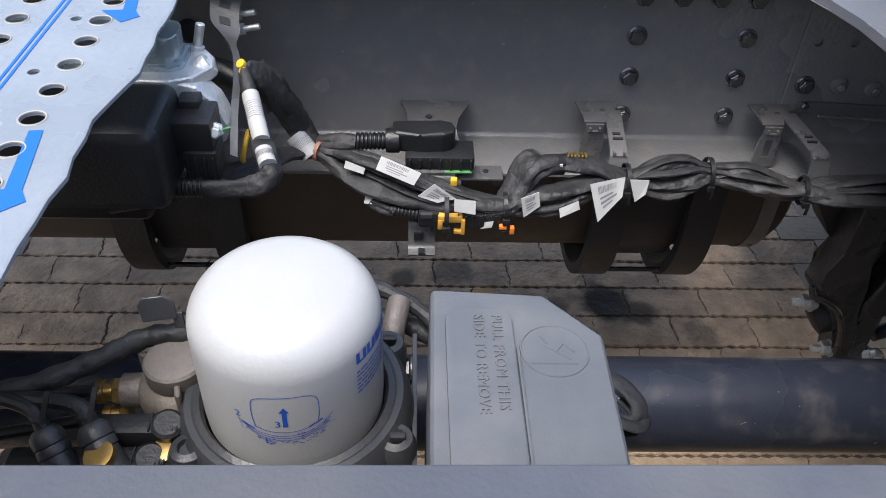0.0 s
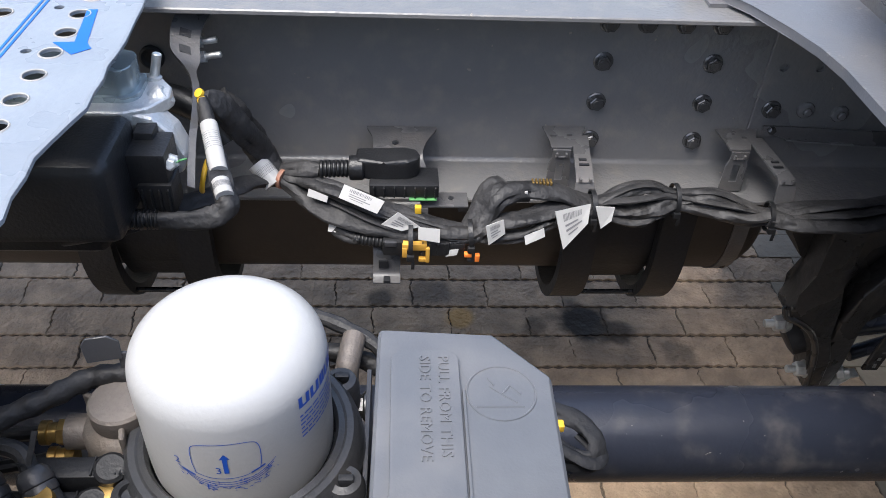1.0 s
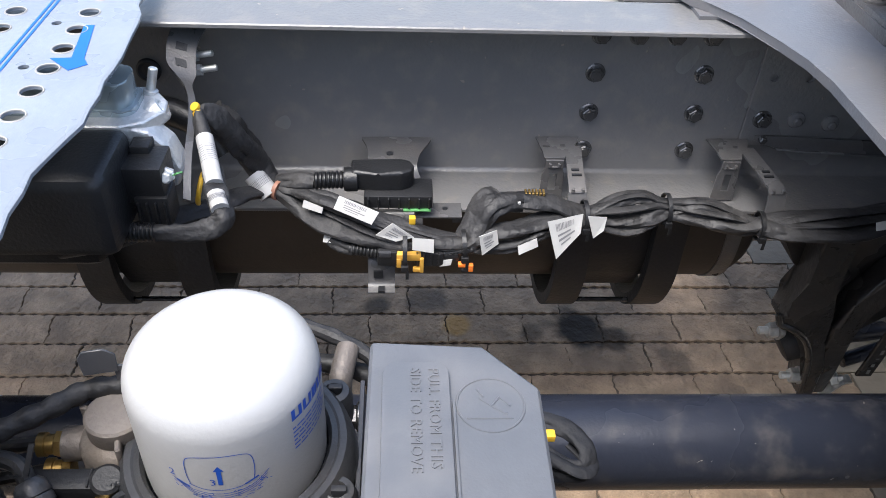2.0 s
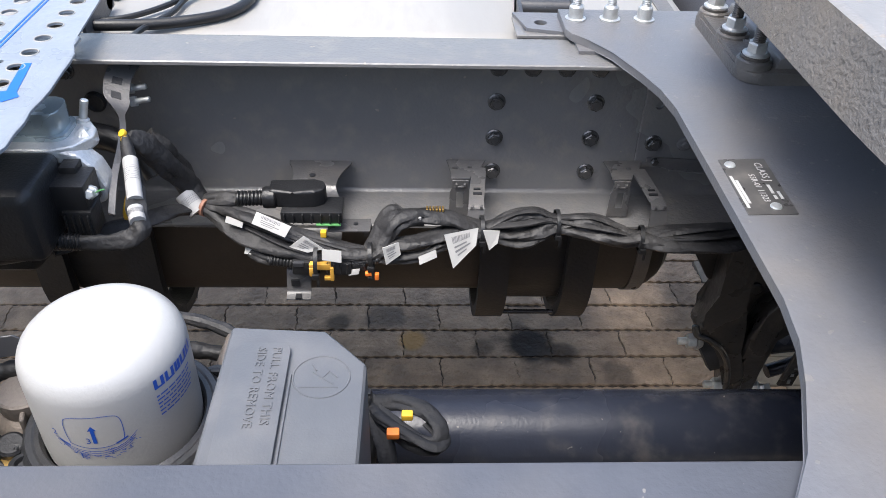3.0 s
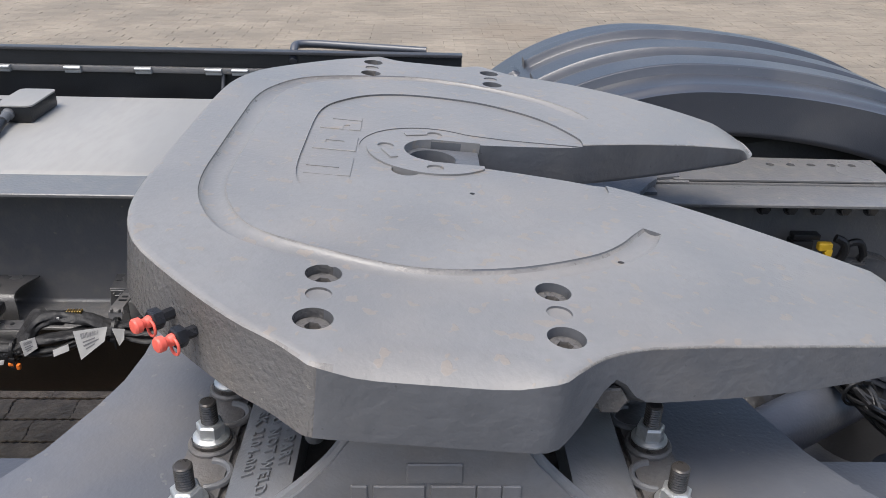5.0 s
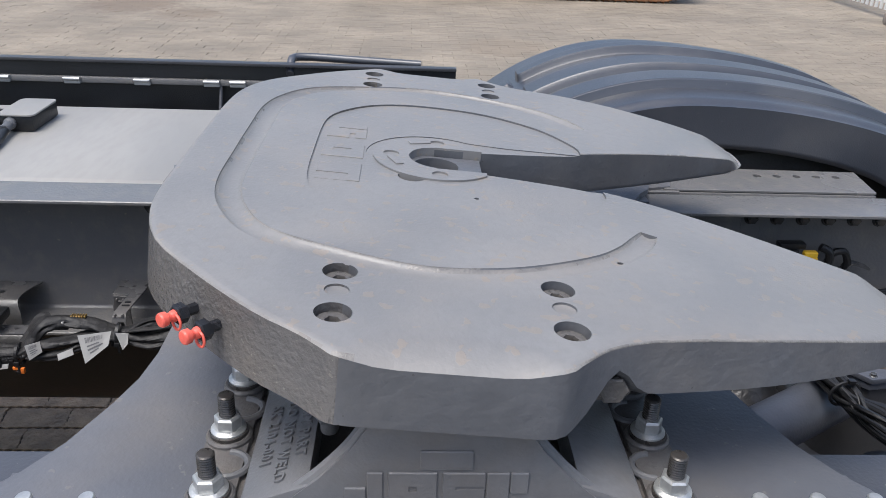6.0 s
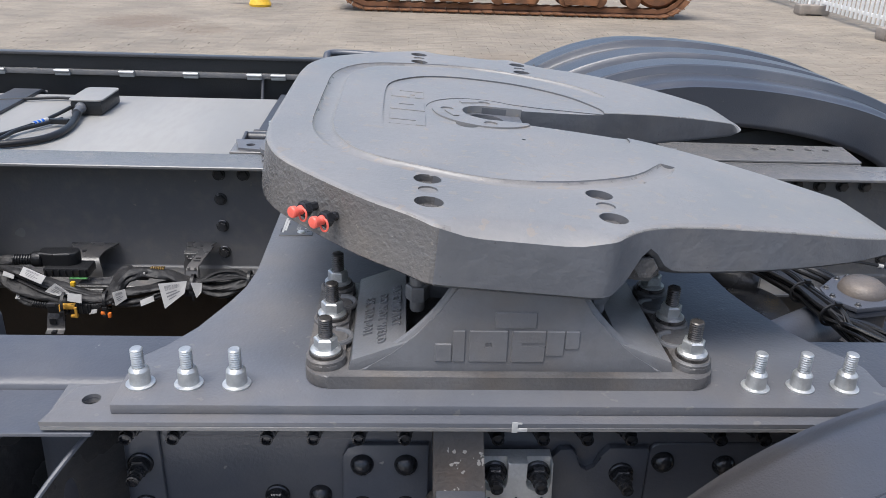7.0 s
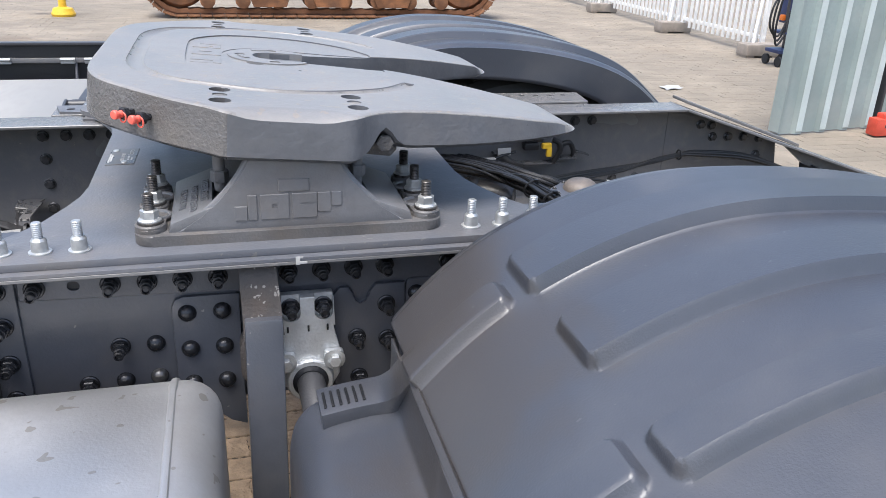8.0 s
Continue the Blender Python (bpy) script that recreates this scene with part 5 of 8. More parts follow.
letters("SIDE TO REMOVE", 0.0108, 0.0008, Matrix.Translation((-0.7562, -0.1725, ZC + 0.0051)) @ TEXT_DOWN, tx, spacing=1.06)
part("embossed_text", tx, M_GREYPLASTIC, body)
em = sweep(bmesh.new(), [Vector((-0.7010 + 0.0235 * math.cos(a), -0.2015 + 0.0235 * math.sin(a), ZC)) for a in [2 * math.pi * i / 40 for i in range(40)]], 0.0009, 6, True)
for x0, y0, x1, y1 in ((-0.718, -0.2135, -0.686, -0.2135), (-0.708, -0.196, -0.700, -0.203), (-0.700, -0.203, -0.690, -0.210), (-0.700, -0.203, -0.694, -0.195), (-0.694, -0.195, -0.687, -0.203), (-0.709, -0.188, -0.705, -0.195)):
    rod(em, (x0 - 0.0005, y0, ZC), (x1 - 0.0005, y1, ZC), 0.0008, 6)
part("emblem", em, M_GREYPLASTIC, body)
part("ridge", box(bmesh.new(), (-0.7265, -0.30, ZC + 0.0006), (0.0022, 0.20, 0.003), 0.0008), M_GREYPLASTIC, body)

# ---- torque stay bracket by the axle ----
vs_ = thing("torque_stay", "black cast torque stay with rubber joint and zinc bolts", "suspension stay", (0.0, 0.45, 0.22))
web = prism(bmesh.new(), [(-0.050, 0.70), (-0.050, 0.42), (-0.020, 0.33), (0.010, 0.17), (0.09, 0.17), (0.10, 0.30), (0.34, 0.50), (0.36, 0.70)], -0.515, -0.495, XZ_FACE, 0.004, 2)
part("web", web, M_STAY, vs_)
arm = prism(bmesh.new(), [(-0.073, 0.70), (-0.073, 0.515), (-0.072, 0.465), (-0.079, 0.418), (-0.093, 0.386), (-0.094, 0.366), (-0.072, 0.362), (-0.045, 0.338), (-0.026, 0.305), (-0.012, 0.262), (0.000, 0.170), (0.034, 0.170), (0.030, 0.255), (0.004, 0.322), (-0.012, 0.384), (-0.015, 0.439), (-0.017, 0.516), (-0.010, 0.70)], -0.497, -0.438, XZ_FACE, 0.010, 3)
part("upper_arm", arm, M_STAY, vs_)
arm = prism(bmesh.new(), [(0.004, 0.170), (0.060, 0.170), (0.058, 0.235), (0.046, 0.320), (0.053, 0.372), (0.080, 0.420), (0.240, 0.568), (0.205, 0.602), (0.066, 0.470), (0.034, 0.408), (0.014, 0.350), (0.010, 0.300), (0.020, 0.240)], -0.497, -0.444, XZ_FACE, 0.012, 3)
part("lower_arm", arm, M_STAY, vs_)
rim = spline([(-0.098, 0.446, 0.384), (-0.092, 0.440, 0.366), (-0.070, 0.436, 0.358), (-0.042, 0.434, 0.336), (-0.022, 0.433, 0.302), (-0.010, 0.433, 0.258), (0.002, 0.435, 0.175)], 6)
part("rim", sweep(bmesh.new(), rim, 0.0065, 10), M_STAY, vs_)
part("bush", lathe(bmesh.new(), [(0.026, -0.040), (0.038, -0.036), (0.041, 0.0), (0.038, 0.036), (0.026, 0.040)], Matrix.Translation((-0.012, 0.492, 0.283)) @ pose(0, 0, 0, 0, 62, 0), 36), M_RUBBER, vs_)
part("plug", lathe(bmesh.new(), [(0.014, 0), (0.014, 0.004), (0.010, 0.007), (0.0, 0.0075)], facing(0.020, 0.495, 0.437, -1), 20), M_STAY, vs_)
strip = part("data_strip", prism(bmesh.new(), [(0.118, 0.20), (0.150, 0.20), (0.190, 0.50), (0.160, 0.50)], -0.470, -0.462, XZ_FACE, 0.002, 1), M_STAY, vs_)
marks = bmesh.new()
for k in range(9):
    z = 0.215 + 0.018 * k
    box(marks, (0.136 + 0.135 * (z - 0.20), 0.4612, z), (0.006, 0.001, 0.011 - 0.004 * (k % 3)), 0, I4)
part("print_block", marks, M_GREYINK, strip, smooth=0)
for p in ((-0.088, 0.452, 0.339), (-0.012, 0.448, 0.222)):
    bm = lathe(bmesh.new(), [(0.0068, -0.033), (0.0076, -0.031), (0.0076, 0.0)], along(p, (1, p[1], p[2])), 16)
    lathe(bm, [(0.0135, -0.016), (0.0150, -0.014), (0.0150, 0.0), (0.0125, 0.001)], along(p, (1, p[1], p[2])), 6)
    lathe(bm, [(0.0175, 0.001), (0.0175, 0.004), (0.012, 0.014)], along(p, (1, p[1], p[2])), 24)
    part("bolt", bm, M_ZINC, vs_, "zinc plated bolt and flange nut")
part("bump_stop", prism(bmesh.new(), [(-0.135, 0.62), (-0.119, 0.528), (-0.082, 0.466), (-0.074, 0.459), (-0.030, 0.453), (-0.025, 0.62)], -0.56, -0.49, XZ_FACE, 0.005, 2), M_RUBBER, vs_)
for x0, z0, x1, z1, r in ((0.07, 0.255, 0.19, 0.252, 0.018), (0.12, 0.185, 0.22, 0.205, 0.015)):
    part("brake_rod", rod(bmesh.new(), (x0, 0.52, z0), (x1, 0.54, z1), r, 18), M_BLUEBLACK, vs_)
bm = lathe(bmesh.new(), [(0.0145, 0), (0.0145, 0.012), (0.011, 0.014)], along((0.062, 0.452, 0.205), (0.10, 0.44, 0.225)), 6)
lathe(bm, [(0.0075, 0.014), (0.0075, 0.022), (0.006, 0.023)], along((0.062, 0.452, 0.205), (0.10, 0.44, 0.225)), 14)
part("bolt", bm, M_ZINC, vs_, "zinc plated bolt and flange nut")
part("zinc_clip", ribbon(bmesh.new(), [Vector((0.050, 0.442, 0.165)), Vector((0.062, 0.442, 0.195)), Vector((0.078, 0.442, 0.215)), Vector((0.092, 0.442, 0.218))], (0, 1, 0), 0.020, 0.004), M_ZINC, vs_)
vs_.location.x += 0.011

# ---- control unit at the front end ----
cu = thing("control_unit", "black plastic and cast aluminium control unit", "control unit", (-1.18, 0.14, 0.72))
part("upper_housing", box(bmesh.new(), (-1.180, 0.104, 0.882), (0.290, 0.100, 0.094), 0.017, seg=4), M_PLASTIC, cu)
part("lower_housing", box(bmesh.new(), (-1.22, 0.150, 0.818), (0.30, 0.110, 0.060), 0.018, seg=3), M_PLASTIC, cu)
bm = prism(bmesh.new(), [(-1.32, 0.150), (-1.045, 0.150), (-1.022, 0.160), (-1.006, 0.185), (-1.008, 0.205), (-1.030, 0.236), (-1.32, 0.240)], 0.914, 0.929, off=0.004, seg=3)
prism(bm, [(-1.32, 0.927), (-1.040, 0.927), (-1.018, 0.921), (-1.000, 0.902), (-0.991, 0.876), (-0.996, 0.856), (-1.016, 0.848), (-1.028, 0.872), (-1.046, 0.896), (-1.080, 0.904), (-1.32, 0.904)], -0.186, -0.153, XZ_FACE, 0.006, 3)
prism(bm, [(-1.10, 0.905), (-1.045, 0.905), (-1.018, 0.85), (-1.10, 0.81)], -0.215, -0.180, XZ_FACE, 0.006, 2)
lathe(bm, [(0.0130, -0.034), (0.0135, 0.0), (0.0115, 0.0035), (0.008, 0.004), (0.0065, 0.0)], Matrix.Translation((-1.014, 0.193, 0.925)) @ pose(0, 0, 0, -14, 52, 0), 28)
part("casting", bm, M_CASTALU, cu)
bm = prism(bmesh.new(), rounded(-1.30, 0.168, -1.034, 0.226, 0.016, 5), 0.926, 0.935, off=0.002, seg=2)
prism(bm, rounded(-1.296, 0.173, -1.039, 0.221, 0.014, 5), 0.932, 0.962, off=0.007, seg=3)
part("cover", bm, M_BLUEGLASS, cu)
part("stud", lathe(bmesh.new(), [(0.008, -0.012), (0.008, 0.002), (0.0050, 0.003), (0.0050, 0.026), (0.004, 0.027)], Matrix.Translation((-1.030, 0.222, 0.930)) @ pose(0, 0, 0, -8, 14, 0), 16), M_ZINC, cu)
part("duct", sweep(bmesh.new(), spline([(-1.20, 0.300, 0.868), (-1.06, 0.300, 0.866), (-1.00, 0.285, 0.850), (-0.975, 0.27, 0.82)], 6), lambda i, f: 0.020 - 0.006 * f, 14), M_PLASTIC, cu)
bm = box(bmesh.new(), (-1.018, 0.128, 0.888), (0.040, 0.046, 0.040), 0.003)
box(bm, (-1.012, 0.118, 0.858), (0.034, 0.034, 0.036), 0.003)
box(bm, (-1.024, 0.146, 0.908), (0.020, 0.026, 0.016), 0.003)
conn = part("connector", bm, M_PLASTIC, cu)
ribs = bmesh.new()
for k in range(4):
    box(ribs, (-0.999 - 0.0085 * k, 0.0995, 0.858), (0.0018, 0.004, 0.028), 0.0005, I4, 1)
part("connector_ribs", ribs, M_PLASTIC, conn)
bm = lathe(bmesh.new(), [(0.0085, 0), (0.0085, 0.006), (0.006, 0.007), (0.006, 0.016), (0.0045, 0.017)], Matrix.Translation((-0.998, 0.124, 0.890)) @ pose(0, 0, 0, 70, 25, 0), 6)
part("bolt", bm, M_ZINC, cu)
part("seal_wax", sweep(bmesh.new(), spline([(-0.996, 0.116, 0.891), (-0.990, 0.120, 0.892), (-0.986, 0.118, 0.895), (-0.982, 0.122, 0.894)], 5), 0.0011, 6), M_GREEN, cu)
part("neck", lathe(bmesh.new(), [(0.024, -0.05), (0.020, -0.02), (0.014, 0.0), (0.013, 0.006)], along((-1.055, 0.092, 0.838), (-0.9, 0.095, 0.842)), 24), M_PLASTIC, cu)


def corrugated(p0, p1, r, n, parent, mat, name="corrugated_sleeve"):
    prof = []
    d = (Vector(p1) - Vector(p0)).length
    for i in range(n):
        prof += [(r * 0.86, d * i / n), (r, d * (i + 0.3) / n), (r, d * (i + 0.65) / n), (r * 0.86, d * (i + 0.95) / n)]
    return part(name, lathe(bmesh.new(), prof, along(p0, p1), 20), mat, parent)


# steel strap from the rail down to the unit
st = thing("steel_strap", "grey slotted steel strap bolted to the rail web", "bracket", (-1.0, 0.3, 0.85))
path = spline([(-1.000, 0.405, 0.950), (-1.018, 0.350, 0.938), (-1.020, 0.318, 0.920), (-1.012, 0.296, 0.905), (-1.000, 0.262, 0.898), (-0.994, 0.225, 0.890), (-0.990, 0.175, 0.876), (-0.987, 0.135, 0.850)], 6)
bm = bmesh.new()
ribbon(bm, path, (0.95, 0.0, -0.30), lambda f: 0.034 - 0.026 * smooth_step(0.32, 0.50, f), 0.0045)
part("strap", bm, M_BRACKET, st)
for x, y, z in ((-1.003, 0.345, 0.914), (-0.998, 0.335, 0.900)):
    bm = lathe(bmesh.new(), [(0.0075, -0.012), (0.0075, -0.004)], Matrix.Translation((x, y, z)) @ pose(0, 0, 0, 0, 80, 0), 6)
    lathe(bm, [(0.004, -0.004), (0.004, 0.014), (0.003, 0.015)], Matrix.Translation((x, y, z)) @ pose(0, 0, 0, 0, 80, 0), 12)
    part("bolt", bm, M_ZINC, st)
side = Vector((0.95, 0.0, -0.30)).normalized()
for f in (9, 13):
    run = (path[f + 1] - path[f - 1]).normalized()
    out = side.cross(run).normalized()
    if out.z < 0:
        out = -out
    m = Matrix((side, run, out)).transposed().to_4x4()
    m.translation = path[f] + out * 0.0022
    # Black plate laid on the strap for the shade inside a slot.
    part("slot", box(bmesh.new(), (0, 0, 0), (0.013, 0.010, 0.0012), 0, m), M_RUBBER, st)

# ---- perforated catwalk step with peeling film ----
cw = thing("catwalk_step", "perforated aluminium catwalk covered with white protective film", "catwalk", (-1.35, 0.05, 0.98))
edge = []
for k in range(27):
    y = -0.34 + 0.65 * k / 26
    edge.append((-1.045 + 0.003 * math.sin(5.1 * k) * (k % 3 == 0) + 0.013 * smooth_step(-0.05, 0.06, y) - 0.004 * smooth_step(0.15, 0.24, y) - 0.012 * smooth_step(0.255, 0.275, y), y))
sheet = prism(bmesh.new(), edge + [(-1.060, 0.44), (-1.9, 0.44), (-1.9, -0.34)], 0.9985, 1.0015)
holes = []
for k in range(-3, 14):
    for x in (-1.087, -1.162, -1.237):
        holes.append(prism(bmesh.new(), disc(x, 0.300 - 0.0428 * k, 0.0098, 18), 0.9, 1.1))
for x, y in ((-1.112, 0.230), (-1.112, 0.030), (-1.110, 0.132)):
    holes.append(prism(bmesh.new(), disc(x, y, 0.005, 12), 0.9, 1.1))
merged = bmesh.new()
for hb in holes:
    tmpm = bpy.data.meshes.new("t")
    hb.to_mesh(tmpm)
    hb.free()
    merged.from_mesh(tmpm)
    bpy.data.meshes.remove(tmpm)
sheet = cut(sheet, [merged])
part("tread", sheet, M_FILM, cw)
lipm = bmesh.new()
rows = []
for k, (x, y) in enumerate(edge):
    w = 0.002 * math.sin(2.3 * k) + 0.0015 * math.sin(5.9 * k)
    rows.append([lipm.verts.new(p) for p in ((x, y, 1.0015), (x + 0.003 + 0.3 * w, y, 0.9998), (x + 0.003 + 0.4 * w, y, 0.9965), (x - 0.004 + 0.5 * w, y, 0.991 + 0.4 * w))])
for a, b in zip(rows, rows[1:]):
    for k in range(3):
        lipm.faces.new((a[k], a[k + 1], b[k + 1], b[k]))
ob = part("film_edge", lipm, M_FILM, cw, "loose wrinkled film edge")
ob.modifiers.new("shell", "SOLIDIFY").thickness = 0.001
for k in range(-3, 14):
    for x in (-1.087, -1.162, -1.237):
        y = 0.300 - 0.0428 * k
        part("hole_rim", sweep(bmesh.new(), [Vector((x + 0.0104 * math.cos(a), y + 0.0104 * math.sin(a), 1.0016)) for a in [2 * math.pi * i / 18 for i in range(18)]], 0.0010, 5, True), M_ALU, cw)
for x in (-1.128, -1.1335):
    part("blue_line", box(bmesh.new(), (x, 0.05, 1.0020), (0.0025, 0.77, 0.0004), 0, I4), M_FILMBLUE, cw, smooth=0)
for y in (0.205, -0.08, -0.24):
    arrow = bmesh.new()
    prism(arrow, [(-1.073, y + 0.021), (-1.083, y + 0.020), (-1.073, y - 0.053), (-1.092, y - 0.055), (-1.068, y - 0.079), (-1.054, y - 0.066), (-1.061, y - 0.054)], 1.0018, 1.0022)
    part("blue_arrow", arrow, M_FILMBLUE, cw, smooth=0)

# ---- wiring harness along the far rail ----
hn = thing("wiring_harness", "black taped wiring harness with white tags along the rail", "wiring harness", (-0.6, 0.23, 0.70))


def strand(pts, r, wob, seed, name="strand", mat=None, flat=1.0, seg=24, parent=None):
    """A cloth-taped lead: flattened, twisted, wrinkled."""
    rs = random.Random(seed)
    ph = [rs.uniform(0, 6.3) for _ in range(6)]
    path = spline(pts, 14)
    for i, p in enumerate(path):
        p.z += wob * math.sin(i * 0.21 + ph[0])
        p.y += wob * math.sin(i * 0.17 + ph[1])
    wide = (lambda i, f: 1.1 * r(i, f)) if callable(r) else 1.1 * r
    bm = sweep(bmesh.new(), path, wide, seg, flat=0.74 * flat)
    for k, v in enumerate(bm.verts):
        i, a = k // seg, 2 * math.pi * (k % seg) / seg
        q = noise.noise(v.co * 45 + Vector((seed, 0, 0))) * 0.14 + noise.noise(v.co * 130) * 0.05
        fold = 0.16 * math.sin(2 * a + i * 0.06 + ph[2]) + 0.30 * abs(math.sin(1.5 * a - i * 0.05 + ph[3])) - 0.17 + 0.12 * abs(math.sin(2.5 * a + i * 0.11 + ph[5])) + 0.02 * math.sin(i * 0.9 + 2 * a + ph[4])
        c = path[min(i, len(path) - 1)]
        v.co = c + (v.co - c) * (1 + q + fold)
    return part(name, bm, mat or M_TAPE, parent or hn, smooth=38)


N0, N1, N2 = (-0.925, 0.285, 0.768), (-0.683, 0.213, 0.729), (-0.528, 0.252, 0.746)
T1, T2 = (-0.420, 0.262, 0.750), (-0.304, 0.236, 0.744)
strand([N0, (-0.895, 0.268, 0.772), (-0.855, 0.245, 0.772), (-0.810, 0.232, 0.762), (-0.770, 0.224, 0.750), (-0.725, 0.216, 0.736), N1], 0.0115, 0.001, 1, flat=0.8)
strand([N0, (-0.895, 0.262, 0.760), (-0.860, 0.240, 0.748), (-0.815, 0.224, 0.738), (-0.765, 0.215, 0.732), (-0.72, 0.212, 0.730), N1], 0.0125, 0.001, 2, flat=0.85)
strand([(-0.905, 0.275, 0.772), (-0.86, 0.258, 0.766), (-0.82, 0.245, 0.752), (-0.77, 0.236, 0.742), N1], 0.0085, 0.001, 3)
strand([N1, (-0.668, 0.224, 0.748), (-0.648, 0.238, 0.768), (-0.615, 0.248, 0.772), (-0.575, 0.254, 0.764), (-0.55, 0.254, 0.754), N2], 0.0125, 0.001, 4, flat=0.75)
strand([N1, (-0.66, 0.218, 0.738), (-0.625, 0.226, 0.744), (-0.585, 0.236, 0.748), (-0.555, 0.245, 0.747), N2], 0.0120, 0.001, 5, flat=0.75)
strand([N1, (-0.655, 0.212, 0.722), (-0.62, 0.216, 0.727), (-0.59, 0.224, 0.734), (-0.56, 0.238, 0.740), N2], 0.0080, 0.001, 6)
strand([(-0.69, 0.218, 0.726), (-0.672, 0.232, 0.752), (-0.655, 0.248, 0.774), (-0.640, 0.256, 0.776)], 0.0120, 0.001, 17, flat=0.7)
strand([N2, (-0.49, 0.262, 0.757), (-0.45, 0.270, 0.762), T1, (-0.38, 0.262, 0.758), (-0.34, 0.248, 0.750), T2], 0.0095, 0.001, 7, flat=0.7)
strand([N2, (-0.49, 0.252, 0.741), (-0.45, 0.252, 0.744), T1, (-0.37, 0.248, 0.742), (-0.335, 0.238, 0.740), T2], 0.0130, 0.001, 8, flat=0.75)
strand([N2, (-0.48, 0.246, 0.732), (-0.45, 0.250, 0.736), T1, (-0.36, 0.252, 0.748), T2], 0.0100, 0.001, 9, flat=0.8)
strand([N2, (-0.50, 0.248, 0.734), (-0.47, 0.244, 0.728), (-0.45, 0.250, 0.735), T1], 0.0105, 0.001, 10, flat=0.6)
strand([T2, (-0.27, 0.228, 0.742), (-0.22, 0.224, 0.742), (-0.16, 0.236, 0.744), (-0.05, 0.27, 0.746), (0.10, 0.31, 0.745)], 0.0150, 0.001, 11, flat=0.75)
strand([T2, (-0.27, 0.240, 0.752), (-0.20, 0.244, 0.754), (-0.12, 0.256, 0.752), (0.10, 0.32, 0.748)], 0.0095, 0.001, 18, flat=0.8)
for k, (dy, dz) in enumerate(((0.016, 0.014), (0.004, 0.019), (-0.010, 0.012), (-0.014, -0.002))):
    strand([N2, (-0.49, 0.256 + dy, 0.746 + dz), (-0.45, 0.260 + 0.8 * dy, 0.750 + dz), (T1[0], T1[1] + 0.5 * dy, T1[2] + 0.6 * dz), (-0.37, 0.254 + 0.8 * dy, 0.747 + 0.9 * dz), (-0.335, 0.243 + 0.6 * dy, 0.743 + 0.8 * dz), T2], 0.0050, 0.0012, 60 + k, flat=0.6, seg=12)
    strand([T2, (-0.26, 0.232 + 0.5 * dy, 0.744 + 0.7 * dz), (-0.18, 0.236 + 0.8 * dy, 0.746 + 0.9 * dz), (-0.06, 0.268 + 0.6 * dy, 0.748 + 0.7 * dz), (0.10, 0.315 + 0.4 * dy, 0.747 + 0.4 * dz)], 0.0055, 0.0012, 70 + k, flat=0.6, seg=12)
    strand([N0, (-0.86, 0.250 + 0.5 * dy, 0.762 + 0.9 * dz), (-0.81, 0.230 + 0.6 * dy, 0.750 + 0.9 * dz), (-0.75, 0.217 + 0.5 * dy, 0.736 + 0.7 * dz), N1], 0.0050, 0.0012, 80 + k, flat=0.6, seg=12)
# branches to the control unit and up to the strap clip
strand([N0, (-0.935, 0.290, 0.790), (-0.945, 0.275, 0.820), (-0.960, 0.252, 0.862), (-0.974, 0.238, 0.890), (-0.982, 0.232, 0.905)], lambda i, f: 0.0130 - 0.0075 * max(0.0, (f - 0.7) / 0.3), 0.001, 12, flat=0.75)
strand([N0, (-0.945, 0.300, 0.79), (-0.960, 0.300, 0.82), (-0.972, 0.292, 0.85), (-0.985, 0.285, 0.865)], 0.0150, 0.001, 13, flat=0.8)
strand([(-0.984, 0.222, 0.908), (-0.977, 0.203, 0.892), (-0.970, 0.187, 0.874), (-0.960, 0.152, 0.866), (-0.951, 0.120, 0.862), (-0.944, 0.104, 0.853), (-0.952, 0.098, 0.843), (-0.975, 0.096, 0.838), (-1.01, 0.096, 0.838), (-1.03, 0.096, 0.838)], lambda i, f: 0.0050 + 0.0035 * min(1.0, f * 7), 0.0, 14, flat=0.9)
corrugated((-1.045, 0.0955, 0.838), (-1.012, 0.096, 0.838), 0.0105, 8, hn, M_PLASTIC)
strand([(-0.930, 0.278, 0.762), (-0.96, 0.235, 0.782), (-0.99, 0.20, 0.792), (-1.03, 0.16, 0.80), (-1.07, 0.13, 0.80)], 0.0120, 0.001, 15, flat=0.6)
strand([(-0.915, 0.280, 0.776), (-0.89, 0.270, 0.784), (-0.868, 0.266, 0.785)], 0.0090, 0.0, 16)
corrugated((-0.868, 0.262, 0.790), (-0.823, 0.264, 0.790), 0.0108, 9, hn, M_PLASTIC)
strand([(-0.848, 0.224, 0.730), (-0.835, 0.218, 0.722), (-0.82, 0.214, 0.720)], 0.0075, 0.0, 19)
corrugated((-0.826, 0.215, 0.7205), (-0.79, 0.210, 0.719), 0.0082, 8, hn, M_PLASTIC)
bm = box(bmesh.new(), (-0.778, 0.206, 0.719), (0.026, 0.022, 0.022), 0.004)
box(bm, (-0.727, 0.204, 0.718), (0.036, 0.019, 0.021), 0.004)
box(bm, (-0.70, 0.204, 0.719), (0.020, 0.012, 0.012), 0.003)
for k in range(4):
    box(bm, (-0.742 + 0.009 * k, 0.196, 0.720), (0.0025, 0.006, 0.018), 0.0006, I4, 1)
plug = part("inline_plug", bm, M_PLASTIC, hn)
part("plug_latch", box(bmesh.new(), (-0.781, 0.196, 0.727), (0.014, 0.005, 0.007), 0.001), M_DARK, plug)
bm = box(bmesh.new(), (-0.752, 0.198, 0.724), (0.030, 0.012, 0.010), 0.002)
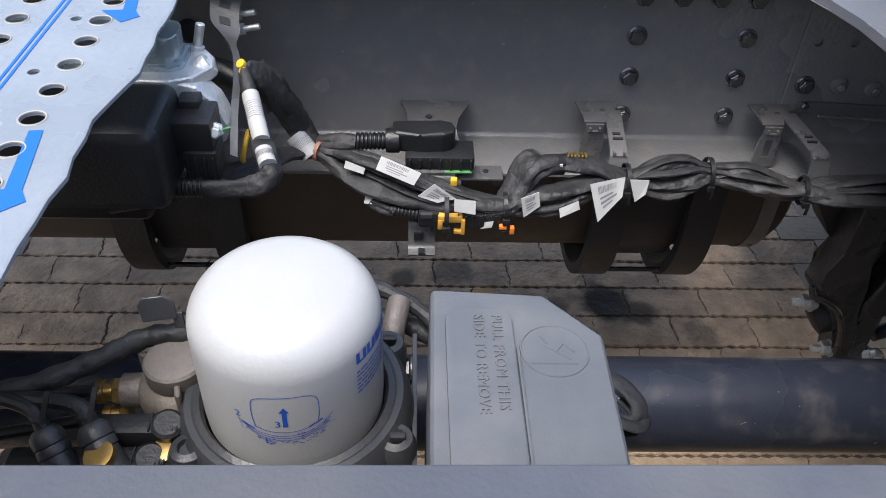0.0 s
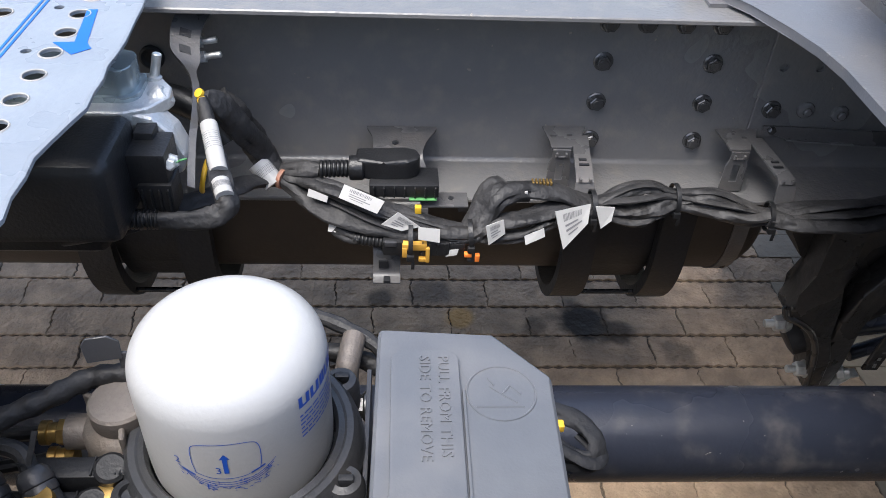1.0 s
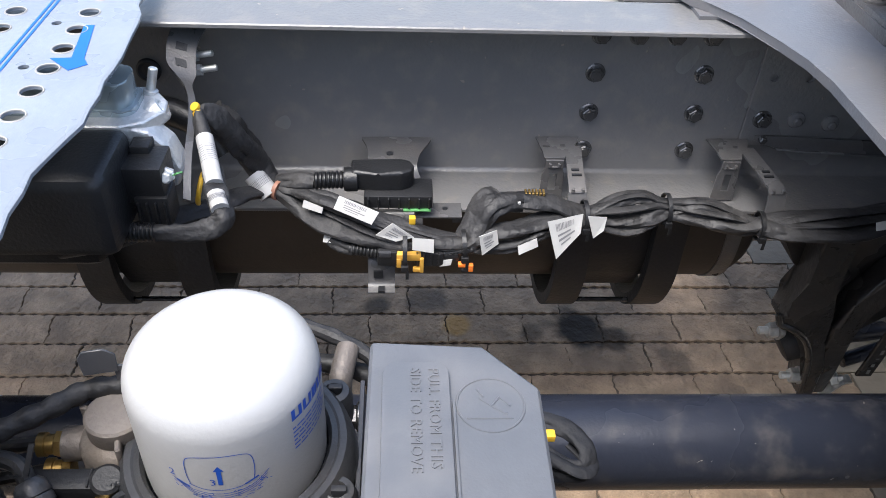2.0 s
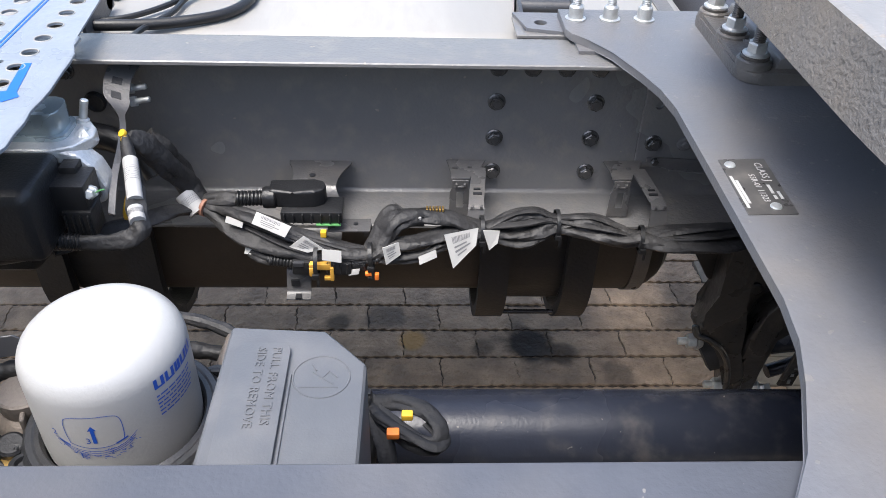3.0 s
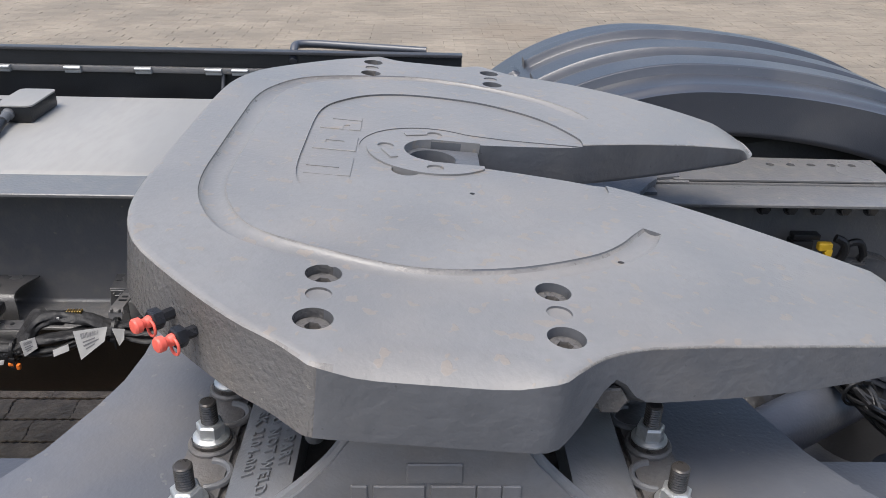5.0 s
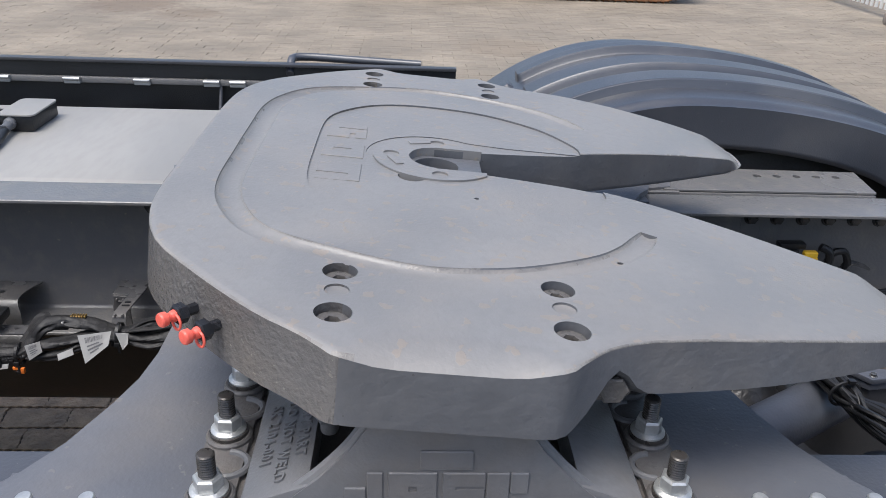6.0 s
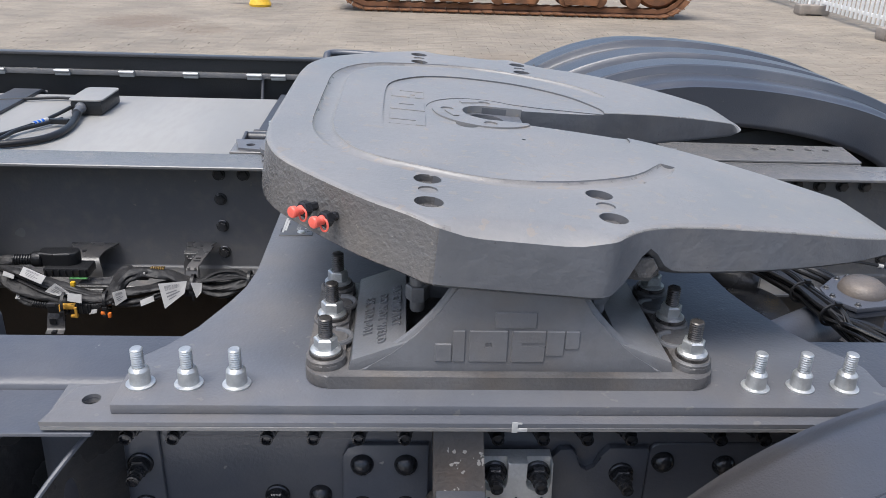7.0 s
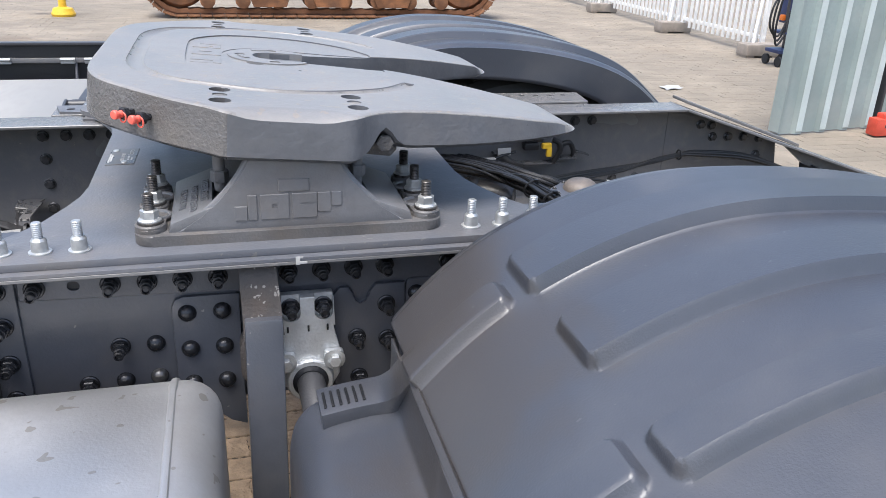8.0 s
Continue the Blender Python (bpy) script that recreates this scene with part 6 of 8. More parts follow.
box(bm, (-0.764, 0.195, 0.716), (0.006, 0.008, 0.014), 0.0012)
box(bm, (-0.736, 0.194, 0.713), (0.005, 0.008, 0.022), 0.0012)
box(bm, (-0.741, 0.194, 0.705), (0.012, 0.007, 0.005), 0.0012)
part("amber_lock", bm, M_AMBER, plug)
bm = box(bmesh.new(), (-0.686, 0.196, 0.711), (0.010, 0.007, 0.005), 0.0012)
box(bm, (-0.675, 0.195, 0.707), (0.006, 0.007, 0.010), 0.0012)
part("orange_lock", bm, M_ORANGE, plug)
part("lock_tip", box(bmesh.new(), (-0.682, 0.195, 0.704), (0.010, 0.006, 0.005), 0.001), M_PLASTIC, plug)
corrugated((-0.715, 0.203, 0.722), (-0.672, 0.205, 0.728), 0.0050, 9, hn, M_PLASTIC)
# yellow tape at the strap clip and by the unit
part("yellow_tape", lathe(bmesh.new(), [(0.0056, -0.0025), (0.0059, 0), (0.0057, 0.0025)], along((-0.983, 0.219, 0.905), (-0.972, 0.195, 0.882)), 16), M_YELLOW, hn)
part("yellow_tape", lathe(bmesh.new(), [(0.0052, -0.002), (0.0055, 0), (0.0052, 0.002)], along((-0.986, 0.222, 0.912), (-0.965, 0.245, 0.875)), 16), M_YELLOW, hn)
part("yellow_ring", sweep(bmesh.new(), [Vector((-0.985 + 0.004 * math.sin(a), 0.185 + 0.015 * math.cos(a), 0.830 + 0.017 * math.sin(a))) for a in [math.pi * (0.35 + i / 12) for i in range(13)]], 0.003, 8), M_YELLOW, hn)


def tag(corners, name="tag", bars=True, parent=None):
    """A paper tag with four corners, printed with bars."""
    bm = bmesh.new()
    cs = [Vector(c) for c in corners]
    nrm = (cs[1] - cs[0]).cross(cs[3] - cs[0]).normalized() * 0.0006
    a = [bm.verts.new(c + nrm) for c in cs]
    b = [bm.verts.new(c - nrm) for c in cs]
    bm.faces.new(a)
    bm.faces.new(b[::-1])
    for i in range(4):
        bm.faces.new((a[i], b[i], b[(i + 1) % 4], a[(i + 1) % 4]))
    t = part(name, bm, M_LABEL, parent or hn, "white printed paper tag", smooth=0)
    if bars:
        pb = bmesh.new()
        rs = random.Random(int(1000 * abs(cs[0].x)))

        def at(u, v, k):
            return cs[0] * (1 - u) * (1 - v) + cs[1] * u * (1 - v) + cs[2] * u * v + cs[3] * (1 - u) * v + nrm * k
        rects = []
        u = 0.18
        while u < 0.72:
            w = rs.uniform(0.010, 0.028)
            rects.append((u, u + w, 0.12, 0.34))
            u += w + rs.uniform(0.010, 0.022)
        rects += [(0.2, 0.62, 0.44, 0.50), (0.2, 0.75, 0.58, 0.65), (0.25, 0.6, 0.73, 0.78)]
        for u0, u1, v0, v1 in rects:
            for k in (1.5, -1.5):
                pb.faces.new([pb.verts.new(at(u0, v0, k)), pb.verts.new(at(u1, v0, k)), pb.verts.new(at(u1, v1, k)), pb.verts.new(at(u0, v1, k))])
        part("print_block", pb, M_GREYINK, t, smooth=0)
    return t


def band_tag(p, q, r, name="tag_sleeve"):
    """A white label wound round a lead from p to q."""
    d = (Vector(q) - Vector(p)).length
    t = part(name, lathe(bmesh.new(), [(r, 0), (r, d)], along(p, q), 16), M_LABEL, hn, "white printed label wound round a lead")
    bm = bmesh.new()
    for k in range(8):
        lathe(bm, [(r + 0.0002, d * (0.24 + 0.045 * k)), (r + 0.0002, d * (0.24 + 0.045 * k) + 0.0003 + 0.0003 * (k % 2))], along(p, q) @ pose(0, 0, 0, 0, 0, 0), 16)
    part("print_block", bm, M_GREYINK, t, smooth=0)
    return t


band_tag((-0.975, 0.198, 0.888), (-0.957, 0.140, 0.867), 0.0094)
band_tag((-0.953, 0.124, 0.8655), (-0.946, 0.106, 0.860), 0.0094)
band_tag((-0.945, 0.280, 0.785), (-0.925, 0.266, 0.764), 0.0135)
part("copper_tape", lathe(bmesh.new(), [(0.0128, 0), (0.0128, 0.005)], along((-0.918, 0.270, 0.770), (-0.90, 0.262, 0.768)), 16), M_COPPER, hn)
tag([(-0.836, 0.230, 0.790), (-0.788, 0.210, 0.780), (-0.797, 0.204, 0.766), (-0.843, 0.222, 0.776)])
tag([(-0.772, 0.205, 0.768), (-0.746, 0.203, 0.748), (-0.768, 0.200, 0.744), (-0.792, 0.202, 0.752)])
tag([(-0.748, 0.197, 0.752), (-0.722, 0.196, 0.750), (-0.722, 0.190, 0.734), (-0.748, 0.191, 0.738)], bars=False)
tag([(-0.667, 0.200, 0.752), (-0.645, 0.208, 0.756), (-0.642, 0.204, 0.738), (-0.662, 0.196, 0.726)])
tag([(-0.583, 0.212, 0.766), (-0.535, 0.234, 0.762), (-0.538, 0.220, 0.742), (-0.570, 0.194, 0.722)])
tag([(-0.528, 0.234, 0.758), (-0.505, 0.230, 0.760), (-0.507, 0.226, 0.742), (-0.518, 0.228, 0.728)], bars=False)
tag([(-0.618, 0.204, 0.734), (-0.594, 0.210, 0.742), (-0.592, 0.206, 0.732), (-0.616, 0.199, 0.724)], bars=False)
tag([(-0.712, 0.198, 0.716), (-0.698, 0.198, 0.718), (-0.700, 0.196, 0.710), (-0.714, 0.195, 0.708)], bars=False)
tag([(-0.856, 0.226, 0.736), (-0.845, 0.222, 0.738), (-0.848, 0.216, 0.728), (-0.858, 0.219, 0.727)], bars=False)
tag([(-0.880, 0.240, 0.776), (-0.856, 0.230, 0.772), (-0.858, 0.227, 0.765), (-0.882, 0.236, 0.768)], bars=False)
tag([(-0.162, 0.222, 0.760), (-0.140, 0.226, 0.762), (-0.142, 0.220, 0.752), (-0.160, 0.218, 0.750)], bars=False)


def tie(c, d, r):
    c, d = Vector(c), Vector(d).normalized()
    u = d.orthogonal().normalized()
    v = d.cross(u)
    bm = bmesh.new()
    ribbon(bm, [c + r * (math.cos(a) * u + math.sin(a) * v) for a in [2 * math.pi * i / 20 for i in range(21)]], d, 0.0055, 0.0016)
    box(bm, tuple(c + Vector((0.0, -r, -0.5 * r))), (0.009, 0.006, 0.008), 0.001)
    box(bm, tuple(c + Vector((0.003, -r - 0.002, -0.9 * r))), (0.004, 0.0015, 0.014), 0.0005)
    part("cable_tie", bm, M_PLASTIC, hn)


tie(T1, (1, 0, 0), 0.0205)
tie(T2, (1, -0.1, 0), 0.0185)
tie(N1, (1, 0, 0.1), 0.0185)
tie((-0.757, 0.204, 0.728), (1, 0, 0), 0.0225)
tie(N2, (1, 0, 0), 0.0200)

# connector block on its bracket
cn = thing("connector_block", "black multi-pin connector with a bulged backshell", "connector", (-0.78, 0.29, 0.75))
bm = prism(bmesh.new(), [(-0.824, 0.257), (-0.790, 0.254), (-0.760, 0.255), (-0.748, 0.262), (-0.745, 0.274), (-0.750, 0.286), (-0.764, 0.291), (-0.824, 0.288)], 0.778, 0.806, off=0.010, seg=4)
part("backshell", bm, M_PLASTIC, cn)
part("collar", lathe(bmesh.new(), [(0.0145, 0), (0.0155, 0.003), (0.0155, 0.016), (0.013, 0.018)], along((-0.832, 0.265, 0.790), (-0.7, 0.268, 0.792)), 24), M_PLASTIC, cn)
part("pin_body", box(bmesh.new(), (-0.765, 0.262, 0.772), (0.085, 0.042, 0.018), 0.003), M_PLASTIC, cn)
for k in range(7):
    part("rib", box(bmesh.new(), (-0.802 + 0.0125 * k, 0.240, 0.772), (0.002, 0.005, 0.015), 0.0005, I4, 1), M_PLASTIC, cn)
part("green_seal", box(bmesh.new(), (-0.742, 0.241, 0.7615), (0.034, 0.006, 0.0022), 0.001), M_GREEN, cn)
part("yellow_clip", box(bmesh.new(), (-0.748, 0.226, 0.757), (0.008, 0.008, 0.009), 0.001), M_YELLOW, cn)

# sheet-metal harness brackets on the rail's lower flange
hb = thing("harness_bracket", "grey pressed steel bracket with a flared tab", "bracket", (-0.765, 0.37, 0.704), "harness brackets")
bm = bmesh.new()
path = spline([(-0.768, 0.409, 0.762), (-0.768, 0.390, 0.763), (-0.772, 0.362, 0.760), (-0.774, 0.345, 0.754), (-0.766, 0.332, 0.735), (-0.766, 0.328, 0.706), (-0.766, 0.318, 0.694), (-0.766, 0.290, 0.692)], 5)
ribbon(bm, path, (1, 0, 0), lambda f: 0.096 - 0.028 * smooth_step(0.03, 0.30, f), 0.003)
ob = part("tab", bm, M_BRACKET, hb)
# Holes and slots of this bracket: black plates coloured as their shaded insides.
part("hole", lathe(bmesh.new(), [(0.0048, 0), (0.0048, 0.0006)], Matrix.Translation((-0.777, 0.368, 0.7628)), 16), M_RUBBER, hb)
bm = box(bmesh.new(), (-0.715, 0.258, 0.748), (0.060, 0.030, 0.003), 0.001)
box(bm, (-0.690, 0.262, 0.738), (0.012, 0.004, 0.022), 0.001)
part("side_tab", bm, M_BRACKET, hb)
part("hole", lathe(bmesh.new(), [(0.0036, 0), (0.0036, 0.0006)], Matrix.Translation((-0.706, 0.260, 0.7497)), 14), M_RUBBER, hb)
bm = bmesh.new()
ribbon(bm, spline([(-0.786, 0.300, 0.692), (-0.786, 0.250, 0.704), (-0.786, 0.225, 0.698), (-0.786, 0.213, 0.680), (-0.786, 0.208, 0.668), (-0.786, 0.196, 0.663)], 5), (1, 0, 0), 0.034, 0.0025)
part("lower_tab", bm, M_BRACKET, hb)
part("slot", box(bmesh.new(), (-0.790, 0.2085, 0.684), (0.012, 0.003, 0.010), 0, I4), M_RUBBER, hb)
part("notch", box(bmesh.new(), (-0.786, 0.198, 0.667), (0.008, 0.010, 0.004), 0, I4), M_RUBBER, hb)


def clip_bracket(x, lean):
    t = thing("clip_bracket", "dark slotted steel clip bracket bolted on the rail flange", "bracket", (x, 0.36, 0.704), "clip brackets along the rail")
    top = prism(bmesh.new(), [(x - 0.041, 0.402), (x - 0.036, 0.366), (x - 0.036, 0.348), (x - 0.007, 0.348), (x - 0.003, 0.362), (x + 0.004, 0.362), (x + 0.020, 0.402)], 0.7690, 0.7718, off=0.0006, seg=1)
    top = cut(top, [prism(bmesh.new(), rounded(x - 0.034, 0.374, x - 0.024, 0.379, 0.002, 2), 0.7, 0.8), prism(bmesh.new(), rounded(x - 0.010, 0.376, x - 0.002, 0.382, 0.002, 2), 0.7, 0.8)])
    part("top_plate", top, M_BRACKET, t)
    leg = prism(bmesh.new(), [(x - 0.034, 0.770), (x - 0.033, 0.757), (x - 0.037, 0.748), (x - 0.038, 0.706), (x - 0.006, 0.706), (x - 0.007, 0.748), (x - 0.010, 0.757), (x - 0.009, 0.770)], -0.3465, -0.3435, XZ_FACE, 0.0006, 1)
    leg = cut(leg, [prism(bmesh.new(), rounded(x - 0.027, 0.722, x - 0.016, 0.750, 0.001, 2), -0.5, 0.5, XZ_FACE)])
    part("leg", leg, M_BRACKET, t)
    arm = bmesh.new()
    ribbon(arm, [Vector(p) for p in ((x + 0.008, 0.378, 0.7708), (x + 0.008 + 0.6 * lean, 0.325, 0.7700), (x + 0.008 + lean, 0.284, 0.7690), (x + 0.008 + lean, 0.277, 0.7650), (x + 0.007 + lean, 0.268, 0.742), (x + 0.006 + lean, 0.258, 0.716))], (1, 0, 0), lambda f: 0.022 + 0.004 * smooth_step(0.5, 0.8, f), 0.0028)
    part("arm", arm, M_BRACKET, t)
    # Arm slots are black plates, their inner shade given by colour.
    for y, w in ((0.318, 0.010), (0.306, 0.013)):
        part("slot", box(bmesh.new(), (x + 0.008 + 0.7 * lean, y, 0.7722), (w, 0.004, 0.0016), 0, I4), M_RUBBER, t)
    part("slot", box(bmesh.new(), (x + 0.0065 + lean, 0.2615, 0.730), (0.010, 0.004, 0.012), 0, I4), M_RUBBER, t)
    for xx, y, z, w in ((x - 0.0215, 0.3425, 0.763, 0.017), (x + 0.008 + lean, 0.276, 0.7685, 0.018)):
        lugs = bmesh.new()
        for sx in (-1, 1):
            box(lugs, (xx + sx * w * 0.36, y, z), (w * 0.22, 0.005, 0.006), 0.0008, I4, 1)
        box(lugs, (xx, y, z - 0.003), (w, 0.0035, 0.0022), 0.0006, I4, 1)
        part("bent_lug", lugs, M_BRACKET, t)
    return t


clip_bracket(-0.533, -0.010)
clip_bracket(-0.289, 0.010)
pl_ = thing("relay_plug", "small dark grey plug standing beside the harness", "connector", (-0.60, 0.26, 0.76))
part("housing", box(bmesh.new(), (-0.626, 0.250, 0.768), (0.034, 0.022, 0.018), 0.003), M_PLASTIC, pl_)
for k in range(4):
    part("rib", box(bmesh.new(), (-0.638 + 0.004 * k, 0.2385, 0.769), (0.0018, 0.003, 0.014), 0.0005, I4, 1), M_PLASTIC, pl_)
part("latch", box(bmesh.new(), (-0.616, 0.2385, 0.773), (0.004, 0.003, 0.007), 0.0006), M_LABEL, pl_)
part("locating_pin", rod(bmesh.new(), (-0.640, 0.252, 0.772), (-0.655, 0.258, 0.779), 0.0026, 8), M_PLASTIC, pl_)
for k in range(6):
    part("contact", box(bmesh.new(), (-0.606 + 0.0045 * k, 0.256, 0.7785), (0.0028, 0.010, 0.0045), 0.0006, I4, 1), M_BRASS, pl_)
vr_ = thing("pipe_stay", "thin grey steel strip running along the rail", "strip", (-0.1, 0.38, 0.76))
bm = bmesh.new()
prism(bm, [(-0.262, 0.770), (-0.225, 0.757), (0.15, 0.733), (0.15, 0.760), (-0.225, 0.777), (-0.262, 0.778)], -0.404, -0.4005, XZ_FACE, 0.0008, 1)
part("strip", bm, M_BRACKET, vr_)
part("turned_edge", ribbon(bmesh.new(), [Vector((-0.225, 0.399, 0.757)), Vector((0.15, 0.399, 0.733))], (0, 1, 0), 0.006, 0.002), M_PAINT, vr_)
part("strip_bolt", lathe(bmesh.new(), [(0.006, 0), (0.006, 0.006), (0.004, 0.008)], facing(-0.250, 0.4005, 0.773, -1), 6), M_BOLT, vr_)

# looped leads beside the grey cover
lp = thing("cable_loop", "looped black taped leads with a yellow plug by the grey cover", "cable loop", (-0.66, -0.13, 0.70))
KN = (-0.674, -0.089, 0.768)
for k, (pts, r, fl) in enumerate(((((-0.738, -0.036, 0.730), (-0.710, -0.065, 0.765), (-0.693, -0.076, 0.773), KN, (-0.638, -0.098, 0.775), (-0.611, -0.110, 0.775), (-0.597, -0.128, 0.768), (-0.603, -0.142, 0.762), (-0.627, -0.136, 0.762), (-0.655, -0.114, 0.765), KN), 0.0088, 0.75),
                                 (((-0.743, -0.086, 0.730), (-0.726, -0.087, 0.765), (-0.703, -0.088, 0.772), KN, (-0.657, -0.114, 0.770), (-0.631, -0.136, 0.770), (-0.606, -0.146, 0.764), (-0.595, -0.134, 0.762), (-0.609, -0.116, 0.764)), 0.0070, 0.7),
                                 ((KN, (-0.685, -0.106, 0.760), (-0.689, -0.126, 0.750), (-0.695, -0.151, 0.725), (-0.703, -0.176, 0.680)), 0.0085, 0.7),
                                 ((KN, (-0.661, -0.114, 0.760), (-0.653, -0.134, 0.750), (-0.649, -0.154, 0.725), (-0.648, -0.176, 0.680)), 0.0082, 0.7),
                                 (((-0.723, -0.056, 0.720), (-0.703, -0.070, 0.758), KN, (-0.668, -0.101, 0.755), (-0.671, -0.126, 0.735), (-0.678, -0.156, 0.680)), 0.0075, 0.8))):
    strand(pts, r * 0.90, 0.0006, 40 + k, "lead", M_LOOPTAPE, flat=fl, parent=lp)
part("stiff_lead", sweep(bmesh.new(), spline([(-0.735, -0.088, 0.772), (-0.709, -0.118, 0.768), (-0.682, -0.149, 0.762), (-0.663, -0.176, 0.740)], 6), 0.0036, 8), M_PLASTIC, lp)
part("tie", sweep(bmesh.new(), [Vector((KN[0] + 0.004 * math.cos(a), KN[1] + 0.011 * math.sin(a), KN[2] + 0.011 * math.cos(a))) for a in [2 * math.pi * i / 16 for i in range(16)]], 0.0022, 6, True), M_PLASTIC, lp)
part("tie_head", box(bmesh.new(), (KN[0], KN[1], KN[2] + 0.012), (0.010, 0.008, 0.006), 0.001), M_PLASTIC, lp)
part("yellow_plug", box(bmesh.new(), (-0.631, -0.117, 0.777), (0.012, 0.009, 0.008), 0.002), M_YELLOW, lp)
part("orange_plug", box(bmesh.new(), (-0.645, -0.138, 0.774), (0.013, 0.010, 0.008), 0.002), M_ORANGE, lp)
cb = thing("cover_bracket", "small dark slotted steel tab beside the grey cover", "bracket", (-0.70, -0.085, 0.79))
bm = prism(bmesh.new(), rounded(-0.730, -0.097, -0.677, -0.074, 0.010, 4), 0.798, 0.801, off=0.0006, seg=1)
bm = cut(bm, [prism(bmesh.new(), rounded(-0.72, -0.089, -0.684, -0.082, 0.003, 3), 0.7, 0.9)])
part("tab", bm, M_RUBBER, cb)
gr = thing("web_grommet", "black rubber grommet in the rail web", "grommet", (-1.092, 0.417, 0.857), "grommets in the rail web")
part("ring", lathe(bmesh.new(), [(0.008, 0), (0.016, 0.0), (0.016, 0.004), (0.013, 0.006), (0.009, 0.003)], facing(-1.092, 0.4168, 0.857, -1), 28), M_RUBBER, gr)
gr = thing("web_grommet", "black rubber grommet in the rail web", "grommet", (-1.042, 0.417, 0.908), "grommets in the rail web")
part("ring", lathe(bmesh.new(), [(0.008, 0), (0.013, 0.0), (0.013, 0.004), (0.010, 0.006), (0.008, 0.003)], facing(-1.042, 0.4168, 0.908, -1), 28), M_RUBBER, gr)

# ---- far side: tank fittings, side panel ----
def tank_strap(x, label):
    t = thing("tank_strap", label, "tank strap", (x, 0.6, 0.93), "straps over the fuel tank")
    bm = bmesh.new()
    prism(bm, [(x - 0.037, 0.615), (x + 0.037, 0.615), (x + 0.037, 1.02), (x - 0.037, 1.02)], 0.938, 0.946, off=0.002)
    bm = cut(bm, [prism(bmesh.new(), rounded(x - 0.013, 0.655, x + 0.013, 0.80, 0.012, 4), 0.9, 1.0)])
    part("strap", bm, M_DARK, t)
    part("over_edge", ribbon(bmesh.new(), spline([(x, 1.02, 0.942), (x, 1.045, 0.925), (x, 1.053, 0.88), (x, 1.053, 0.40)], 6), (1, 0, 0), 0.074, 0.006), M_DARK, t)
    part("hinge_roll", rod(bmesh.new(), (x - 0.039, 0.615, 0.948), (x + 0.039, 0.615, 0.948), 0.011, 20), M_DARK, t)
    part("tension_bolt", rod(bmesh.new(), (x, 0.54, 0.956), (x, 0.73, 0.950), 0.0075, 16), M_ZINC, t)
    part("cross_pin", rod(bmesh.new(), (x - 0.045, 0.552, 0.958), (x + 0.045, 0.552, 0.958), 0.013, 20), M_DARK, t)
    for sx in (-0.042, 0.042):
        part("cheek_plate", prism(bmesh.new(), [(0.44, 0.93), (0.50, 0.935), (0.57, 0.945), (0.57, 0.965), (0.545, 0.975), (0.50, 0.968), (0.44, 0.964)], x + sx - 0.003, x + sx + 0.003, YZ_TO_X, 0.001, 1), M_DARK, t)
    return t


tank_strap(-0.422, "dark steel fuel tank strap with slotted end and tension bolt")
tank_strap(-1.135, "dark steel fuel tank strap with slotted end and tension bolt")
jb = thing("tank_sender", "black tank sender box with leads and blue marked tape", "tank sender", (-0.885, 0.85, 0.937))
bm = box(bmesh.new(), (-0.895, 0.85, 0.9555), (0.075, 0.135, 0.034), 0.006, seg=2)
sender = part("box", bm, M_PLASTIC, jb)
part("lid", prism(bmesh.new(), rounded(-0.937, 0.78, -0.855, 0.92, 0.014, 4), 0.9728, 0.977, off=0.0015), M_ALU, jb)
part("connector", lathe(bmesh.new(), [(0.011, 0), (0.013, 0.01), (0.013, 0.026), (0.010, 0.03), (0.011, 0.06)], along((-0.908, 0.80, 0.960), (-0.90, 0.70, 0.950)), 18), M_GREYPLASTIC, jb)
part("fat_lead", sweep(bmesh.new(), spline([(-0.906, 0.765, 0.956), (-0.893, 0.70, 0.950), (-0.885, 0.64, 0.947), (-0.890, 0.58, 0.9465), (-0.92, 0.53, 0.9465), (-0.99, 0.495, 0.947), (-1.08, 0.475, 0.95), (-1.3, 0.47, 0.95)], 8), 0.0085, 12), M_PLASTIC, jb)
part("lead", sweep(bmesh.new(), spline([(-0.93, 0.78, 0.958), (-0.945, 0.72, 0.953), (-0.965, 0.655, 0.95), (-1.01, 0.57, 0.946), (-1.07, 0.51, 0.946), (-1.16, 0.49, 0.948), (-1.3, 0.49, 0.948)], 8), 0.0045, 10), M_PLASTIC, jb)
part("lead", sweep(bmesh.new(), spline([(-0.92, 0.70, 0.951), (-0.95, 0.655, 0.949), (-0.985, 0.605, 0.947), (-0.995, 0.54, 0.946), (-1.02, 0.47, 0.948), (-1.02, 0.42, 0.955)], 8), 0.0045, 10), M_PLASTIC, jb)
mt = part("marked_tape", lathe(bmesh.new(), [(0.0056, 0), (0.0056, 0.045)], along((-0.950, 0.690, 0.951), (-0.985, 0.615, 0.948)), 14), M_LABEL, jb, "white tape with blue marks")
for k in range(3):
    d = Vector((-0.950, 0.690, 0.951)).lerp(Vector((-0.985, 0.615, 0.948)), 0.16 + 0.13 * k)
    part("blue_mark", lathe(bmesh.new(), [(0.0059, 0), (0.0059, 0.006)], along(d, (-0.985, 0.615, 0.948)), 14), M_FILMBLUE, mt)
part("lead_clip", box(bmesh.new(), (-0.918, 0.676, 0.951), (0.045, 0.012, 0.013), 0.003, Matrix.Identity(4)), M_PLASTIC, jb)
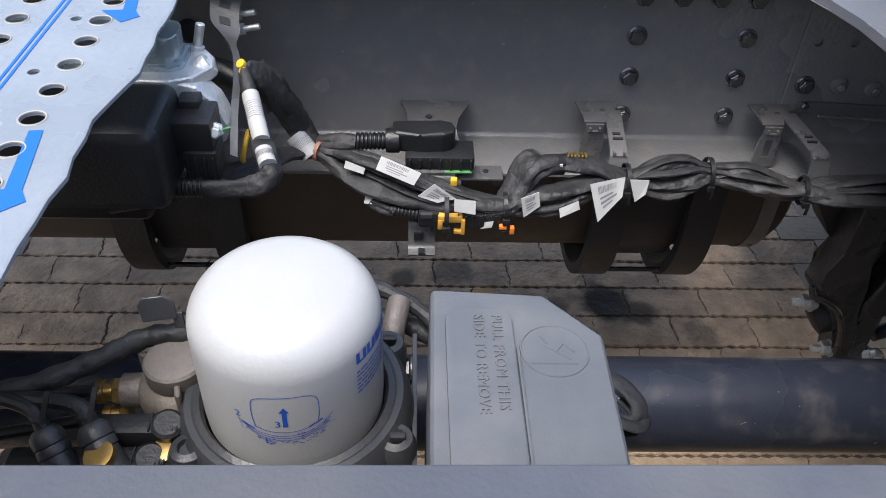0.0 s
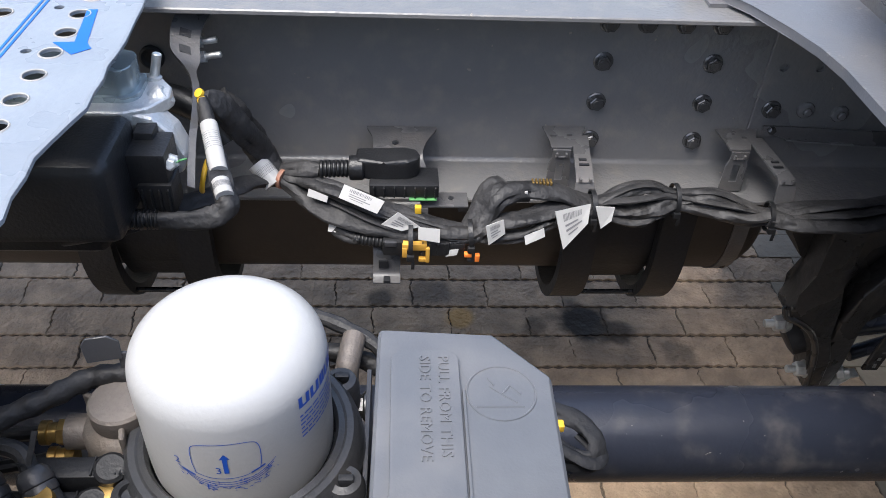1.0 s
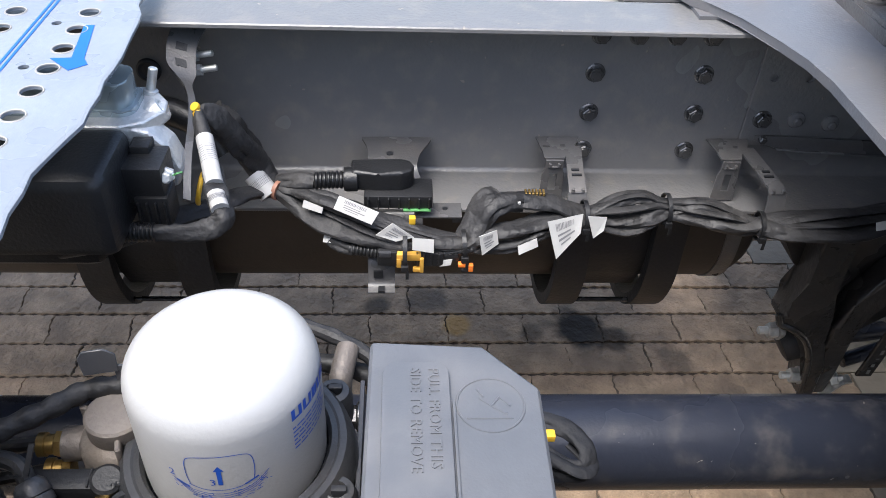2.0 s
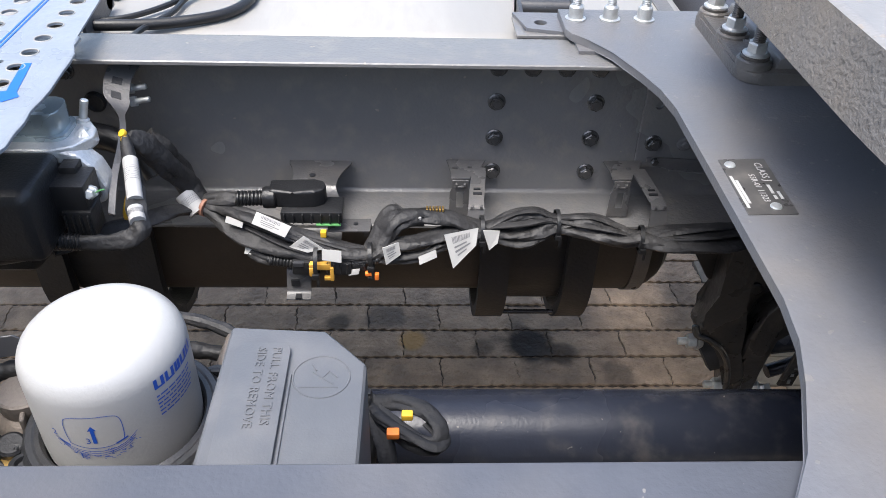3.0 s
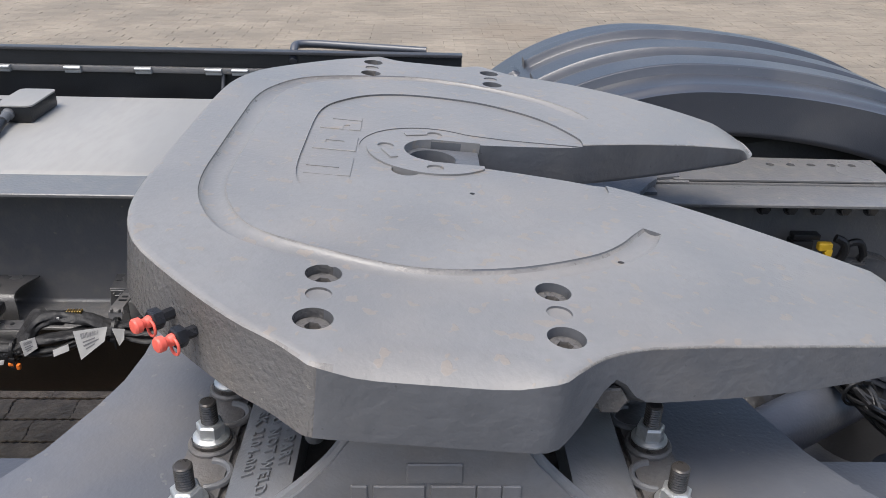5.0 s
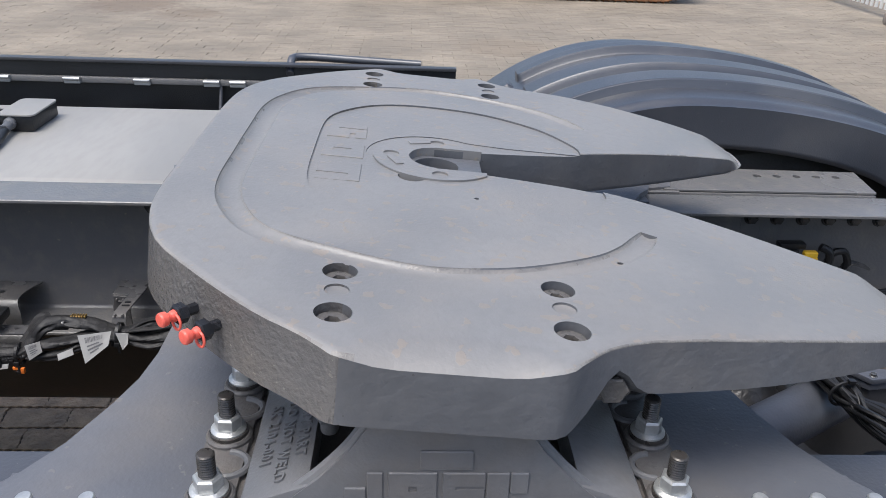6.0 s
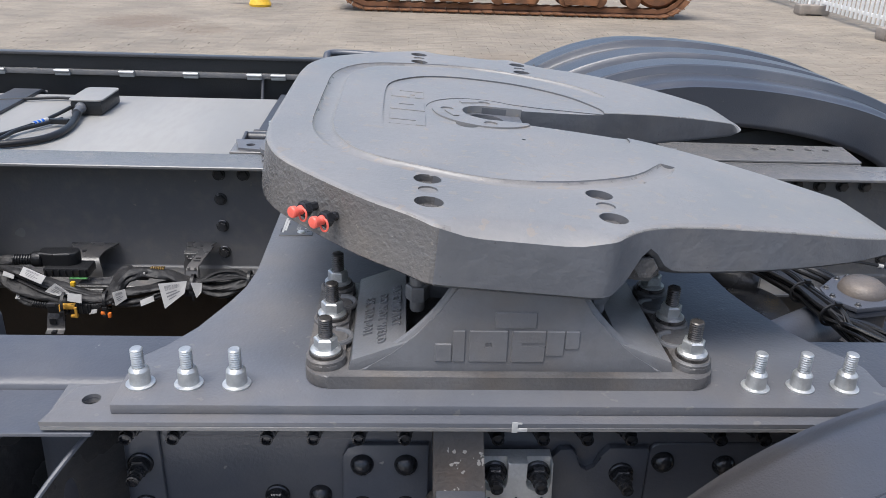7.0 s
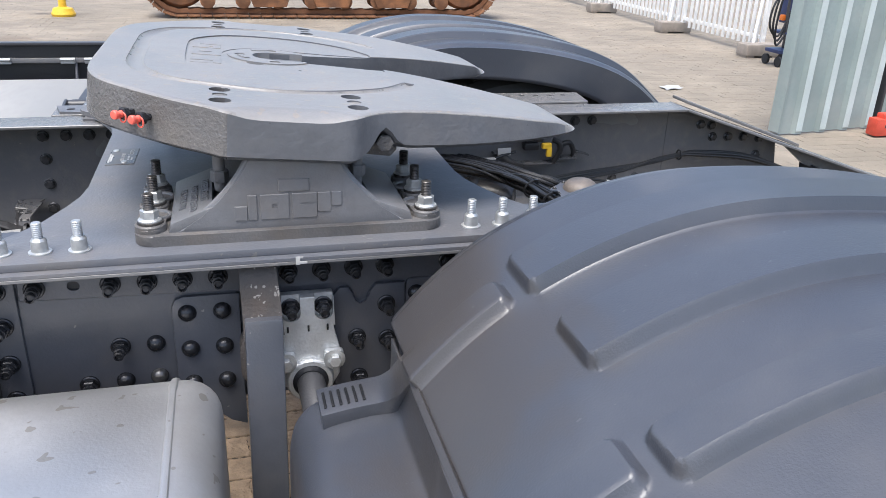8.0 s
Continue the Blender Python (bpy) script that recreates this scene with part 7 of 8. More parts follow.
part("lead", sweep(bmesh.new(), spline([(-0.94, 0.91, 0.944), (-1.02, 0.93, 0.944), (-1.12, 0.90, 0.944), (-1.25, 0.84, 0.944)], 8), 0.004, 10), M_PLASTIC, jb)

sp = thing("side_skirt", "black side skirt panel with a row of zinc hinges", "side panel", (-1.0, 1.2, 0.4))
part("panel", box(bmesh.new(), (-1.15, 1.213, 0.79), (2.49, 0.012, 0.44), 0.003), M_PLASTIC, sp)
part("top_rim", box(bmesh.new(), (-1.15, 1.204, 1.008), (2.49, 0.030, 0.008), 0.002), M_DARK, sp)
part("hinge_rail", box(bmesh.new(), (-1.30, 1.192, 0.958), (1.92, 0.020, 0.014), 0.002), M_PAINT, sp)
hinge = box(bmesh.new(), (0, 0, 0), (0.042, 0.010, 0.018), 0.002)
rod(hinge, (-0.021, -0.005, 0.004), (0.021, -0.005, 0.004), 0.005, 12)
ME_HINGE = mesh_of(hinge, "hinge", M_ZINC)
for x in (-0.488, -0.557, -0.739, -0.921, -1.103, -1.285, -1.467):
    put("hinge", ME_HINGE, Matrix.Translation((x, 1.178, 0.959)), sp, "zinc plated hinge")
part("stay_rod", rod(bmesh.new(), (-0.535, 1.190, 0.955), (-0.535, 1.150, 0.880), 0.005, 12), M_DARK, sp)
part("inner_face", box(bmesh.new(), (-1.30, 1.13, 0.84), (1.95, 0.10, 0.05), 0.004), M_PLASTIC, sp)
hk = thing("grab_handle", "bent grey tube handle on the panel end", "handle", (-0.25, 1.25, 1.0))
part("tube", sweep(bmesh.new(), spline([(-0.352, 1.20, 0.985), (-0.352, 1.235, 1.012), (-0.345, 1.262, 1.016), (-0.30, 1.272, 1.016), (-0.20, 1.262, 1.014), (0.0, 1.24, 1.010)], 8), 0.011, 14), M_FENDER, hk)
fs = thing("step_bracket", "grey perforated steel angle on the far rail", "bracket", (0.70, 0.5, 0.93))
bm = prism(bmesh.new(), [(0.45, 0.432), (0.86, 0.432), (0.875, 0.548), (0.45, 0.56)], 0.962, 0.967, off=0.001, seg=1)
bm = cut(bm, [prism(bmesh.new(), disc(x, 0.515, 0.008, 14), 0.9, 1.0) for x in (0.66, 0.70, 0.74, 0.78, 0.82)])
part("shelf", bm, M_PAINT, fs)
part("turned_edge", box(bmesh.new(), (0.66, 0.434, 0.95), (0.40, 0.010, 0.022), 0.003), M_PAINT, fs)

# ---- near side: clamp, stay bar, gusset ----
cl = thing("stabiliser_clamp", "cast aluminium stabiliser bar clamp with two zinc bolts", "clamp", (0.015, -0.48, 0.74))
body_c = prism(bmesh.new(), [(-0.030, 0.886), (0.052, 0.886), (0.054, 0.834), (0.048, 0.841), (0.052, 0.829), (0.062, 0.789), (0.060, 0.751), (0.050, 0.733), (-0.028, 0.733), (-0.036, 0.751), (-0.038, 0.789), (-0.030, 0.829), (-0.026, 0.841), (-0.032, 0.834)], 0.436, 0.462, XZ_FACE, 0.004, 2)
body_c = cut(body_c, [lathe(bmesh.new(), [(0.027, -0.1), (0.027, 0.1)], facing(0.013, -0.46, 0.746, -1), 32)] +
             [prism(bmesh.new(), rounded(x - 0.014, 0.847, x + 0.014, 0.896, 0.012, 4), 0.449, 0.50, XZ_FACE) for x in (-0.012, 0.037)])
clm = part("body", body_c, M_CASTALU, cl)
for x in (-0.012, 0.037):
    put("collared_bolt", ME_HUCK, facing(x, -0.449, 0.866, -1), clm)
for x in (-0.024, 0.050):
    bm = lathe(bmesh.new(), [(0.0165, 0), (0.0165, 0.003), (0.012, 0.004)], facing(x, -0.475, 0.784, -1), 24)
    lathe(bm, [(0.0105, 0.004), (0.0105, 0.011), (0.009, 0.012)], facing(x, -0.475, 0.784, -1), 6)
    part("bolt", bm, M_ZINC, clm, "zinc plated flange bolt")
ribs = bmesh.new()
for x in (-0.018, 0.013, 0.042):
    box(ribs, (x, -0.463, 0.834), (0.003, 0.003, 0.010), 0.0008)
part("cast_ribs", ribs, M_PLASTIC, clm)
saddle = lathe(bmesh.new(), [(0.027, 0.0), (0.037, 0.0), (0.037, 0.007), (0.034, 0.010), (0.027, 0.010)], facing(0.013, -0.462, 0.746, -1), 40)
part("saddle", saddle, M_CASTALU, clm, "cast aluminium saddle cap")
for sx in (-1, 1):
    part("saddle_lug", box(bmesh.new(), (0.013 + sx * 0.037, -0.468, 0.782), (0.030, 0.014, 0.030), 0.006, seg=3), M_CASTALU, clm)
part("rubber_bush", lathe(bmesh.new(), [(0.0275, 0), (0.0275, 0.012), (0.0225, 0.016)], facing(0.013, -0.462, 0.746, -1), 32), M_RUBBER, cl)
sb = thing("stabiliser_bar", "black round stabiliser bar leaving the clamp", "stabiliser bar", (0.02, -0.52, 0.70))
part("bar", sweep(bmesh.new(), spline([(0.013, -0.36, 0.753), (0.013, -0.45, 0.747), (0.014, -0.50, 0.741), (0.020, -0.56, 0.716), (0.03, -0.62, 0.68), (0.05, -0.66, 0.58)], 6), 0.0215, 24), M_DARK, sb)
sy = thing("mudguard_stay", "blue-grey square steel mudguard stay with worn cast socket", "stay", (-0.06, -0.5, 0.45))
arm = bmesh.new()
ribbon(arm, spline([(-0.058, -0.432, 0.952), (-0.058, -0.452, 0.948), (-0.057, -0.468, 0.925), (-0.055, -0.480, 0.88), (-0.054, -0.492, 0.845)], 5), (1, 0, 0), lambda f: 0.050 + 0.008 * f, 0.030)
bev(arm, arm.verts[:], 0.003, 1)
part("socket", arm, M_CHIPPED, sy, "worn cast socket with chipped paint")
part("tube", box(bmesh.new(), (0, 0, -0.20), (0.054, 0.042, 0.43), 0.004, Matrix.Translation((-0.054, -0.495, 0.862)) @ pose(0, 0, 0, -8, 1.0, 0)), M_RAIL, sy)
part("side_cheek", prism(bmesh.new(), rounded(-0.090, 0.745, -0.030, 0.835, 0.028, 5), 0.434, 0.470, XZ_FACE, 0.004, 2), M_CHIPPED, sy)
part("cap_nut", lathe(bmesh.new(), [(0.012, 0), (0.012, 0.01), (0.008, 0.012)], Matrix.Translation((-0.055, -0.499, 0.862)), 6), M_BOLT, sy)
gs = thing("front_gusset", "dark painted steel gusset plate with round holes", "gusset bracket", (-0.44, -0.5, 0.75))
GUSSET = [(-0.027, 0.946), (0.006, 0.943), (0.011, 0.932), (0.031, 0.923), (0.054, 0.911), (0.074, 0.899), (0.092, 0.886), (0.106, 0.868), (0.116, 0.854), (0.125, 0.843), (0.136, 0.837), (0.12, 0.78), (-0.02, 0.70)]


def slanted(x):
    """Upright plane that leans forward from the rail."""
    return Matrix(((-0.514, 0, 0.857, x), (-0.857, 0, -0.514, -0.459), (0, 1, 0, 0), (0, 0, 0, 1)))


def gusset_web(x):
    m = slanted(x)
    bm = prism(bmesh.new(), GUSSET, -0.003, 0.003, m, 0.001, 1)
    hole = [(0.045 + 0.011 * math.cos(2 * math.pi * k / 28), 0.865 + 0.031 * math.sin(2 * math.pi * k / 28)) for k in range(28)]
    bm = cut(bm, [prism(bmesh.new(), hole, -0.05, 0.05, m)])
    web = part("web", bm, M_STAY, gs)
    part("rim", sweep(bmesh.new(), [m @ p for p in spline([(a, z, 0) for a, z in GUSSET[2:11]], 3)], 0.0032, 8), M_RAIL, web)


gusset_web(-0.439)
gusset_web(-0.527)
put("hex_bolt", ME_BOLT, slanted(-0.527) @ Matrix.Translation((0.045, 0.876, -0.012)) @ Matrix.Scale(0.6, 4), gs)
shelf = prism(bmesh.new(), [(-0.428, -0.503), (-0.525, -0.503), (-0.577, -0.452), (-0.577, -0.426), (-0.428, -0.426)], 0.951, 0.956, off=0.001, seg=1)
part("shelf", cut(shelf, [prism(bmesh.new(), disc(-0.44, -0.462, 0.0095, 20), 0.9, 1.0)]), M_RAIL, gs)
part("cross_tube", rod(bmesh.new(), (-0.90, -0.500, 0.842), (-0.475, -0.537, 0.842), 0.017, 24), M_DARK, gs)

# ---- behind the coupling: axle casting, cables ----
ax = thing("axle_housing", "grey cast axle housing with a domed cover between the rails", "axle housing", (0.65, 0.0, 0.5))
COVER = [(0.604, 0.042), (0.649, 0.086), (0.676, 0.095), (0.726, 0.060), (0.734, 0.023), (0.703, -0.022), (0.631, -0.036), (0.599, 0.004)]
CX, CY = 0.667, 0.030
bm = prism(bmesh.new(), COVER, 0.851, 0.860, off=0.003, seg=2)
prism(bm, [(CX + 0.95 * (x - CX), CY + 0.95 * (y - CY)) for x, y in COVER], 0.838, 0.8508, off=0.002, seg=1)
part("flange", bm, M_RAIL, ax)
part("dome", lathe(bmesh.new(), [(0.040, 0.859), (0.0395, 0.863), (0.035, 0.873), (0.026, 0.880), (0.012, 0.8835), (0, 0.884)], Matrix.Translation((CX + 0.006, CY, 0)), 36), M_VALVE, ax)
for x, y in COVER:
    put("hex_bolt", ME_BOLT, Matrix.Translation((CX + 0.84 * (x - CX), CY + 0.84 * (y - CY), 0.860)) @ Matrix.Scale(0.42, 4), ax)
part("body", prism(bmesh.new(), [(CX + 0.86 * (x - CX), CY + 0.86 * (y - CY)) for x, y in COVER], 0.795, 0.8378, off=0.004, seg=2), M_DARK, ax)
part("neck", lathe(bmesh.new(), [(0.085, 0.66), (0.078, 0.72), (0.070, 0.78), (0.074, 0.7945)], Matrix.Translation((CX, CY, 0)), 32), M_DARK, ax)
part("differential_casing", lathe(bmesh.new(), [(0.15, 0.50), (0.15, 0.62), (0.132, 0.715), (0.085, 0.765), (0.0, 0.780)], Matrix.Translation((0.53, 0.17, 0)), 36), M_STAY, ax)
part("axle_beam", lathe(bmesh.new(), [(0.09, -0.62), (0.10, -0.25), (0.19, -0.1), (0.19, 0.1), (0.10, 0.25), (0.09, 0.62)], Matrix.Translation((0.62, 0, 0.52)) @ pose(0, 0, 0, 90, 0, 0), 32), M_DARK, ax)
part("breather", box(bmesh.new(), (0.592, 0.040, 0.846), (0.022, 0.026, 0.026), 0.005), M_PAINT, ax)
ct = thing("cross_tube", "blue-grey painted cross tube under the coupling plate", "cross tube", (0.42, -0.1, 0.80))
part("tube", rod(bmesh.new(), (0.26, -0.21, 0.812), (0.58, -0.035, 0.832), 0.036, 36), M_RAIL, ct)
bellow = thing("air_bellows", "black rubber air spring beside the axle", "air spring", (0.60, -0.19, 0.70))
part("bellows", lathe(bmesh.new(), [(0.05, 0.66), (0.058, 0.70), (0.05, 0.73), (0.058, 0.76), (0.05, 0.79), (0.056, 0.815), (0.04, 0.825)], Matrix.Translation((0.60, -0.19, 0)), 32), M_RUBBER, bellow)
cross = thing("cross_member", "dark steel cross member between the rails", "cross member", (0.28, 0.0, 0.70))
part("beam", box(bmesh.new(), (0.20, 0.0, 0.80), (0.12, 0.80, 0.16), 0.010), M_DARK, cross)
# Made-up drum, added so the ground gap behind the axle looks dark.
res = thing("dark_filler_drum", "added dark drum filling the gap behind the axle", "air tank", (1.02, 0.0, 0.40))
part("shell", lathe(bmesh.new(), [(0.0, -0.36), (0.09, -0.352), (0.125, -0.325), (0.13, -0.30), (0.13, 0.30), (0.125, 0.325), (0.09, 0.352), (0.0, 0.36)], Matrix.Translation((1.02, 0.0, 0.53)) @ pose(0, 0, 0, 90, 0, 0), 36), M_DARK, res)
for y in (-0.2, 0.2):
    part("strap", lathe(bmesh.new(), [(0.1315, -0.02), (0.134, -0.02), (0.134, 0.02), (0.1315, 0.02)], Matrix.Translation((1.02, y, 0.53)) @ pose(0, 0, 0, 90, 0, 0), 36), M_RUBBER, res)
rear = thing("rear_cross_member", "dark steel rear cross member with an open end", "cross member", (1.55, 0.0, 0.60))
part("beam", box(bmesh.new(), (1.66, 0.0, 0.66), (0.16, 0.80, 0.10), 0.010), M_DARK, rear)
part("tail_wedge", prism(bmesh.new(), [(1.56, 0.78), (1.80, 0.70), (1.80, 0.58), (1.60, 0.58)], -0.42, 0.42, XZ_FACE, 0.004, 1), M_DARK, rear)
cbs = thing("cable_bundle", "bundle of black air lines and cables crossing to the axle", "cable bundle", (0.50, 0.1, 0.85))
rs = random.Random(12)
for k in range(24):
    o = [rs.uniform(-1, 1) for _ in range(6)]
    pts = [(0.36 + 0.05 * o[0], 0.33 + 0.04 * o[1], 0.858 + 0.012 * o[2]), (0.485 + 0.034 * o[0], 0.165 + 0.020 * o[1], 0.873 + 0.012 * o[2]), (0.520 + 0.020 * o[3], 0.055 + 0.014 * o[1], 0.880 + 0.011 * o[5]), (0.536 + 0.012 * o[3], -0.024 + 0.010 * o[4], 0.884 + 0.011 * o[5]),
           (0.547 + 0.013 * o[3], -0.103 + 0.010 * o[4], 0.884 + 0.011 * o[5]), (0.598 + 0.034 * o[0], -0.165 + 0.022 * o[1], 0.872 + 0.015 * o[2]), (0.69 + 0.06 * o[3], -0.26 + 0.04 * o[4], 0.835)]
    part("line", sweep(bmesh.new(), spline(pts, 7), 0.0030 + 0.0009 * (k % 3), 7), M_PLASTIC, cbs)
for k in range(5):
    o = [rs.uniform(-1, 1) for _ in range(3)]
    pts = [(0.42 + 0.02 * k, 0.36, 0.85), (0.520 + 0.012 * k, 0.215 + 0.012 * o[0], 0.862 + 0.006 * o[1]), (0.562 + 0.009 * k, 0.140 + 0.010 * o[0], 0.864 + 0.006 * o[1]), (0.608 + 0.008 * k, 0.108 + 0.008 * o[2], 0.858), (0.652 + 0.006 * k, 0.105 + 0.006 * o[2], 0.835), (0.66 + 0.006 * k, 0.11, 0.79)]
    part("hose", sweep(bmesh.new(), spline(pts, 7), 0.0052 + 0.001 * (k % 2), 9), M_PLASTIC, cbs)
for p, r in (((0.537, -0.024, 0.884), 0.021), ((0.549, -0.103, 0.884), 0.021)):
    part("tie", sweep(bmesh.new(), [Vector(p) + Vector((r * math.cos(a), 0.15 * r * math.cos(a), 0.85 * r * math.sin(a))) for a in [2 * math.pi * i / 16 for i in range(16)]], 0.0024, 6, True), M_PLASTIC, cbs)
    part("tie_head", box(bmesh.new(), (p[0] + 0.004, p[1] - 0.002, p[2] + 0.95 * r), (0.009, 0.008, 0.006), 0.001), M_PLASTIC, cbs)
bc = thing("brake_chamber", "black brake chamber lying between the rails", "brake chamber", (0.53, 0.26, 0.70))
bcm = along((0.40, 0.335, 0.772), (0.62, 0.205, 0.772))
part("canister", lathe(bmesh.new(), [(0.0, 0.0), (0.036, 0.002), (0.044, 0.012), (0.044, 0.105), (0.049, 0.110), (0.049, 0.124), (0.044, 0.129), (0.042, 0.205), (0.034, 0.218), (0.0, 0.220)], bcm, 32), M_STAY, bc)
part("clamp_band", lathe(bmesh.new(), [(0.050, 0.111), (0.0515, 0.114), (0.0515, 0.120), (0.050, 0.123)], bcm, 32), M_DARK, bc)
fc = thing("rear_cable_run", "grey-black cables tied along the far rail", "cable run", (1.0, 0.33, 0.76))
for k in range(6):
    o = [rs.uniform(-0.011, 0.011) for _ in range(4)]
    pts = [(0.60, 0.25 + o[0], 0.80 + o[1]), (0.72, 0.31 + o[0], 0.785 + o[1]), (0.82, 0.35 + o[0], 0.782 + o[1]), (0.947, 0.365 + o[0], 0.793 + 0.6 * o[1]), (1.047, 0.365, 0.813 + 0.7 * o[2]), (1.12, 0.365, 0.826 + 0.5 * o[2]), (1.185, 0.365 + o[3], 0.828 + o[2]), (1.35, 0.355 + o[3], 0.81 + o[2]), (1.55, 0.33 + o[3], 0.74)]
    part("cable", sweep(bmesh.new(), spline(pts, 8), 0.0034 + 0.0010 * (k % 2), 8), M_PLASTIC, fc)
lead = spline([(0.66, 0.31, 0.79), (0.773, 0.33, 0.775), (0.836, 0.33, 0.779), (0.896, 0.33, 0.770), (0.927, 0.33, 0.762), (0.993, 0.325, 0.744), (1.06, 0.31, 0.735)], 8)
part("thin_lead", sweep(bmesh.new(), lead, 0.0034, 8), M_PLASTIC, fc)
part("white_mark", sweep(bmesh.new(), lead[23:26], 0.0046, 10), M_LABEL, fc)
part("blue_mark", sweep(bmesh.new(), lead[27:31], 0.0040, 10), M_FILMBLUE, fc)
part("tie", sweep(bmesh.new(), [Vector((1.12, 0.365 + 0.013 * math.cos(a), 0.826 + 0.013 * math.sin(a))) for a in [2 * math.pi * i / 16 for i in range(16)]], 0.0025, 6, True), M_PLASTIC, fc)
yb = thing("plug_bracket", "dark bracket with plugs and a yellow lock on the far rail", "plug bracket", (0.68, 0.385, 0.80))
part("tray", box(bmesh.new(), (0.712, 0.382, 0.8155), (0.100, 0.030, 0.005), 0.001), M_BRACKET, yb)
part("tray_end", box(bmesh.new(), (0.785, 0.384, 0.826), (0.055, 0.026, 0.005), 0.001), M_BRACKET, yb)
part("leg", ribbon(bmesh.new(), spline([(0.662, 0.382, 0.816), (0.640, 0.386, 0.822), (0.618, 0.392, 0.838), (0.585, 0.398, 0.842)], 4), (0, 1, 0), 0.022, 0.004), M_BRACKET, yb)
part("hook", ribbon(bmesh.new(), spline([(0.805, 0.384, 0.828), (0.815, 0.384, 0.841), (0.835, 0.384, 0.838), (0.852, 0.384, 0.832)], 4), (0, 1, 0), 0.020, 0.004), M_BRACKET, yb)
part("loop", sweep(bmesh.new(), spline([(0.748, 0.372, 0.818), (0.762, 0.366, 0.850), (0.758, 0.366, 0.872), (0.742, 0.370, 0.880)], 6), 0.008, 10), M_PLASTIC, yb)
part("loop", sweep(bmesh.new(), spline([(0.765, 0.380, 0.828), (0.772, 0.378, 0.862), (0.793, 0.378, 0.868), (0.806, 0.380, 0.848), (0.808, 0.382, 0.830)], 6), 0.007, 10), M_PLASTIC, yb)
part("upper_clip", box(bmesh.new(), (0.690, 0.380, 0.880), (0.050, 0.020, 0.010), 0.002), M_PLASTIC, yb)
part("plug", box(bmesh.new(), (0.682, 0.378, 0.864), (0.040, 0.026, 0.020), 0.004), M_PLASTIC, yb)
bm = box(bmesh.new(), (0.722, 0.364, 0.866), (0.026, 0.014, 0.016), 0.004, seg=3)
box(bm, (0.729, 0.362, 0.850), (0.014, 0.012, 0.026), 0.003)
part("yellow_lock", bm, M_YELLOW, yb)
part("lead", sweep(bmesh.new(), spline([(0.64, 0.375, 0.85), (0.60, 0.37, 0.842), (0.56, 0.36, 0.83), (0.50, 0.34, 0.83)], 6), 0.004, 8), M_PLASTIC, yb)
part("white_tag", box(bmesh.new(), (0.608, 0.372, 0.852), (0.036, 0.004, 0.020), 0.001, Matrix.Identity(4)), M_LABEL, yb)
part("white_tag", box(bmesh.new(), (0.555, 0.360, 0.838), (0.050, 0.012, 0.004), 0.001), M_LABEL, yb)

# ---- yard behind the truck ----
tr = thing("crawler_track", "rust-brown excavator crawler track standing on the yard", "crawler track", (1.35, 10.3, 0.0))
TX0, TX1, TY, TH = -0.62, 3.32, 10.25, 0.92


def track_point(s):
    """Place and direction along the belt, by its length from the middle of the lower run."""
    L, R = TX1 - TX0, TH / 2
    per = 2 * L + 2 * math.pi * R
    s %= per
    if s < L:
        return (TX0 + s, 0.03, 0.0)
    s -= L
    if s < math.pi * R:
        a = s / R
        return (TX1 + R * math.sin(a), 0.03 + R - R * math.cos(a), -a)
    s -= math.pi * R
    if s < L:
        return (TX1 - s, 0.03 + 2 * R, -math.pi)
    s -= L
    a = s / R
    return (TX0 - R * math.sin(a), 0.03 + R + R * math.cos(a), -math.pi - a)


pad = box(bmesh.new(), (0, 0, 0), (0.150, 0.56, 0.018), 0.003)
box(pad, (-0.04, 0, -0.016), (0.014, 0.55, 0.028), 0.003)
box(pad, (0.03, 0, -0.014), (0.012, 0.55, 0.022), 0.003)
ME_PAD = mesh_of(pad, "track_pad", M_RUST)
link = prism(bmesh.new(), [(-0.085, 0.02), (0.06, 0.02), (0.085, 0.04), (0.085, 0.085), (0.02, 0.085), (0.0, 0.075), (-0.085, 0.075)], 0.07, 0.10, XZ_FACE, 0.004, 1)
ME_LINK = mesh_of(link, "chain_link", M_RUST)
per = 2 * (TX1 - TX0) + math.pi * TH
n_pad = int(per / 0.160)
for k in range(n_pad):
    x, z, a = track_point(per * k / n_pad)
    m = Matrix.Translation((x, TY, z)) @ Euler((0, a, 0)).to_matrix().to_4x4()
    put("track_pad", ME_PAD, m, tr)
    for dy in (0.0, 0.17):
        put("chain_link", ME_LINK, m @ Matrix.Translation((0, dy, 0)), tr)
roller = lathe(bmesh.new(), [(0.05, -0.20), (0.10, -0.19), (0.10, -0.10), (0.085, -0.09), (0.085, 0.09), (0.10, 0.10), (0.10, 0.19), (0.05, 0.20)], Matrix.Identity(4) @ pose(0, 0, 0, 90, 0, 0), 24)
ME_ROLLER = mesh_of(roller, "track_roller", M_RUST)
for k in range(8):
    put("track_roller", ME_ROLLER, Matrix.Translation((TX0 + 0.35 + k * (TX1 - TX0 - 0.7) / 7, TY, 0.225)), tr)
part("track_frame", box(bmesh.new(), ((TX0 + TX1) / 2, TY, 0.47), (TX1 - TX0 - 0.5, 0.36, 0.26), 0.03), M_RUST, tr)
for k in range(3):
    part("guard", prism(bmesh.new(), [(-0.30, 0.36), (0.30, 0.36), (0.22, 0.15), (-0.22, 0.15)], -TY + 0.20, -TY + 0.22, Matrix.Translation((0.55 + 0.85 * k, 0, 0)) @ XZ_FACE, 0.004, 1), M_RUST, tr)
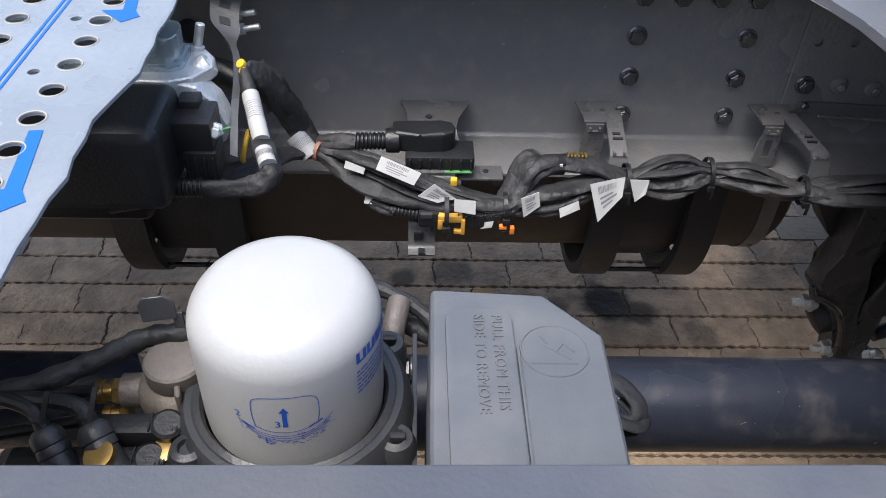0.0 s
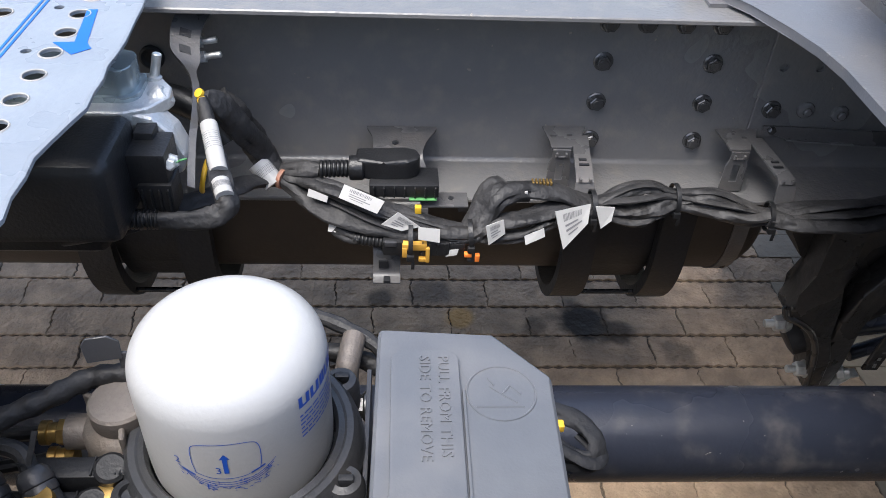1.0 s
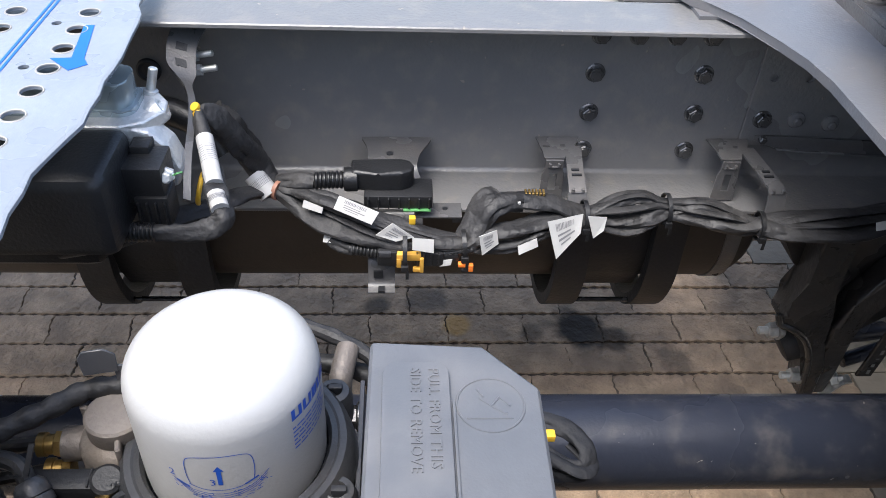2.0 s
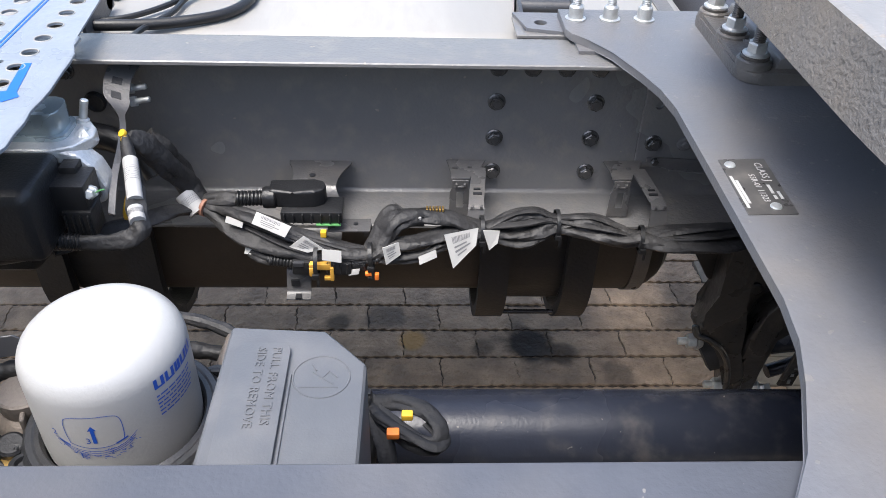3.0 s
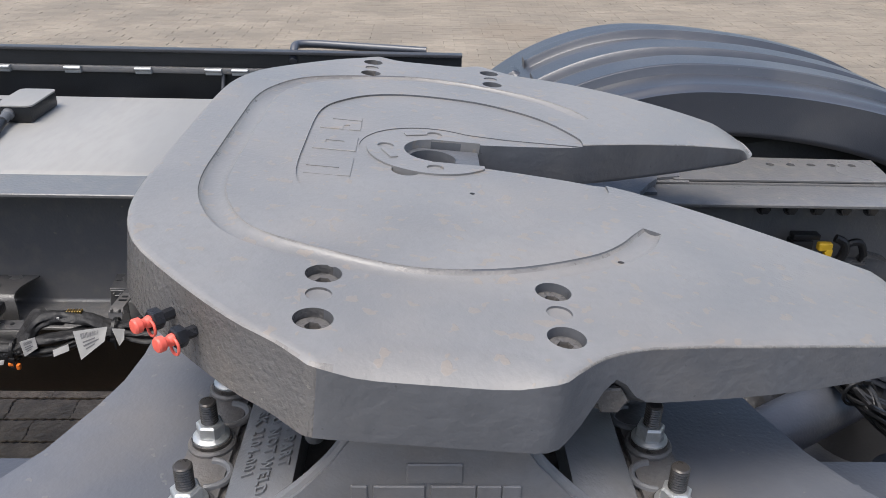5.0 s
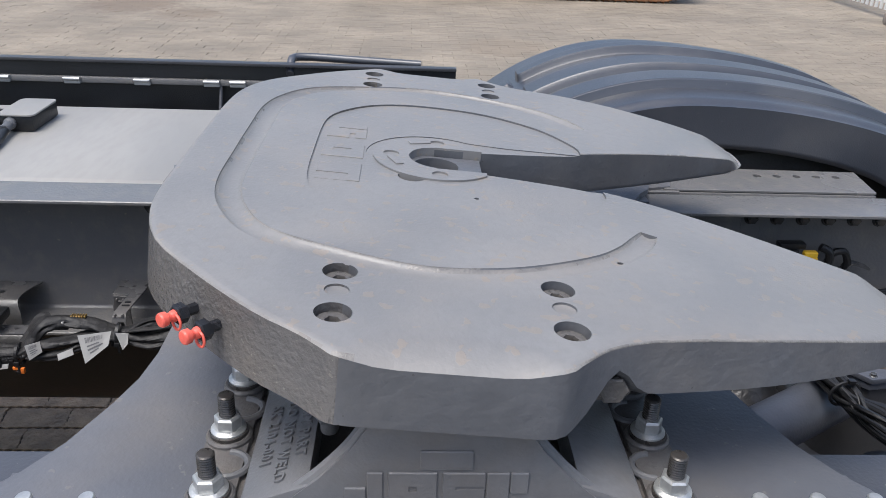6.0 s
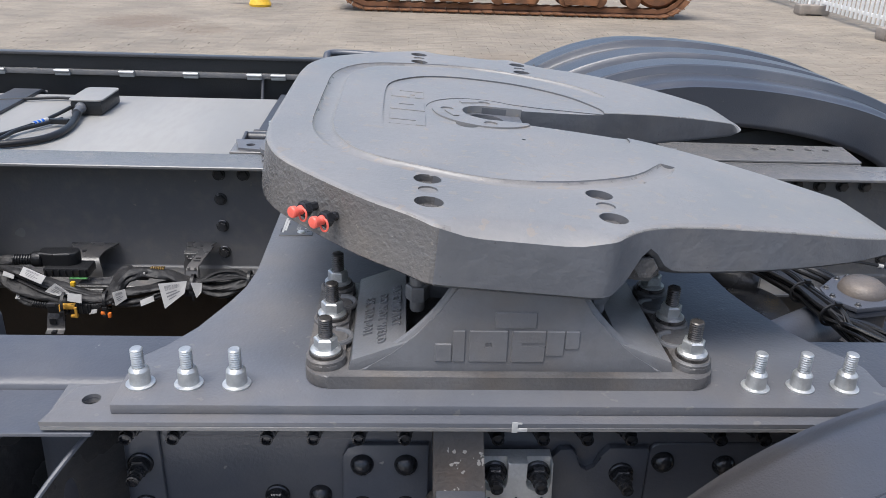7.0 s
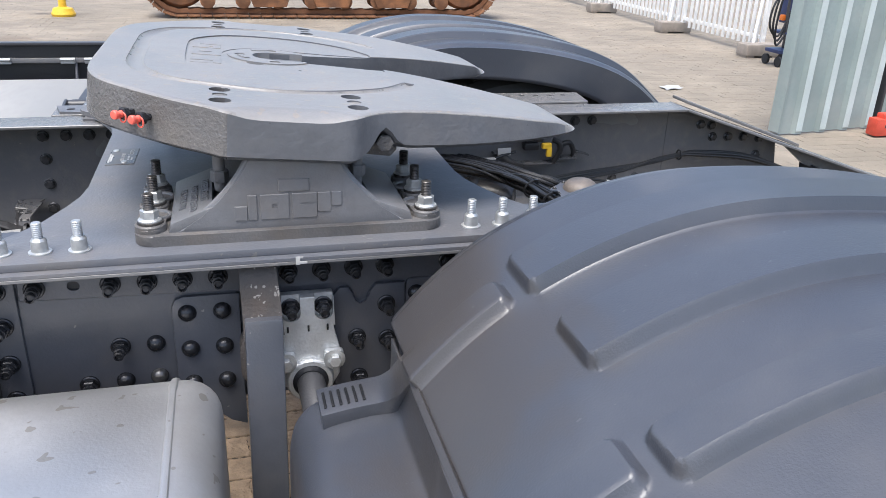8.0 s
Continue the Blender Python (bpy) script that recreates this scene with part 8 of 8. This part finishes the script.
for x in (TX0, TX1):
    part("idler", lathe(bmesh.new(), [(0.10, -0.12), (0.33, -0.10), (0.37, -0.04), (0.37, 0.04), (0.33, 0.10), (0.10, 0.12)], Matrix.Translation((x, TY, 0.49)) @ pose(0, 0, 0, 90, 0, 0), 40), M_RUST, tr)
yw = thing("yellow_wheel_stand", "yellow painted steel stand on the yard", "stand", (-2.1, 10.2, 0.0))
part("foot", lathe(bmesh.new(), [(0.14, 0.0), (0.15, 0.03), (0.12, 0.10), (0.05, 0.12), (0.04, 0.6)], Matrix.Translation((-2.1, 10.2, 0)), 24), M_YELLOW, yw)
part("beam", box(bmesh.new(), (-2.3, 10.35, 0.30), (0.5, 0.12, 0.10), 0.01), M_YELLOW, yw)

FX = 6.02


def picket_fence(y0, y1):
    t = thing("picket_fence", "white steel picket fence panel in concrete feet", "fence", (FX, (y0 + y1) / 2, 0), "fence panels along the yard")
    n = int((y1 - y0 - 0.15) / 0.115)
    me = mesh_of(box(bmesh.new(), (0, 0, 0.68), (0.022, 0.045, 1.16), 0.004), "picket", M_FENCE)
    for k in range(n):
        put("picket", me, Matrix.Translation((FX, y0 + 0.12 + k * 0.115, 0.0)), t)
    for z in (0.20, 1.05):
        part("rail", box(bmesh.new(), (FX + 0.02, (y0 + y1) / 2, z), (0.03, y1 - y0, 0.045), 0.004), M_FENCE, t)
    for y in (y0 + 0.03, y1 - 0.03):
        part("post", box(bmesh.new(), (FX + 0.02, y, 0.68), (0.05, 0.05, 1.24), 0.005), M_FENCE, t)
    part("brace", rod(bmesh.new(), (FX - 0.12, y0, 0.09), (FX, y0 + 0.1, 0.9), 0.02, 12), M_FENCE, t)
    return t


def fence_foot(y):
    t = thing("fence_foot", "grey-brown concrete fence foot block with two holes", "fence foot", (FX - 0.05, y, 0), "fence feet")
    bm = box(bmesh.new(), (FX - 0.08, y, 0.085), (0.46, 0.22, 0.13), 0.015)
    part("block", bm, M_CONCRETE, t)
    for dx in (-0.17, 0.17):
        part("runner", box(bmesh.new(), (FX - 0.08 + dx, y, 0.014), (0.10, 0.20, 0.028), 0.006), M_CONCRETE, t)
    return t


for y0, y1 in ((6.80, 8.65), (8.75, 10.95), (11.05, 13.2), (13.3, 15.5), (15.6, 17.8)):
    picket_fence(y0, y1)
for y in (6.72, 8.70, 11.0, 13.25, 15.55, 17.8):
    fence_foot(y)

ctn = thing("corrugated_screen", "grey-green corrugated steel screen wall with pale ridges", "steel wall", (5.5, 3.6, 0))
wall_m = Matrix.Translation((3.80, 3.345, 0)) @ pose(0, 0, 0, 0, 0, 8.5)
zig = []
for k in range(13):
    x = 0.235 * k
    zig += [(x, 0.030), (x + 0.115, 0.030), (x + 0.135, 0.0), (x + 0.195, 0.0), (x + 0.215, 0.030)]
    # Each ridge carries a strip paler than the wall colour.
    part("faded_ridge", box(bmesh.new(), (x + 0.165, -0.0035, 1.26), (0.056, 0.005, 2.46), 0.001, wall_m, 1), M_PALERIDGE, ctn)
bm = prism(bmesh.new(), zig + [(p[0], p[1] + 0.004) for p in zig[::-1]], 0.01, 2.50, wall_m)
part("corrugated_wall", bm, M_CONTAINER, ctn, smooth=0)
part("corner_post", box(bmesh.new(), (-0.012, 0.06, 1.3), (0.024, 0.10, 2.55), 0.006, wall_m), M_CONTAINER, ctn)
part("top_rail", box(bmesh.new(), (1.5, 0.04, 2.54), (3.0, 0.10, 0.12), 0.01, wall_m), M_CONTAINER, ctn)
# Dark strip stands in for the shaded gap between two wall pieces.
part("seam_post", box(bmesh.new(), (0.955, 0.012, 1.25), (0.026, 0.060, 2.48), 0.004, wall_m), M_DARK, ctn)
rbk = thing("red_jack_foot", "small red painted steel foot beside the container", "jack foot", (4.60, 3.27, 0))
bm = box(bmesh.new(), (4.60, 3.27, 0.075), (0.18, 0.10, 0.13), 0.014)
box(bm, (4.60, 3.27, 0.155), (0.07, 0.07, 0.04), 0.008)
part("foot", bm, M_REDPAINT, rbk)
part("slot", box(bmesh.new(), (4.62, 3.2195, 0.085), (0.07, 0.004, 0.022), 0.001), M_DARK, rbk)
wm = thing("welding_trolley", "dark blue machine trolley with orange fittings", "trolley", (5.75, 6.15, 0))
part("cabinet", box(bmesh.new(), (5.86, 6.16, 0.70), (0.16, 0.20, 0.50), 0.02), M_BLUEMACHINE, wm)
part("base", box(bmesh.new(), (5.82, 6.16, 0.16), (0.24, 0.26, 0.04), 0.01), M_BLUEMACHINE, wm)
part("mast", box(bmesh.new(), (5.90, 6.22, 0.55), (0.05, 0.05, 0.80), 0.006), M_DARK, wm)
part("shelf", box(bmesh.new(), (5.82, 6.14, 0.36), (0.20, 0.24, 0.03), 0.006), M_BLUEMACHINE, wm)
for dx in (-0.10, 0.10):
    for dy in (-0.11, 0.11):
        part("wheel", lathe(bmesh.new(), [(0.02, -0.015), (0.055, -0.013), (0.055, 0.013), (0.02, 0.015)], Matrix.Translation((5.82 + dx, 6.16 + dy, 0.057)) @ pose(0, 0, 0, 0, 90, 0), 20), M_RUBBER, wm)
part("orange_fitting", box(bmesh.new(), (5.70, 6.08, 0.52), (0.05, 0.06, 0.06), 0.012), M_ORANGE, wm)
part("handle", sweep(bmesh.new(), spline([(5.74, 6.04, 0.30), (5.70, 6.02, 0.60), (5.70, 6.02, 0.95), (5.78, 6.05, 1.10)], 6), 0.014, 10), M_DARK, wm)
for k in range(3):
    part("hose", sweep(bmesh.new(), spline([(5.74, 6.02 + 0.03 * k, 0.92), (5.60 - 0.05 * k, 5.98, 0.80 - 0.06 * k), (5.56 - 0.04 * k, 5.98, 0.45), (5.62, 6.0, 0.24 + 0.05 * k), (5.76, 6.04, 0.40 + 0.1 * k)], 7), 0.011, 8), M_RUBBER, wm)
pp = thing("paper_sheet", "crumpled white paper scrap lying on the paving", "paper", (3.88, 5.04, 0.0))
bm = bmesh.new()
rows = [[bm.verts.new((3.78 + 0.05 * i, 4.97 + 0.05 * j + 0.012 * i, 0.004 + 0.014 * abs(math.sin(2.1 * i + 1.3 * j)))) for i in range(5)] for j in range(4)]
for p, q in zip(rows, rows[1:]):
    for k in range(4):
        bm.faces.new((p[k], p[k + 1], q[k + 1], q[k]))
part("sheet", bm, M_LABEL, pp, smooth=60)

# ---- ground ----
g = bmesh.new()
prism(g, [(-150, -150), (150, -150), (150, 150), (-150, 150)], -0.05, -0.005)
ground = solo("ground", g, M_SAND, "sandy bed of the paved yard", "ground", kind="structure", smooth=0)
bed = prism(bmesh.new(), [(-1.92, -0.34), (0.31, -0.34), (0.31, 1.35), (-1.92, 1.35)], -0.0045, -0.004)
hang(new("paver_bed", mesh_of(bed, "paver_bed", M_BED, 0)), ground)
PX, PY = 0.185, 0.0975
rng = random.Random(4)
paver_meshes = []
for k in range(6):
    low, high, left, right = [], [], [], []
    for i in range(15):
        x = -PX / 2 + PX * i / 14
        w = 0.0020 * (1 if i % 2 else -1)
        low.append((x, -PY / 2 + 0.0030 + w + rng.uniform(-0.0013, 0.0013)))
        high.append((x, PY / 2 - 0.0022 + w + rng.uniform(-0.0013, 0.0010)))
    for i in range(1, 10):
        y = -PY / 2 + PY * i / 10
        w = 0.0030 * math.sin(2 * math.pi * i / 10) + 0.0012 * (1 if i % 2 else -1)
        right.append((PX / 2 - 0.0004 + w + rng.uniform(-0.0022, 0.0012), y))
        left.append((-PX / 2 + 0.0004 + w + rng.uniform(-0.0012, 0.0022), y))
    pts = low + right + high[::-1] + left[::-1]
    n = len(pts)
    bm = bmesh.new()
    bot = [bm.verts.new((x, y, -0.03)) for x, y in pts]
    mid = [bm.verts.new((x, y, -0.0035)) for x, y in pts]
    top = [bm.verts.new((x * 0.991, y * 0.962, rng.uniform(-0.0008, 0.0004))) for x, y in pts]
    for a, b in ((bot, mid), (mid, top)):
        for i in range(n):
            bm.faces.new((a[i], a[(i + 1) % n], b[(i + 1) % n], b[i]))
    bm.faces.new(top)
    paver_meshes.append(mesh_of(bm, "paver", M_PAVER, 50))
rows_y = range(-12, 15)
for j in rows_y:
    for i in range(-11, 3):
        x = (i + 0.5 * (j % 2)) * PX + rng.uniform(-0.0012, 0.0012)
        y = 0.80 + j * PY
        if -1.80 < x < 0.20 and -0.25 < y < 1.27:
            put("paver", paver_meshes[rng.randrange(6)], pose(x, y, rng.uniform(-0.0014, 0.0010), rng.uniform(-0.9, 0.9), rng.uniform(-0.3, 0.3), rng.uniform(-0.4, 0.4)), ground)
# the rest of the yard, laid in one sheet of single stones
co, fa = [], []
for j in range(-75, 132):
    for i in range(-45, 62):
        x = (i + 0.5 * (j % 2)) * PX
        y = 0.80 + j * PY
        if -1.80 < x < 0.20 and -0.25 < y < 1.27:
            continue
        if x < -6.5 or x > 5.0 + 0.55 * max(0.0, y) or y > 13.5:
            continue
        x += rng.uniform(-0.004, 0.004)
        z = rng.uniform(-0.0007, 0.0005)
        hx, hy = PX / 2 - 0.0003, PY / 2 - 0.0003
        k = len(co)
        dz = [rng.uniform(-0.0004, 0.0004) for _ in range(4)]
        co += [(x - hx, y - hy, -0.02), (x + hx, y - hy, -0.02), (x + hx, y + hy, -0.02), (x - hx, y + hy, -0.02),
               (x - hx + 0.0007, y - hy + 0.0007, z + dz[0]), (x + hx - 0.0007, y - hy + 0.0007, z + dz[1]), (x + hx - 0.0007, y + hy - 0.0007, z + dz[2]), (x - hx + 0.0007, y + hy - 0.0007, z + dz[3])]
        fa += [(k + 4, k + 5, k + 6, k + 7), (k, k + 1, k + 5, k + 4), (k + 1, k + 2, k + 6, k + 5), (k + 2, k + 3, k + 7, k + 6), (k + 3, k, k + 4, k + 7)]
me = bpy.data.meshes.new("yard_paving")
me.from_pydata(co, [], fa)
me.materials.append(M_YARD)
yard = hang(new("yard_paving", me), ground)
tagged(yard, kind="stuff")
